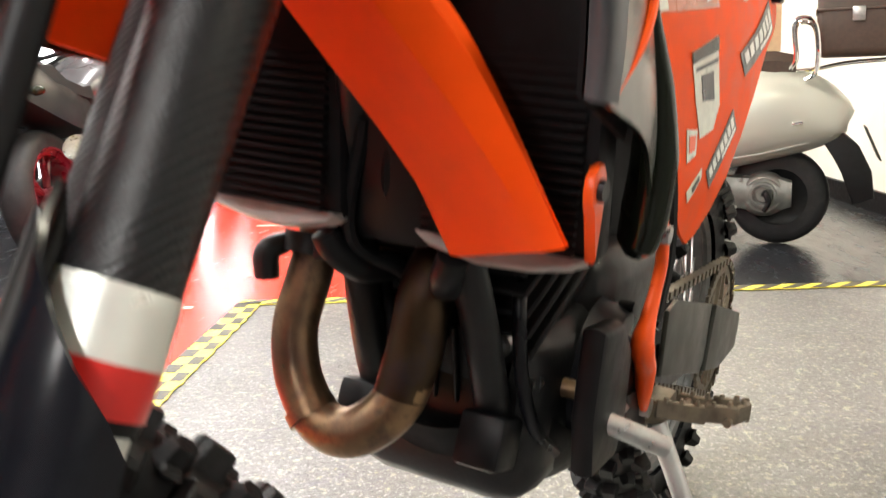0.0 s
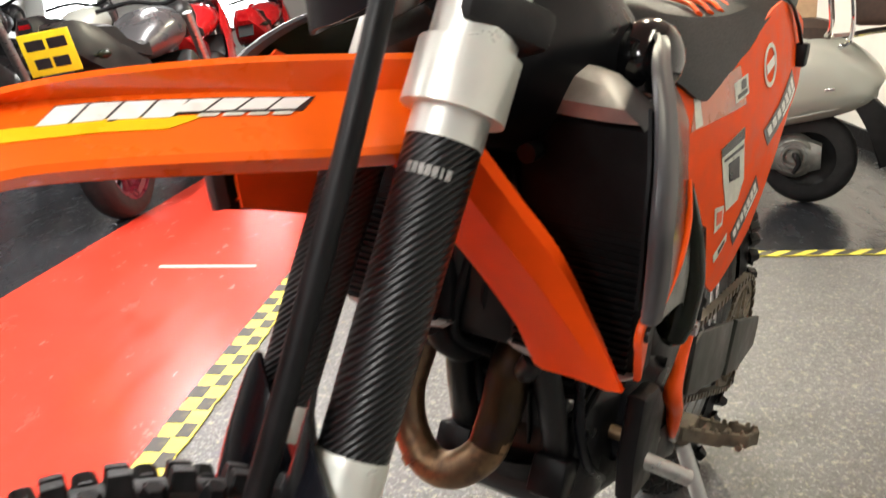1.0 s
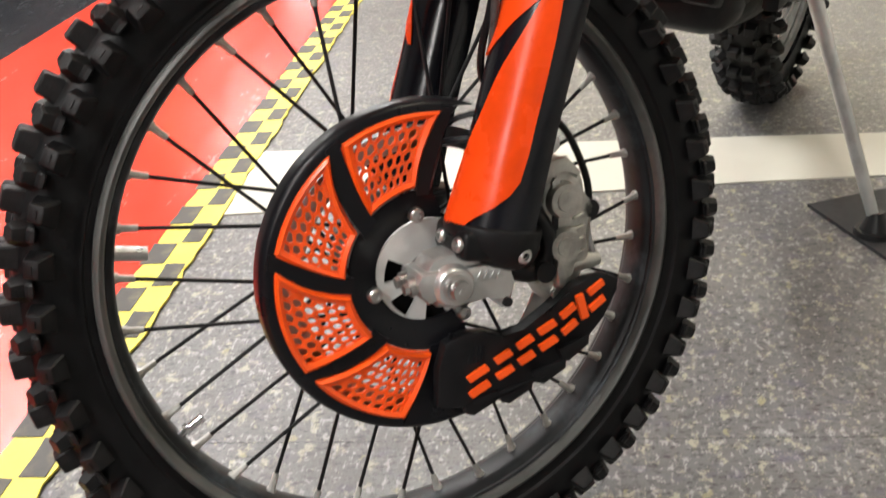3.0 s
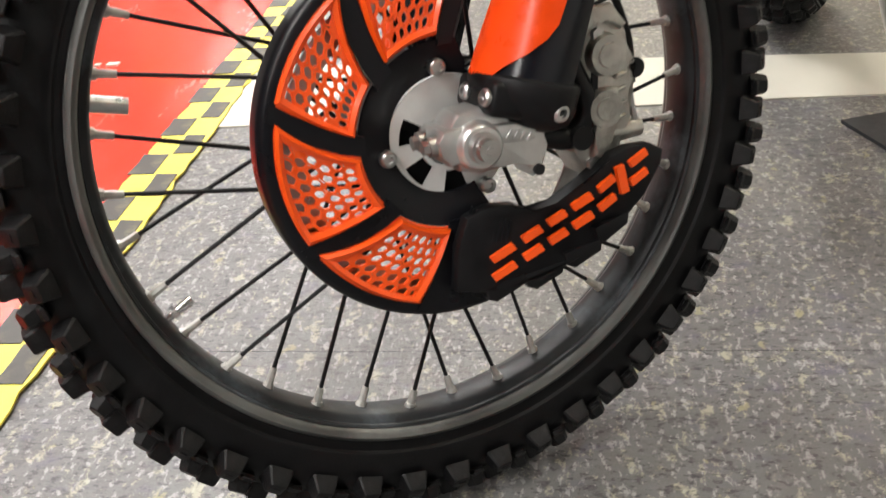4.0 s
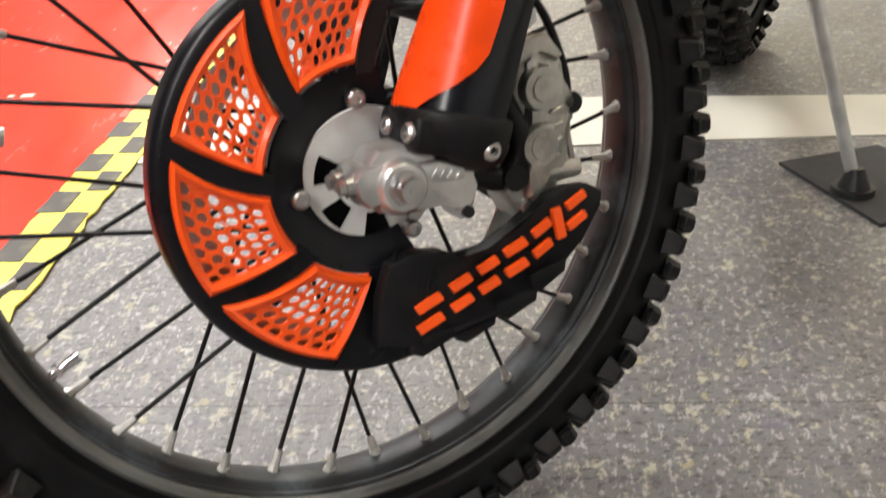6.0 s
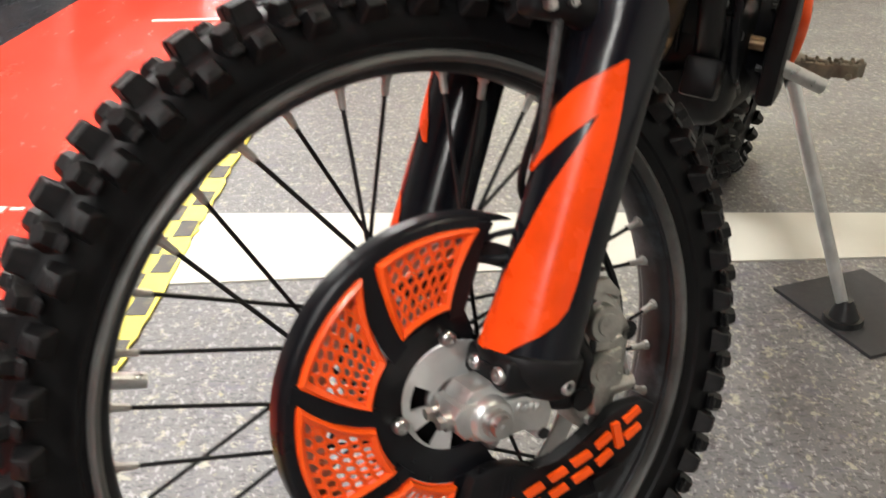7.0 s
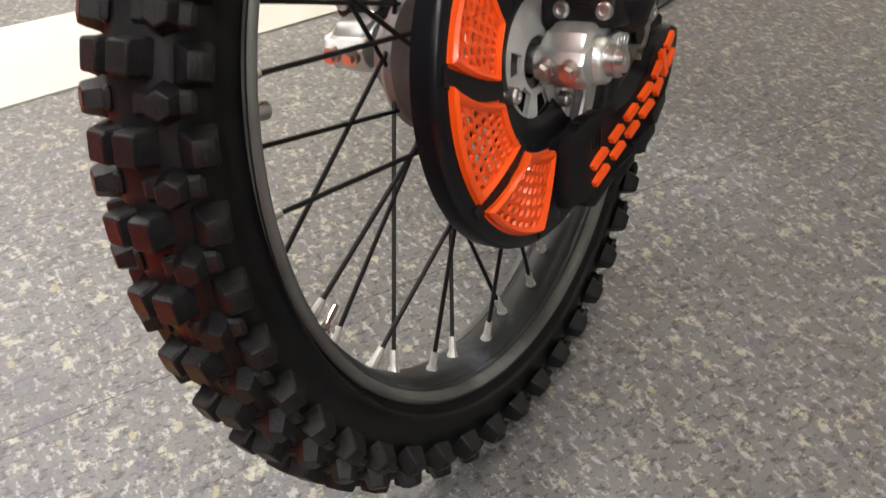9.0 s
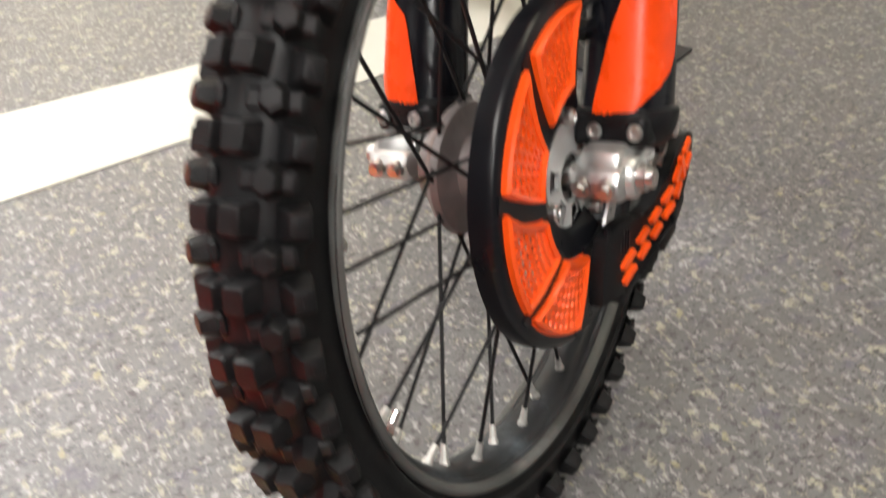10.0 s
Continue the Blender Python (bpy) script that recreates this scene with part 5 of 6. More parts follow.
        tilt_m = MB @ Matrix.Translation(c) @ pose(0, 0, 0, -9, 0, -4)
        bm = B()
        lathe(bm, [(0.026, -0.0012), (0.0325, -0.0012), (0.0325, 0.0), (0.026, 0.0)], 32, True)
        part("round_sticker", bm, PALEST, panel, "round pale ring sticker", tilt_m)
        bm = B()
        box(bm, (0, -0.001, 0), (0.040, 0.001, 0.014), (0, -20, 0))
        part("print_bar", bm, WHITE, panel, m=tilt_m, smooth=False)


left_right(spoiler)

bm = B()
res_rows = []
for k in range(9):
    a = math.pi * (k / 8)
    res_rows.append([(-0.905 + 0.052 * -math.cos(a), -0.112 + 0.036 * math.sin(a) * math.cos(b), 0.972 + 0.040 * math.sin(a) * math.sin(b)) for b in (2 * math.pi * j / 18 for j in range(18))])
loft(bm, [[Vector(p) for p in r] for r in res_rows[1:-1]])
part("coolant_bottle", bm, GLOSSBLACK, bike, "glossy black coolant bottle", MB, angle=60)
# tank top, seat, tail
bm = B()
rings = []
for x, w, zt, zb in ((-1.10, 0.055, 1.03, 0.90), (-1.02, 0.085, 1.07, 0.88), (-0.92, 0.105, 1.07, 0.86), (-0.82, 0.095, 1.03, 0.84), (-0.72, 0.07, 0.98, 0.82)):
    rings.append([(x, w * math.cos(a), (zt + zb) / 2 + (zt - zb) / 2 * math.sin(a)) for a in (2 * math.pi * k / 16 for k in range(16))])
loft(bm, rings)
part("fuel_tank", bm, BLACK_SAT, bike, "black fuel tank", MB)
bm = B()
rings = []
for x, w, zt, zb in ((-0.90, 0.040, 1.015, 0.96), (-0.82, 0.075, 1.022, 0.955), (-0.72, 0.095, 1.015, 0.93), (-0.62, 0.105, 1.010, 0.898), (-0.50, 0.112, 1.012, 0.905), (-0.36, 0.115, 1.025, 0.955), (-0.15, 0.110, 1.045, 0.985), (0.05, 0.085, 1.05, 1.0)):
    rings.append([(x, w, zb), (x, w * 1.02, zb + (zt - zb) * 0.55), (x, w * 0.86, zt - 0.010), (x, w * 0.55, zt), (x, 0, zt + 0.004), (x, -w * 0.55, zt), (x, -w * 0.86, zt - 0.010), (x, -w * 1.02, zb + (zt - zb) * 0.55), (x, -w, zb)])
rings = [[tuple(c) for c in r] for r in zip(*[spline(list(col), 4) for col in zip(*rings)])]
loft(bm, rings)
seat = part("seat", bm, SEAT, bike, "black ribbed vinyl seat with orange stripes", MB)
for k in range(5):
    x = -0.60 + k * 0.055
    bm = B()
    hose(bm, [(x - 0.03, -0.085, 1.004), (x - 0.005, -0.06, 1.0145), (x + 0.03, 0.0, 1.0185), (x - 0.005, 0.06, 1.0145)], 0.006, seg=8, flat=0.5)
    part("seat_stripe", bm, ORANGE, seat, "orange rubber stripe", MB)
bm = B()
hose(bm, [(-0.30, -0.06, 1.045), (-0.24, -0.115, 1.02), (-0.17, -0.126, 0.985), (-0.10, -0.130, 0.94)], 0.007, seg=8, flat=0.4)
box(bm, (-0.10, -0.132, 0.925), (0.03, 0.02, 0.04), bevel=0.004)
part("luggage_strap", bm, BLACK, bike, "black strap with a buckle", MB)

# engine: crankcase, cylinder, covers, skid plate
bm = B()
box(bm, (-0.70, 0.0, 0.482), (0.34, 0.20, 0.176), (0, 0, 0), 0.04, 3)
box(bm, (-0.60, 0.0, 0.52), (0.22, 0.22, 0.20), (0, 0, 0), 0.04, 3)
engine = part("engine", bm, SOOT, bike, "black engine with dusty covers", MB, angle=35)
bm = B()
box(bm, (-0.80, 0.0, 0.66), (0.17, 0.16, 0.24), (0, -22, 0), 0.02, 2)
cyl = part("cylinder", bm, VOID, engine, "black cylinder", MB, angle=35)
for k in range(6):
    bm = B()
    box(bm, (-0.775 - k * 0.0085, 0, 0.59 + k * 0.021), (0.20, 0.18, 0.006), (0, -22, 0), 0.002, 1)
    part("cooling_fin", bm, FINBLACK, engine, m=MB)
bm = B()
rod(bm, (-0.70, -0.098, 0.49), (-0.70, -0.128, 0.49), 0.085, 0.070, seg=36)
rod(bm, (-0.70, -0.126, 0.49), (-0.70, -0.134, 0.49), 0.05, 0.046, seg=36)
part("ignition_cover", bm, BLACK_SAT, engine, "black round engine cover", MB)
for k in range(6):
    a = radians(60 * k + 15)
    bm = B()
    rod(bm, (-0.70 + 0.077 * math.cos(a), -0.112, 0.49 + 0.077 * math.sin(a)), (-0.70 + 0.077 * math.cos(a), -0.128, 0.49 + 0.077 * math.sin(a)), 0.006, seg=8)
    part("cover_bolt", bm, SOOT, engine, m=MB)
bm = B()
slab(bm, [(-0.845, 0.585), (-0.785, 0.580), (-0.748, 0.545), (-0.742, 0.470), (-0.765, 0.435), (-0.835, 0.440), (-0.850, 0.50)], -0.150, -0.125, 0.008)
part("engine_guard", bm, BLACK, engine, "dark plastic engine side guard", MB, angle=30)
bm = B()
rod(bm, (-0.798, -0.088, 0.507), (-0.798, -0.118, 0.507), 0.010, 0.009, seg=14)
part("oil_pipe_stub", bm, HEAT, engine, "brass coloured stub", MB)
bm = B()
rows = []
for x, z, w in ((-0.885, 0.485, 0.070), (-0.870, 0.460, 0.082), (-0.845, 0.428, 0.096), (-0.79, 0.394, 0.106), (-0.70, 0.376, 0.112), (-0.60, 0.370, 0.112), (-0.50, 0.378, 0.108)):
    rows.append([(x + 0.02, -w, z + 0.060), (x + 0.01, -w * 0.96, z + 0.035), (x, -w * 0.66, z + 0.002), (x - 0.004, 0, z - 0.010), (x, w * 0.66, z + 0.002), (x + 0.01, w * 0.96, z + 0.035), (x + 0.02, w, z + 0.060)])
sheet(bm, smooth_rows(rows, 3), 0.006)
part("skid_plate", bm, VOID, bike, "black skid plate under the engine", MB)
bm = B()
hose(bm, [(-0.80, -0.035, 0.70), (-0.855, -0.022, 0.67), (-0.915, -0.012, 0.625), (-0.935, -0.010, 0.565), (-0.948, -0.002, 0.516), (-0.962, 0.028, 0.486), (-0.965, 0.062, 0.486), (-0.958, 0.093, 0.516), (-0.950, 0.106, 0.560),
          (-0.938, 0.102, 0.605), (-0.925, 0.098, 0.650)], [0.021, 0.022, 0.023, 0.023, 0.023, 0.0225, 0.022, 0.0215, 0.021, 0.0205, 0.020], seg=24, n=8)
header = part("exhaust_header", bm, HEAT, bike, "heat-tinted bronze steel exhaust header", MB, angle=60)
bm = B()
hose(bm, [(-0.80, -0.035, 0.70), (-0.855, -0.022, 0.67), (-0.915, -0.012, 0.625), (-0.935, -0.010, 0.565), (-0.946, -0.004, 0.522)], [0.0225, 0.0245, 0.0256, 0.0250, 0.0236], seg=24, n=8)
part("burnt_pipe", bm, HEAT_DARK, header, "dark burnt brown end of the pipe", MB, angle=60)
bm = B()
rod(bm, (-0.940, 0.1000, 0.628), (-0.935, 0.100, 0.646), 0.026, seg=20)
box(bm, (-0.958, 0.072, 0.640), (0.018, 0.018, 0.016), (0, 0, 20), 0.003)
hose(bm, [(-0.945, 0.116, 0.640), (-0.962, 0.130, 0.630), (-0.962, 0.130, 0.606)], [0.009, 0.012, 0.011], seg=10)
part("header_clamp", bm, SOOT, header, "black exhaust clamp", MB)
bm = B()
hose(bm, [(-0.9655, 0.070, 0.4890), (-0.9635, 0.078, 0.4970)], [0.0235, 0.0235], seg=24, n=3)
part("weld_ring", bm, HEAT, header, m=MB)
bm = B()
hose(bm, [(-0.925, 0.094, 0.645), (-0.89, 0.10, 0.70), (-0.80, 0.115, 0.735), (-0.68, 0.13, 0.72), (-0.5, 0.135, 0.70)], [0.024, 0.032, 0.036, 0.034, 0.034], seg=16)
part("mid_pipe", bm, SOOT, bike, "sooty black exhaust mid pipe", MB)
for x, y, z in ((-0.868, 0.020, 0.565), (-0.868, -0.060, 0.560), (-0.872, 0.070, 0.590), (-0.846, -0.085, 0.525)):
    bm = B()
    rod(bm, (x + 0.02, y, z), (x - 0.012, y, z), 0.0078, 0.0074, seg=6)
    rod(bm, (x + 0.02, y, z), (x - 0.004, y, z), 0.0115, seg=16)
    part("engine_bolt", bm, STEEL, engine, "steel hexagon bolt", MB, angle=30)
bm = B()
hose(bm, [(-0.86, -0.070, 0.640), (-0.885, -0.082, 0.600), (-0.880, -0.088, 0.540), (-0.850, -0.094, 0.480), (-0.80, -0.098, 0.440)], 0.0065, seg=10)
hose(bm, [(-0.87, 0.055, 0.660), (-0.895, 0.050, 0.620), (-0.885, 0.045, 0.560), (-0.86, 0.040, 0.500)], 0.0075, seg=10)
part("engine_hose", bm, BLACK_SAT, engine, "black rubber hoses in front of the engine", MB)
bm = B()
box(bm, (-0.858, 0.0, 0.535), (0.03, 0.13, 0.09), (0, -14, 0), 0.012, 2)
for k in range(5):
    box(bm, (-0.878, -0.045 + k * 0.0225, 0.535), (0.008, 0.004, 0.08), (0, -14, 0), 0.0012, 1)
part("front_cover", bm, SOOT, engine, "ribbed black front cover of the engine", MB, angle=35)
# two plain black filler boxes, added to keep the gap behind the fork dark
bm = B()
box(bm, (-0.94, 0.01, 0.74), (0.09, 0.10, 0.16), (0, -15, 0), 0.02)
part("black_filler_low", bm, BLACK, bike, m=MB)
bm = B()
box(bm, (-0.90, 0.03, 0.855), (0.10, 0.10, 0.15), (0, -12, 0), 0.02)
part("black_filler_high", bm, BLACK, bike, m=MB)
for z, y in ((0.66, 0.02), (0.70, -0.015), (0.735, 0.035)):
    bm = B()
    hose(bm, [(-0.99, y, z + 0.1), (-0.97, y + 0.02, z), (-0.92, y - 0.01, z - 0.04), (-0.88, y - 0.03, z - 0.1)], 0.006, seg=8)
    part("loom_cable", bm, BLACK, bike, m=MB)

# left controls: peg, shift lever, side stand
bm = B()
loop = [(-0.612, -0.150, 0.434), (-0.598, -0.200, 0.436), (-0.585, -0.232, 0.440), (-0.564, -0.241, 0.438), (-0.545, -0.232, 0.434), (-0.545, -0.200, 0.428), (-0.552, -0.150, 0.424)]
for (x0, y0, z0), (x1, y1, z1) in zip(loop, loop[1:]):
    d = Vector((x1 - x0, y1 - y0, 0))
    box(bm, ((x0 + x1) / 2, (y0 + y1) / 2, (z0 + z1) / 2), (d.length + 0.004, 0.006, 0.022), (0, 0, math.degrees(math.atan2(d.y, d.x))), 0.002, 1)
    for k in range(max(1, int(d.length / 0.013))):
        q = Vector((x0, y0, z0 + 0.009)).lerp(Vector((x1, y1, z1 + 0.009)), (k + 0.5) / max(1, int(d.length / 0.013)))
        rod(bm, tuple(q), tuple(q + Vector((0, 0, 0.006))), 0.0040, 0.0022, seg=6)
for y in (-0.172, -0.200, -0.225):
    rod(bm, (-0.600, y, 0.432), (-0.545, y, 0.428), 0.005, seg=8)
box(bm, (-0.585, -0.145, 0.428), (0.055, 0.03, 0.032), bevel=0.006)
PEGM = plain("muddy_steel", (0.19, 0.16, 0.12), 0.55, metal=0.6, var=0.4, scale=50, bumped=0.5, dirt=((0.25, 0.2, 0.13), 0.6))
part("footpeg", bm, PEGM, bike, "muddy toothed steel footpeg", MB)
bm = B()
slab(bm, [(-0.70, 0.475), (-0.61, 0.465), (-0.57, 0.41), (-0.60, 0.39), (-0.69, 0.42)], -0.138, -0.115, 0.004)
peg_plate = part("peg_bracket", bm, SOOT, bike, "black footpeg bracket", MB)
bm = B()
rod(bm, (-0.636, -0.148, 0.443), (-0.636, -0.134, 0.443), 0.011, seg=14)
part("bracket_bolt", bm, STEEL, peg_plate, m=MB)
bm = B()
hose(bm, [(-0.660, -0.128, 0.450), (-0.730, -0.138, 0.470), (-0.800, -0.146, 0.484)], 0.006, seg=8)
rod(bm, (-0.803, -0.142, 0.486), (-0.769, -0.198, 0.461), 0.0105, seg=14)
part("shift_lever", bm, STEEL, bike, "silver shift lever", MB)
foot_b = MB.inverted() @ Vector((0.878, 0.228, 0.022))
bm = B()
rod(bm, (-0.605, -0.150, 0.415), tuple(foot_b), 0.0115, 0.0095, seg=16)
stand = part("side_stand", bm, ALU, bike, "long dull silver side stand", MB)
bm = B()
rod(bm, (0.878, 0.228, 0.007), (0.878, 0.228, 0.016), 0.032, 0.030, seg=24)
rod(bm, (0.878, 0.228, 0.015), (0.878, 0.230, 0.045), 0.024, 0.012, seg=20)
part("stand_foot", bm, SOOT, stand, "black stand foot")

# rear wheel, swingarm, chain
RW = MB @ pose(0, 0, 0.325)
bm = B()
lathe(bm, [(0.222, 0), (0.223, 0.02), (0.232, 0.027), (0.240, 0.030), (0.240, 0.034), (0.233, 0.036), (0.226, 0.030), (0.226, -0.030), (0.233, -0.036), (0.240, -0.034), (0.240, -0.030), (0.232, -0.027), (0.223, -0.02)], 80, True)
rear = part("rear_wheel", bm, RIMGREY, bike, "black spoked rear rim", RW)
part("tyre", carcass(96, 0.239, 0.309, 0.064), RUBBER, rear, "black knobbly rear tyre", RW, angle=30)
tread(rear, RW, 0.309, 0.064, 34, 1.4, BLOCKS, True)
bm = B()
rod(bm, (0, -0.07, 0), (0, 0.07, 0), 0.045, seg=24)
part("hub", bm, SOOT, rear, m=RW)
me = None
for k in range(36):
    a, h = radians(10 * k), radians(10 * k + (40 if (k // 2) % 2 else -40))
    sd_ = -1 if k % 2 else 1
    p0, p1 = Vector((0.05 * math.cos(h), sd_ * 0.045, 0.05 * math.sin(h))), Vector((0.222 * math.cos(a), sd_ * 0.006, 0.222 * math.sin(a)))
    m = RW @ Matrix.Translation(p0) @ (p1 - p0).to_track_quat("Z", "Y").to_matrix().to_4x4()
    if me is None:
        bm = B()
        rod(bm, (0, 0, 0), (0, 0, (p1 - p0).length), 0.002, seg=6)
        me = part("spoke", bm, STEEL, rear, m=m).data
    else:
        place(new("spoke", me), m, rear)
# sprocket: toothed ring on six spokes
bm = B()
NT = 45
ro, ri = [], []
for k in range(NT * 2):
    a = 2 * math.pi * k / (NT * 2)
    r = 0.121 if k % 2 else 0.113
    ro.append((r * math.cos(a), r * math.sin(a)))
    ri.append((0.098 * math.cos(a), 0.098 * math.sin(a)))
for y in (-0.0955, -0.0905):
    o = [bm.verts.new((x, y, z)) for x, z in ro]
    i = [bm.verts.new((x, y, z)) for x, z in ri]
    for k in range(NT * 2):
        bm.faces.new((o[k], o[(k + 1) % (NT * 2)], i[(k + 1) % (NT * 2)], i[k]))
    if y > -0.093:
        for k in range(NT * 2):
            bm.faces.new((prev_o[k], prev_o[(k + 1) % (NT * 2)], o[(k + 1) % (NT * 2)], o[k]))
            bm.faces.new((prev_i[k], prev_i[(k + 1) % (NT * 2)], i[(k + 1) % (NT * 2)], i[k]))
    prev_o, prev_i = o, i
lathe(bm, [(0.03, -0.097), (0.052, -0.097), (0.052, -0.089), (0.03, -0.089)], 24, True)
SPROCKET = MB @ pose(0, 0, 0.36)
ring_ob = part("sprocket", bm, PEGM, bike, "dirty steel rear sprocket", SPROCKET, smooth=False)
for k in range(6):
    a = radians(60 * k)
    for off in (-22, 22):
        b2 = a + radians(off)
        bm = B()
        rod(bm, (0.045 * math.cos(a), -0.093, 0.045 * math.sin(a)), (0.10 * math.cos(b2), -0.093, 0.10 * math.sin(b2)), 0.006, seg=6)
        part("sprocket_arm", bm, PEGM, ring_ob, m=SPROCKET)
# chain: links along the run
CHAINM = plain("oily_chain_steel", (0.16, 0.135, 0.10), 0.45, metal=0.8, var=0.4, scale=80)
front_c, fr, rr = Vector((-0.56, 0, 0.47)), 0.033, 0.119
rear_c = Vector((0, 0, 0.36))
run = []
for k in range(40):
    t = k / 39
    run.append(Vector((-0.56, 0, 0.520)).lerp(Vector((0.022, 0, 0.36 + rr)), t))
for k in range(1, 30):
    a = radians(80 - k * 170 / 30)
    run.append(rear_c + Vector((rr * math.cos(a), 0, rr * math.sin(a))))
for k in range(40):
    t = k / 39
    run.append(Vector((0.0, 0, 0.36 - rr)).lerp(Vector((-0.56, 0, 0.437)), t))
bm = B()
pitch, acc, last, n = 0.0143, 0.0, run[0], 0
for p in run[1:]:
    seglen = (p - last).length
    while acc + seglen >= pitch:
        f = (pitch - acc) / seglen
        q = last.lerp(p, f)
        d = (p - last).normalized()
        w = 0.016 if n % 2 else 0.011
        box(bm, (q.x, -0.093, q.z), (0.0165, w, 0.011), (0, -math.degrees(math.atan2(d.z, d.x)), 0))
        n += 1
        seglen -= pitch - acc
        acc, last = 0.0, q
    acc += seglen
    last = p
tagged(part("chain", bm, CHAINM, bike, "oily roller chain", MB, smooth=False), kind="stuff")
for s in (-1, 1):
    bm = B()
    loft(bm, [[(x, s * (y + dy), z + dz) for dy, dz in ((-0.014, -h), (0.014, -h), (0.017, 0), (0.014, h), (-0.014, h), (-0.017, 0))] for x, y, z, h in ((-0.58, 0.080, 0.43, 0.045), (-0.45, 0.083, 0.41, 0.042), (-0.25, 0.085, 0.385, 0.036), (0.0, 0.083, 0.350, 0.030), (0.05, 0.083, 0.342, 0.024))])
    part("swingarm", bm, SOOT, bike, "black swingarm", MB, angle=30)
bm = B()
slab(bm, [(-0.44, 0.500), (-0.40, 0.506), (-0.145, 0.442), (-0.152, 0.350), (-0.175, 0.335), (-0.37, 0.392), (-0.44, 0.41)], -0.112, -0.104, 0.003)
part("chain_cover", bm, GREYPLAS, bike, "grey-green plastic chain cover", MB, angle=25)
bm = B()
slab(bm, [(-0.125, 0.437), (0.12, 0.366), (0.125, 0.335), (0.112, 0.300), (-0.03, 0.302), (-0.15, 0.332)], -0.116, -0.106, 0.003)
part("chain_guide", bm, GREYPLAS, bike, "grey-green plastic chain guide", MB, angle=25)
# rear shock, airbox and loom fill the middle
bm = B()
box(bm, (-0.48, 0.0, 0.76), (0.34, 0.17, 0.26), (0, -12, 0), 0.04)
part("airbox", bm, BLACK, bike, "black airbox", MB, angle=35)
bm = B()
rod(bm, (-0.50, 0.02, 0.40), (-0.56, 0.02, 0.68), 0.03, seg=16)
part("shock", bm, SOOT, bike, "black rear shock", MB)

# head: lower and upper yokes, number board (wheel frame)
for z0 in (0.645, 0.83):
    bm = B()
    box(bm, (FB.x + (z0) * FD.x / FD.z + 0.012, 0, z0), (0.075, 0.27, 0.034), (0, 24, 0), 0.010)
    part("fork_yoke", bm, SOOT, bike, "black fork yoke", MW)
bm = B()
rows = []
for z, hw, x in ((0.66, 0.085, 0.235), (0.72, 0.10, 0.235), (0.80, 0.115, 0.25), (0.88, 0.10, 0.285)):
    rows.append([(x + 0.09, -hw * 1.05, z + 0.03), (x + 0.03, -hw * 0.8, z + 0.012), (x, -hw * 0.4, z), (x - 0.008, 0, z), (x, hw * 0.4, z), (x + 0.03, hw * 0.8, z + 0.012), (x + 0.09, hw * 1.05, z + 0.03)])
sheet(bm, smooth_rows(rows, 3), 0.004)
part("number_board", bm, BLACK_SAT, bike, "dark headlight surround above the mudguard", MW)
bm = B()
hose(bm, [(0.30, -0.06, 0.66), (0.36, -0.075, 0.70), (0.42, -0.08, 0.78), (0.44, -0.05, 0.86)], 0.008, seg=8)
part("clutch_cable", bm, BLACK, bike, m=MW)

# ---- mat under the stand
bm = B()
mat_out = [(MF @ Vector((a, b, 0))).to_2d() for a, b in ((0.577, 0.747), (0.754, 0.808), (0.833, 0.589), (0.656, 0.528))]
vs = [bm.verts.new((x, y, 0.0)) for x, y in mat_out] + [bm.verts.new((x, y, 0.006)) for x, y in mat_out]
bm.faces.new(vs[4:])
for i in range(4):
    bm.faces.new((vs[i], vs[(i + 1) % 4], vs[4 + (i + 1) % 4], vs[4 + i]))
tagged(part("rubber_mat", bm, PAD, smooth=False), "black rubber mat under the side stand", "mat")

# ---------------------------------------------------------------- parked machines behind
def ellipsoid(bm, c, r, rot=(0, 0, 0), seg=16, power=1.0):
    res = bmesh.ops.create_uvsphere(bm, u_segments=seg, v_segments=seg // 2, radius=1.0)
    bmesh.ops.transform(bm, verts=res["verts"], matrix=pose(*c, *rot) @ Matrix.Diagonal((*r, 1)))


def road_wheel(parent, m, r, half, rim_mat):
    bm = B()
    prof = []
    for k in range(13):
        a = math.pi * k / 12
        prof.append((r * 0.70 + r * 0.30 * math.sin(a) ** 0.6, half * math.cos(a) * (0.72 + 0.28 * math.sin(a))))
    lathe(bm, prof, 48)
    w = part("road_wheel", bm, ROADRUB, parent, "dusty black road tyre", m)
    bm = B()
    lathe(bm, [(r * 0.70, -half * 0.72), (r * 0.73, -half * 0.74), (r * 0.73, -half * 0.66), (r * 0.62, -half * 0.5), (r * 0.62, half * 0.5), (r * 0.73, half * 0.66), (r * 0.73, half * 0.74), (r * 0.70, half * 0.72), (r * 0.66, 0)], 48, True)
    rod(bm, (0, -half, 0), (0, half, 0), r * 0.16, seg=20)
    for k in range(5):
        a = 2 * math.pi * k / 5
        for d in (-0.14, 0.14):
            rod(bm, (r * 0.12 * math.cos(a), 0, r * 0.12 * math.sin(a)), (r * 0.64 * math.cos(a + d), 0, r * 0.64 * math.sin(a + d)), r * 0.045, seg=8)
    part("rim", bm, rim_mat, w, m=m)
    bm = B()
    lathe(bm, [(r * 0.26, half * 0.95), (r * 0.42, half * 0.95), (r * 0.42, half * 0.90), (r * 0.26, half * 0.90)], 36, True)
    part("disc", bm, STEEL, w, m=m)


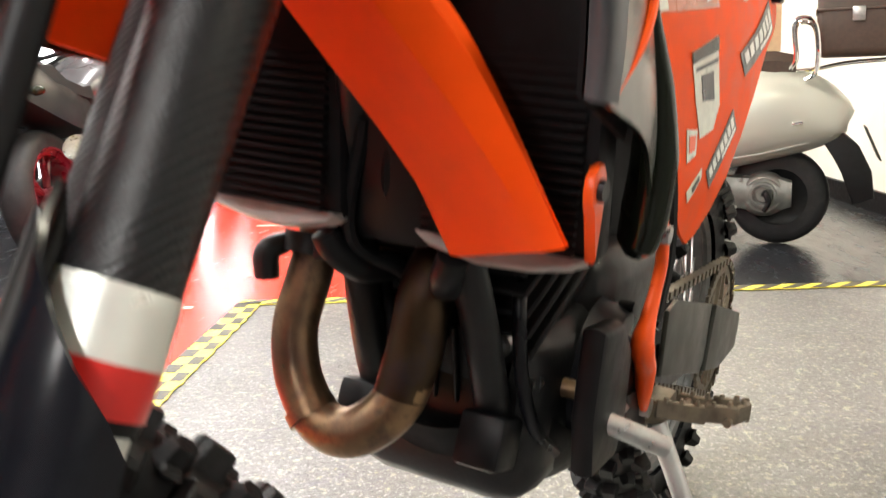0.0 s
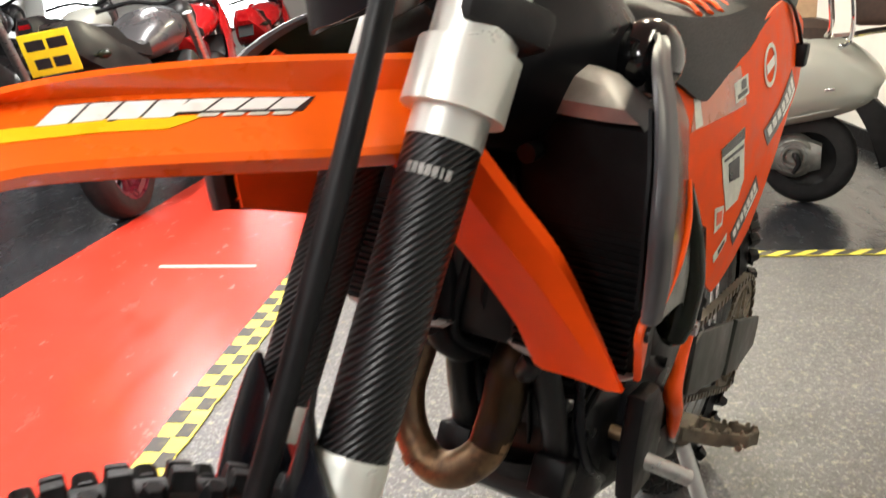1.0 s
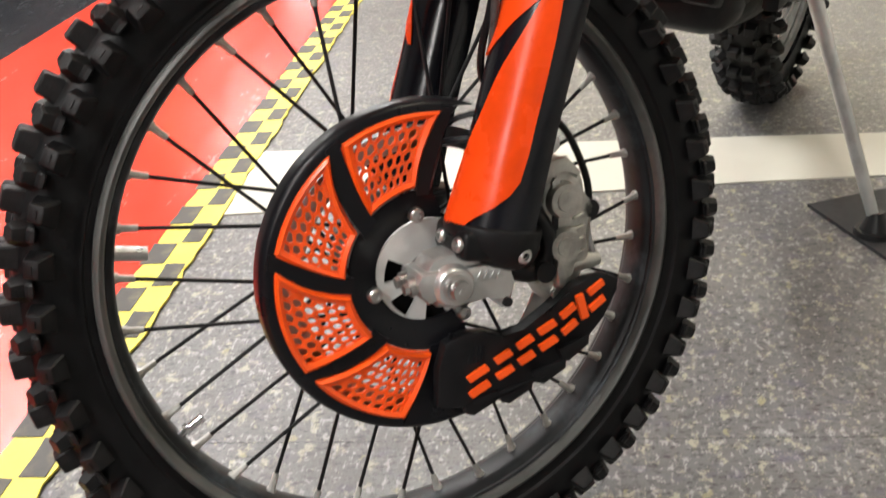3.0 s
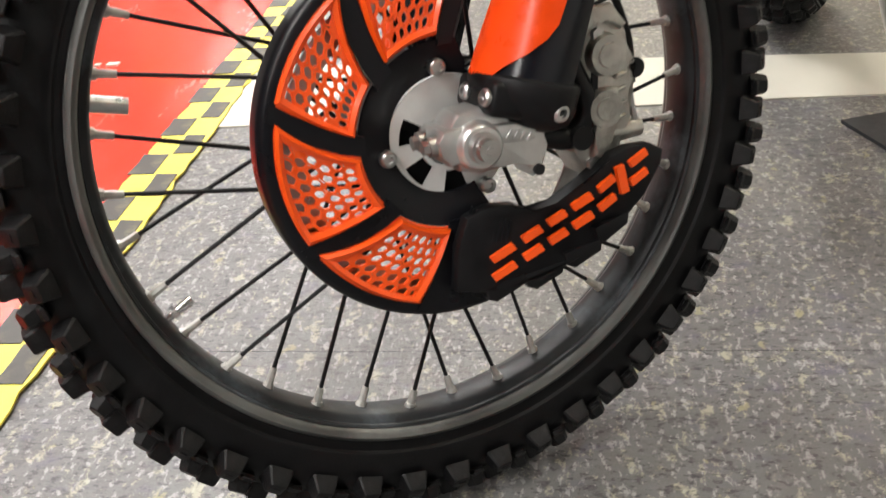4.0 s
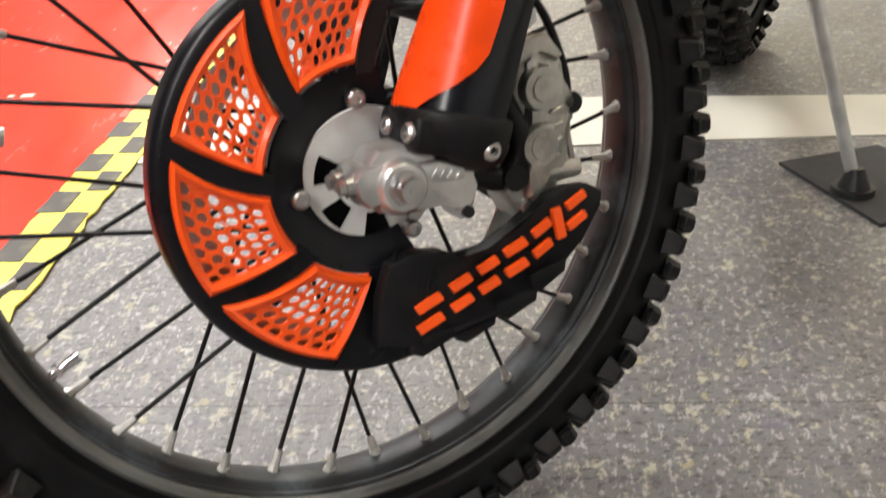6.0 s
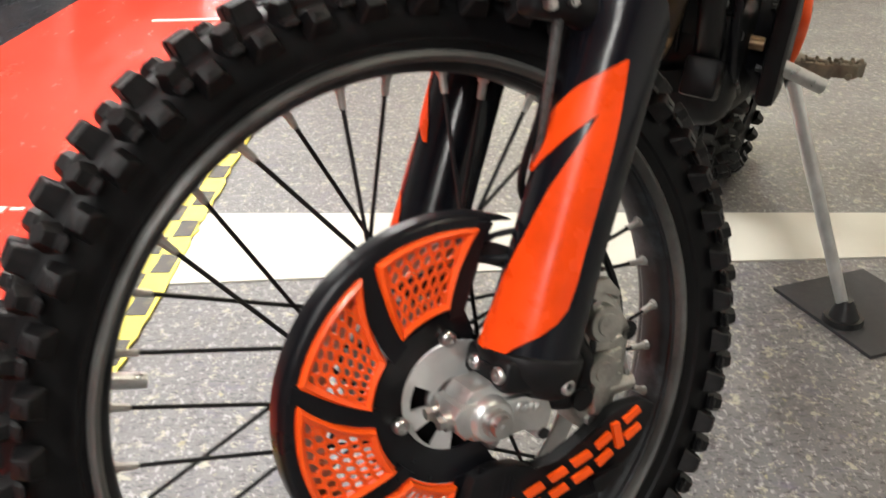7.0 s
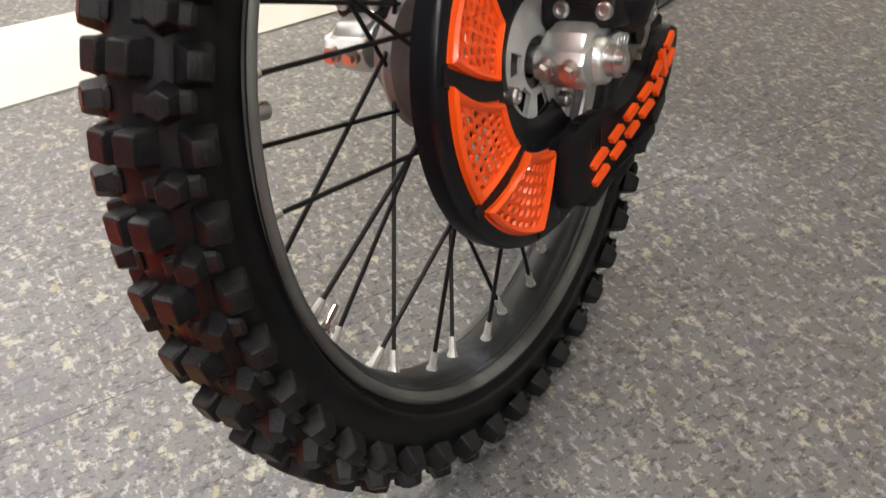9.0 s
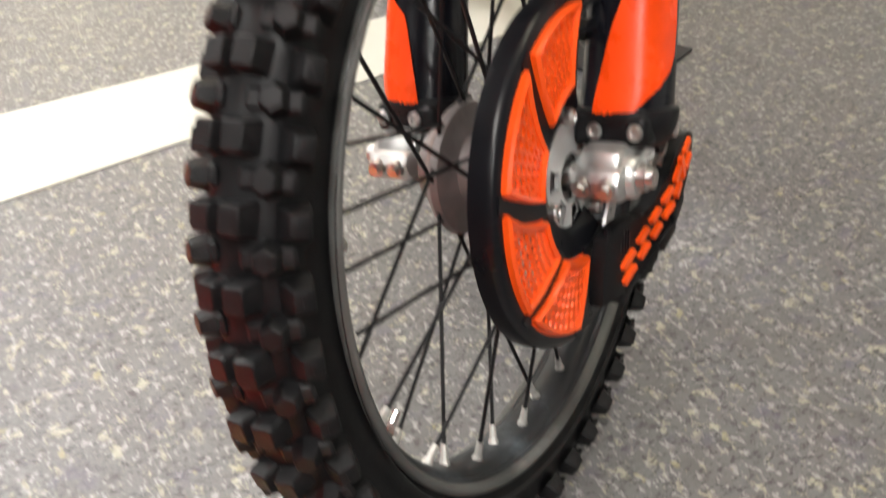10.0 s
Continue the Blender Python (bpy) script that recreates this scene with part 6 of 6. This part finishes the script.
def road_bike(m, paint, tank_paint, rim_mat, label, plate=False, seed=0, naked=True):
    """A parked road bike facing local +x, rear contact at the origin, leaning on its stand."""
    rnd = random.Random(seed)
    b = thing("parked_motorcycle", m, label, "motorcycle", "parked motorcycles in the bays")
    tilt = m @ pose(0, 0, 0, -9, 0, 0)
    road_wheel(b, tilt @ pose(0, 0, 0.315), 0.315, 0.092, rim_mat)
    road_wheel(b, tilt @ pose(1.43, 0, 0.30) @ pose(0, 0, 0, 0, 0, 12), 0.30, 0.062, rim_mat)

    def add(name, fn, mat, lab=""):
        bm = B()
        fn(bm)
        part(name, bm, mat, b, lab, tilt, angle=35)
    add("engine", lambda q: (box(q, (0.72, 0, 0.46), (0.46, 0.36, 0.30), (0, 8, 0), 0.06, 3), box(q, (0.90, 0, 0.60), (0.26, 0.40, 0.22), (0, 30, 0), 0.04), rod(q, (0.62, -0.22, 0.42), (0.62, 0.22, 0.42), 0.12, seg=24)), SOOT, "dark engine block")
    add("swingarm", lambda q: [hose(q, [(0.5, s * 0.11, 0.40), (0.25, s * 0.14, 0.37), (0.0, s * 0.13, 0.315)], [0.05, 0.04, 0.03], seg=10) for s in (-1, 1)], SOOT)
    add("exhaust", lambda q: (hose(q, [(0.85, -0.15, 0.35), (0.55, -0.17, 0.25), (0.30, -0.19, 0.36), (-0.05, -0.21, 0.52)], [0.03, 0.035, 0.055, 0.06], seg=14),), STEEL, "brushed exhaust")
    def tank(q):
        rings = []
        for x, w, zb, zt in ((0.42, 0.07, 0.74, 0.80), (0.52, 0.13, 0.72, 0.90), (0.68, 0.18, 0.72, 0.99), (0.86, 0.19, 0.74, 1.01), (1.00, 0.14, 0.80, 0.96), (1.06, 0.08, 0.84, 0.92)):
            rings.append([(x, w * math.cos(a) ** 1 if True else 0, (zt + zb) / 2 + (zt - zb) / 2 * math.sin(a)) for a in (2 * math.pi * k / 16 for k in range(16))])
        loft(q, rings)
    add("tank", tank, tank_paint, "rounded fuel tank")
    def seat_(q):
        rings = []
        for x, w, zb, zt in ((-0.05, 0.10, 0.86, 0.93), (0.10, 0.13, 0.82, 0.92), (0.22, 0.12, 0.78, 0.86), (0.36, 0.13, 0.75, 0.82), (0.50, 0.11, 0.74, 0.83)):
            rings.append([(x, w, zb), (x, w, zt - 0.02), (x, w * 0.7, zt), (x, -w * 0.7, zt), (x, -w, zt - 0.02), (x, -w, zb)])
        loft(q, rings)
    add("seat", seat_, SEAT, "black seat")
    def tail(q):
        rings = []
        for x, w, zb, zt in ((-0.30, 0.05, 0.84, 0.93), (-0.20, 0.11, 0.76, 0.95), (0.0, 0.15, 0.66, 0.90), (0.2, 0.15, 0.60, 0.84), (0.42, 0.13, 0.58, 0.78)):
            rings.append([(x, w, zb), (x, w * 1.05, (zb + zt) / 2), (x, w * 0.7, zt), (x, -w * 0.7, zt), (x, -w * 1.05, (zb + zt) / 2), (x, -w, zb)])
        rings = [[tuple(c) for c in r] for r in zip(*[spline(list(col), 3) for col in zip(*rings)])]
        loft(q, rings)
    add("tail_fairing", tail, paint, "tail bodywork")
    add("fork", lambda q: [rod(q, (1.43, s * 0.10, 0.30), (1.16, s * 0.10, 0.95), 0.026, 0.03, seg=14) for s in (-1, 1)], STEEL)
    add("front_mudguard", lambda q: sheet(q, [[(1.43 + 0.335 * math.cos(a), y, 0.30 + 0.335 * math.sin(a) + dz) for a in (radians(d) for d in range(40, 151, 10))] for y, dz in ((-0.075, -0.03), (-0.04, 0.0), (0.04, 0.0), (0.075, -0.03))], 0.005), paint)
    add("handlebar", lambda q: hose(q, [(1.02, -0.38, 1.04), (1.08, -0.18, 1.06), (1.10, 0, 1.02), (1.08, 0.18, 1.06), (1.02, 0.38, 1.04)], 0.014, seg=10), BLACK)
    add("headlight", lambda q: (ellipsoid(q, (1.26, 0, 0.93), (0.10, 0.11, 0.12)),), DARKBODY)
    for s in (-1, 1):
        add("mirror", lambda q: (hose(q, [(1.05, s * 0.28, 1.06), (1.08, s * 0.34, 1.18)], 0.006, seg=6), ellipsoid(q, (1.08, s * 0.36, 1.20), (0.03, 0.075, 0.045))), BLACK)
        add("indicator", lambda q: (rod(q, (-0.16, s * 0.08, 0.78), (-0.18, s * 0.15, 0.78), 0.008, seg=8), ellipsoid(q, (-0.18, s * 0.17, 0.78), (0.025, 0.035, 0.022))), SMOKE)
    add("side_stand", lambda q: rod(q, (0.62, 0.16, 0.30), (0.60, 0.36, 0.045), 0.012, seg=10), BLACK)
    if not naked:
        def fair(q):
            for s in (-1, 1):
                sheet(q, smooth_rows([[(1.30, s * 0.08, 1.02), (1.32, s * 0.13, 0.80), (1.16, s * 0.20, 0.52)], [(1.05, s * 0.18, 1.00), (1.02, s * 0.23, 0.78), (0.95, s * 0.22, 0.45)], [(0.80, s * 0.19, 0.82), (0.74, s * 0.22, 0.66), (0.66, s * 0.20, 0.40)]], 4), 0.006)
        add("fairing", fair, tank_paint, "painted side fairing")
    add("tail_light", lambda q: box(q, (-0.285, 0, 0.885), (0.03, 0.10, 0.05), (0, 0, 0), 0.01), PALE if plate else REDLENS)
    add("mudguard_arm", lambda q: sheet(q, smooth_rows([[(-0.18, y, 0.84), (-0.25, y, 0.80), (-0.318, y, 0.70)] for y in (-0.07, 0, 0.07)], 2), 0.008), BLACK)
    if not plate:
        return b
    pm = tilt @ pose(-0.335, 0, 0.825, 0, -14, 0)
    bm = B()
    box(bm, (0, 0, 0), (0.006, 0.24, 0.19), bevel=0.0025)
    pl = part("number_plate", bm, PLATE, b, "yellow number plate with dark bars", pm)
    for zz in (0.042, -0.042):
        for k in range(2):
            bm = B()
            box(bm, (-0.0042, (k - 0.5) * (0.104 if zz > 0 else 0.088), zz), (0.0015, 0.088 if zz > 0 else 0.074, 0.046), bevel=0.0004, seg=1)
            part("plate_bar", bm, BLACKINK, pl, m=pm, smooth=False)
    return b


def bay(a, b, deg):
    return MF @ pose(a, b, 0.003, 0, 0, 90 + deg)


road_bike(bay(-1.60, 3.80, -1), DARKBODY, GREYPAINT, REDRIM, "black road bike with a grey tank and dark red wheels", True, 1)
road_bike(bay(-2.62, 3.55, 0), DARKBODY, DARKBODY, SOOT, "black road bike on its stand", False, 2)
road_bike(bay(-3.5, 3.7, 3), GREYPAINT, REDBIKE, SOOT, "grey and red road bike on its stand", False, 3)
road_bike(bay(-2.0, 6.1, 8), REDBIKE, REDBIKE, SOOT, "red faired sports bike on its stand", False, 4, False)
road_bike(bay(-2.9, 6.0, 4), DARKBODY, SILVERPAINT, SOOT, "silver and black road bike on its stand", False, 5)
road_bike(bay(-2.1, 8.4, 5), REDBIKE, REDBIKE, REDRIM, "bright red sports bike with dark red wheels", False, 6, False)
road_bike(bay(-3.9, 6.2, 0), REDBIKE, DARKBODY, SOOT, "red and black road bike on its stand", False, 7)
road_bike(bay(-3.0, 8.5, -3), REDBIKE, WHITE, SOOT, "white and red sports bike on its stand", False, 8, False)
road_bike(bay(-0.2, 8.2, 6), REDBIKE, REDBIKE, SOOT, "red dirt-style bike parked far off", False, 9, False)
road_bike(bay(1.35, 6.3, 4), BLUE, BLUE, SOOT, "bright blue sports bike behind the scooter", False, 10, False)

# ---- scooter against the wall (local x forward, origin at the rear contact)
SC = pose(3.43, 2.66, 0.003, 0, 0, 132)
sct = thing("scooter", SC, "silver step-through scooter with brown seat and top box", "scooter")


def sc(name, fn, mat, lab="", parent=None, angle=35):
    bm = B()
    fn(bm)
    return part(name, bm, mat, parent or sct, lab, SC, angle=angle)


bm = B()
prof = [(0.128 + 0.092 * math.sin(math.pi * k / 12) ** 0.6, 0.058 * math.cos(math.pi * k / 12)) for k in range(13)]
lathe(bm, prof, 48)
tw = part("rear_wheel", bm, ROADRUB, sct, "black scooter tyre on a pale rim", SC @ pose(0, 0, 0.22))
bm = B()
lathe(bm, [(0.050, 0.020), (0.120, 0.030), (0.136, 0.046), (0.140, 0.040), (0.13, 0.020), (0.11, 0.0), (0.05, 0.0)], 48, True)
part("rim", bm, SOOT, tw, "dark wheel disc", SC @ pose(0, 0, 0.22))
bm = B()
lathe(bm, [(0.1345, 0.048), (0.142, 0.052), (0.147, 0.047), (0.142, 0.042)], 48, True)
part("rim_edge", bm, PALE, tw, "bright rim edge", SC @ pose(0, 0, 0.22))
sc("engine_case", lambda q: (lathe(q, [(0.01, 0.127), (0.030, 0.127), (0.034, 0.118), (0.044, 0.118), (0.047, 0.124), (0.056, 0.123), (0.060, 0.114), (0.072, 0.113), (0.076, 0.118), (0.088, 0.112), (0.100, 0.090), (0.105, 0.05)], 40),), CASEGREY, "cast aluminium engine cover").matrix_basis @= pose(0.06, 0, 0.235)
case = sc("transmission", lambda q: (loft(q, [[(x, y, z + h * c) for y, c in ((0.05, -1), (0.10, -0.9), (0.118, -0.4), (0.118, 0.4), (0.10, 0.9), (0.05, 1))] for x, z, h in ((-0.06, 0.235, 0.06), (0.02, 0.235, 0.088), (0.12, 0.238, 0.080), (0.26, 0.250, 0.070), (0.38, 0.262, 0.075), (0.46, 0.266, 0.060))]),), CASEGREY, "cast aluminium drive case")
sc("warning_sticker", lambda q: box(q, (0.24, 0.1195, 0.272), (0.045, 0.003, 0.022), (0, -4, 0), 0.0008, 1), YELLOW, "small yellow sticker", case)
for bx, bz in ((0.16, 0.305), (0.30, 0.308), (0.40, 0.312), (0.18, 0.178), (0.32, 0.196), (0.43, 0.216)):
    sc("case_bolt", lambda q: rod(q, (bx, 0.112, bz), (bx, 0.122, bz), 0.009, 0.008, seg=12), STEEL, "", case)
sc("kick_lever", lambda q: hose(q, [(0.05, 0.125, 0.245), (0.045, 0.150, 0.240), (0.035, 0.152, 0.205), (0.055, 0.150, 0.165)], [0.016, 0.014, 0.012, 0.010], seg=10), BLACK, "black kick lever")


def cowl(q):
    rings = []
    for x, w, zb, zt in ((-0.28, 0.06, 0.51, 0.60), (-0.24, 0.12, 0.475, 0.665), (-0.13, 0.19, 0.43, 0.755), (0.05, 0.228, 0.385, 0.805), (0.28, 0.235, 0.335, 0.81), (0.48, 0.20, 0.31, 0.78), (0.66, 0.15, 0.32, 0.70)):
        ring = []
        for k in range(20):
            a = 2 * math.pi * k / 20
            ca, sa_ = math.cos(a), math.sin(a)
            sq = 1 / (abs(ca) ** 2.8 + abs(sa_) ** 2.8) ** (1 / 2.8)
            ring.append((x - 0.10 * (sa_ * sq > 0) * sa_ * 0.3, w * ca * sq, (zt + zb) / 2 + (zt - zb) / 2 * sa_ * sq))
        rings.append(ring)
    rings = [[tuple(c) for c in r] for r in zip(*[spline(list(col), 4) for col in zip(*rings)])]
    loft(q, rings)


body = sc("body", cowl, SILVERPAINT, "glossy silver rear cowl")
sc("cowl_line", lambda q: hose(q, [(-0.22, 0.113, 0.50), (-0.08, 0.160, 0.46), (0.10, 0.180, 0.42), (0.35, 0.182, 0.38)], 0.006, seg=8, flat=0.5), PALE, "thin bright trim line", body)
sc("badge_bar", lambda q: box(q, (-0.05, 0.203, 0.555), (0.10, 0.010, 0.014), (0, 8, -14), 0.002), CHROME, "chrome script drawn as a bar", body)
sc("tail_light", lambda q: loft(q, [[(-0.285 + (z - 0.575) * 0.75 + dx, y, z) for dx, y in ((0, -0.055 * k), (-0.025, -0.03 * k), (-0.025, 0.03 * k), (0, 0.055 * k), (0.05, 0.05), (0.05, -0.05))] for z, k in ((0.585, 0.7), (0.62, 1), (0.68, 0.95), (0.725, 0.5))]), REDLENS, "red tail light")
sc("seat", lambda q: loft(q, [[(x, w * c, zb + (zt - zb) * h) for c, h in ((1, 0), (1.02, 0.6), (0.8, 1), (-0.8, 1), (-1.02, 0.6), (-1, 0))] for x, w, zb, zt in ((-0.06, 0.11, 0.77, 0.850), (0.02, 0.15, 0.765, 0.868), (0.3, 0.15, 0.76, 0.868), (0.55, 0.10, 0.72, 0.82))]), BROWN, "brown leatherette seat")


def rack(q):
    for y in (-0.10, 0.10):
        hose(q, [(0.02, y, 0.775), (-0.13, y, 0.785), (-0.28, y, 0.81), (-0.50, y, 0.822)], 0.009, seg=8)
        hose(q, [(-0.10, y * 1.6, 0.74), (-0.14, y * 1.9, 0.77), (-0.15, y * 2.1, 0.86), (-0.13, y * 2.1, 0.98), (-0.07, y * 2.1, 1.0), (-0.05, y * 2.1, 0.96), (-0.06, y * 1.9, 0.84), (-0.04, y * 1.6, 0.79)], 0.010, seg=8)
    for x, z in ((-0.15, 0.787), (-0.30, 0.812), (-0.48, 0.821)):
        rod(q, (x, -0.10, z), (x, 0.10, z), 0.008, seg=8)


sc("luggage_rack", rack, CHROME, "chrome luggage rack")
sc("number_plate", lambda q: box(q, (-0.385, 0, 0.46), (0.008, 0.19, 0.16), (0, 24, 0), 0.003), GREYPLAS, "plate seen edge on")
sc("rear_mudguard", lambda q: slab(q, [(-0.16, 0.50), (-0.24, 0.53), (-0.33, 0.45), (-0.385, 0.34), (-0.40, 0.22), (-0.31, 0.19), (-0.27, 0.34)], -0.08, 0.08, 0.01), BLACK, "black rear mudguard")
sc("leg_shield", lambda q: sheet(q, smooth_rows([[(1.05, y, 0.30), (1.12, y, 0.60), (1.02, y, 0.92)] for y in (-0.22, 0.0, 0.22)], 3), 0.02), SILVERPAINT)
sc("floorboard", lambda q: box(q, (0.85, 0, 0.28), (0.50, 0.34, 0.05), (0, 0, 0), 0.015), SILVERPAINT)
bm = B()
lathe(bm, prof, 40)
part("front_wheel", bm, ROADRUB, sct, m=SC @ pose(1.28, 0, 0.22))
sc("front_fender", lambda q: sheet(q, [[(1.28 + 0.25 * math.cos(radians(d)), y, 0.23 + 0.25 * math.sin(radians(d))) for d in range(20, 161, 10)] for y in (-0.08, -0.05, 0.05, 0.08)], 0.006), SILVERPAINT)
sc("handlebar", lambda q: hose(q, [(0.93, -0.33, 1.03), (1.0, 0, 1.02), (0.93, 0.33, 1.03)], 0.02, seg=10), BLACK)
sc("centre_stand", lambda q: [rod(q, (0.35, s * 0.10, 0.22), (0.30, s * 0.17, 0.012), 0.014, seg=10) for s in (-1, 1)], BLACK)

# top box: a thing of its own on the rack
tb = thing("top_box", SC @ pose(-0.32, 0, 0.829), "dark brown leatherette top box on the rack", "top box")
bm = B()
box(bm, (-0.02, 0, 0.15), (0.40, 0.38, 0.29), bevel=0.035, seg=3)
part("case", bm, BROWN, tb, m=SC @ pose(-0.32, 0, 0.829))
bm = B()
box(bm, (-0.02, 0, 0.20), (0.412, 0.392, 0.012), bevel=0.004)
part("lid_seam", bm, BROWN, tb, m=SC @ pose(-0.32, 0, 0.829))
bm = B()
box(bm, (0.02, 0.196, 0.18), (0.05, 0.012, 0.06), bevel=0.004)
part("latch", bm, STEEL, tb, "steel latch", SC @ pose(-0.32, 0, 0.829))
# cardboard box on the seat
bm = B()
box(bm, (0, 0, 0.12), (0.17, 0.15, 0.24), bevel=0.003, seg=1)
tagged(part("cardboard_box", bm, CARD, m=SC @ pose(0.10, 0.02, 0.868, 0, 0, 8), smooth=False), "small plain brown cardboard box on the scooter seat", "box")
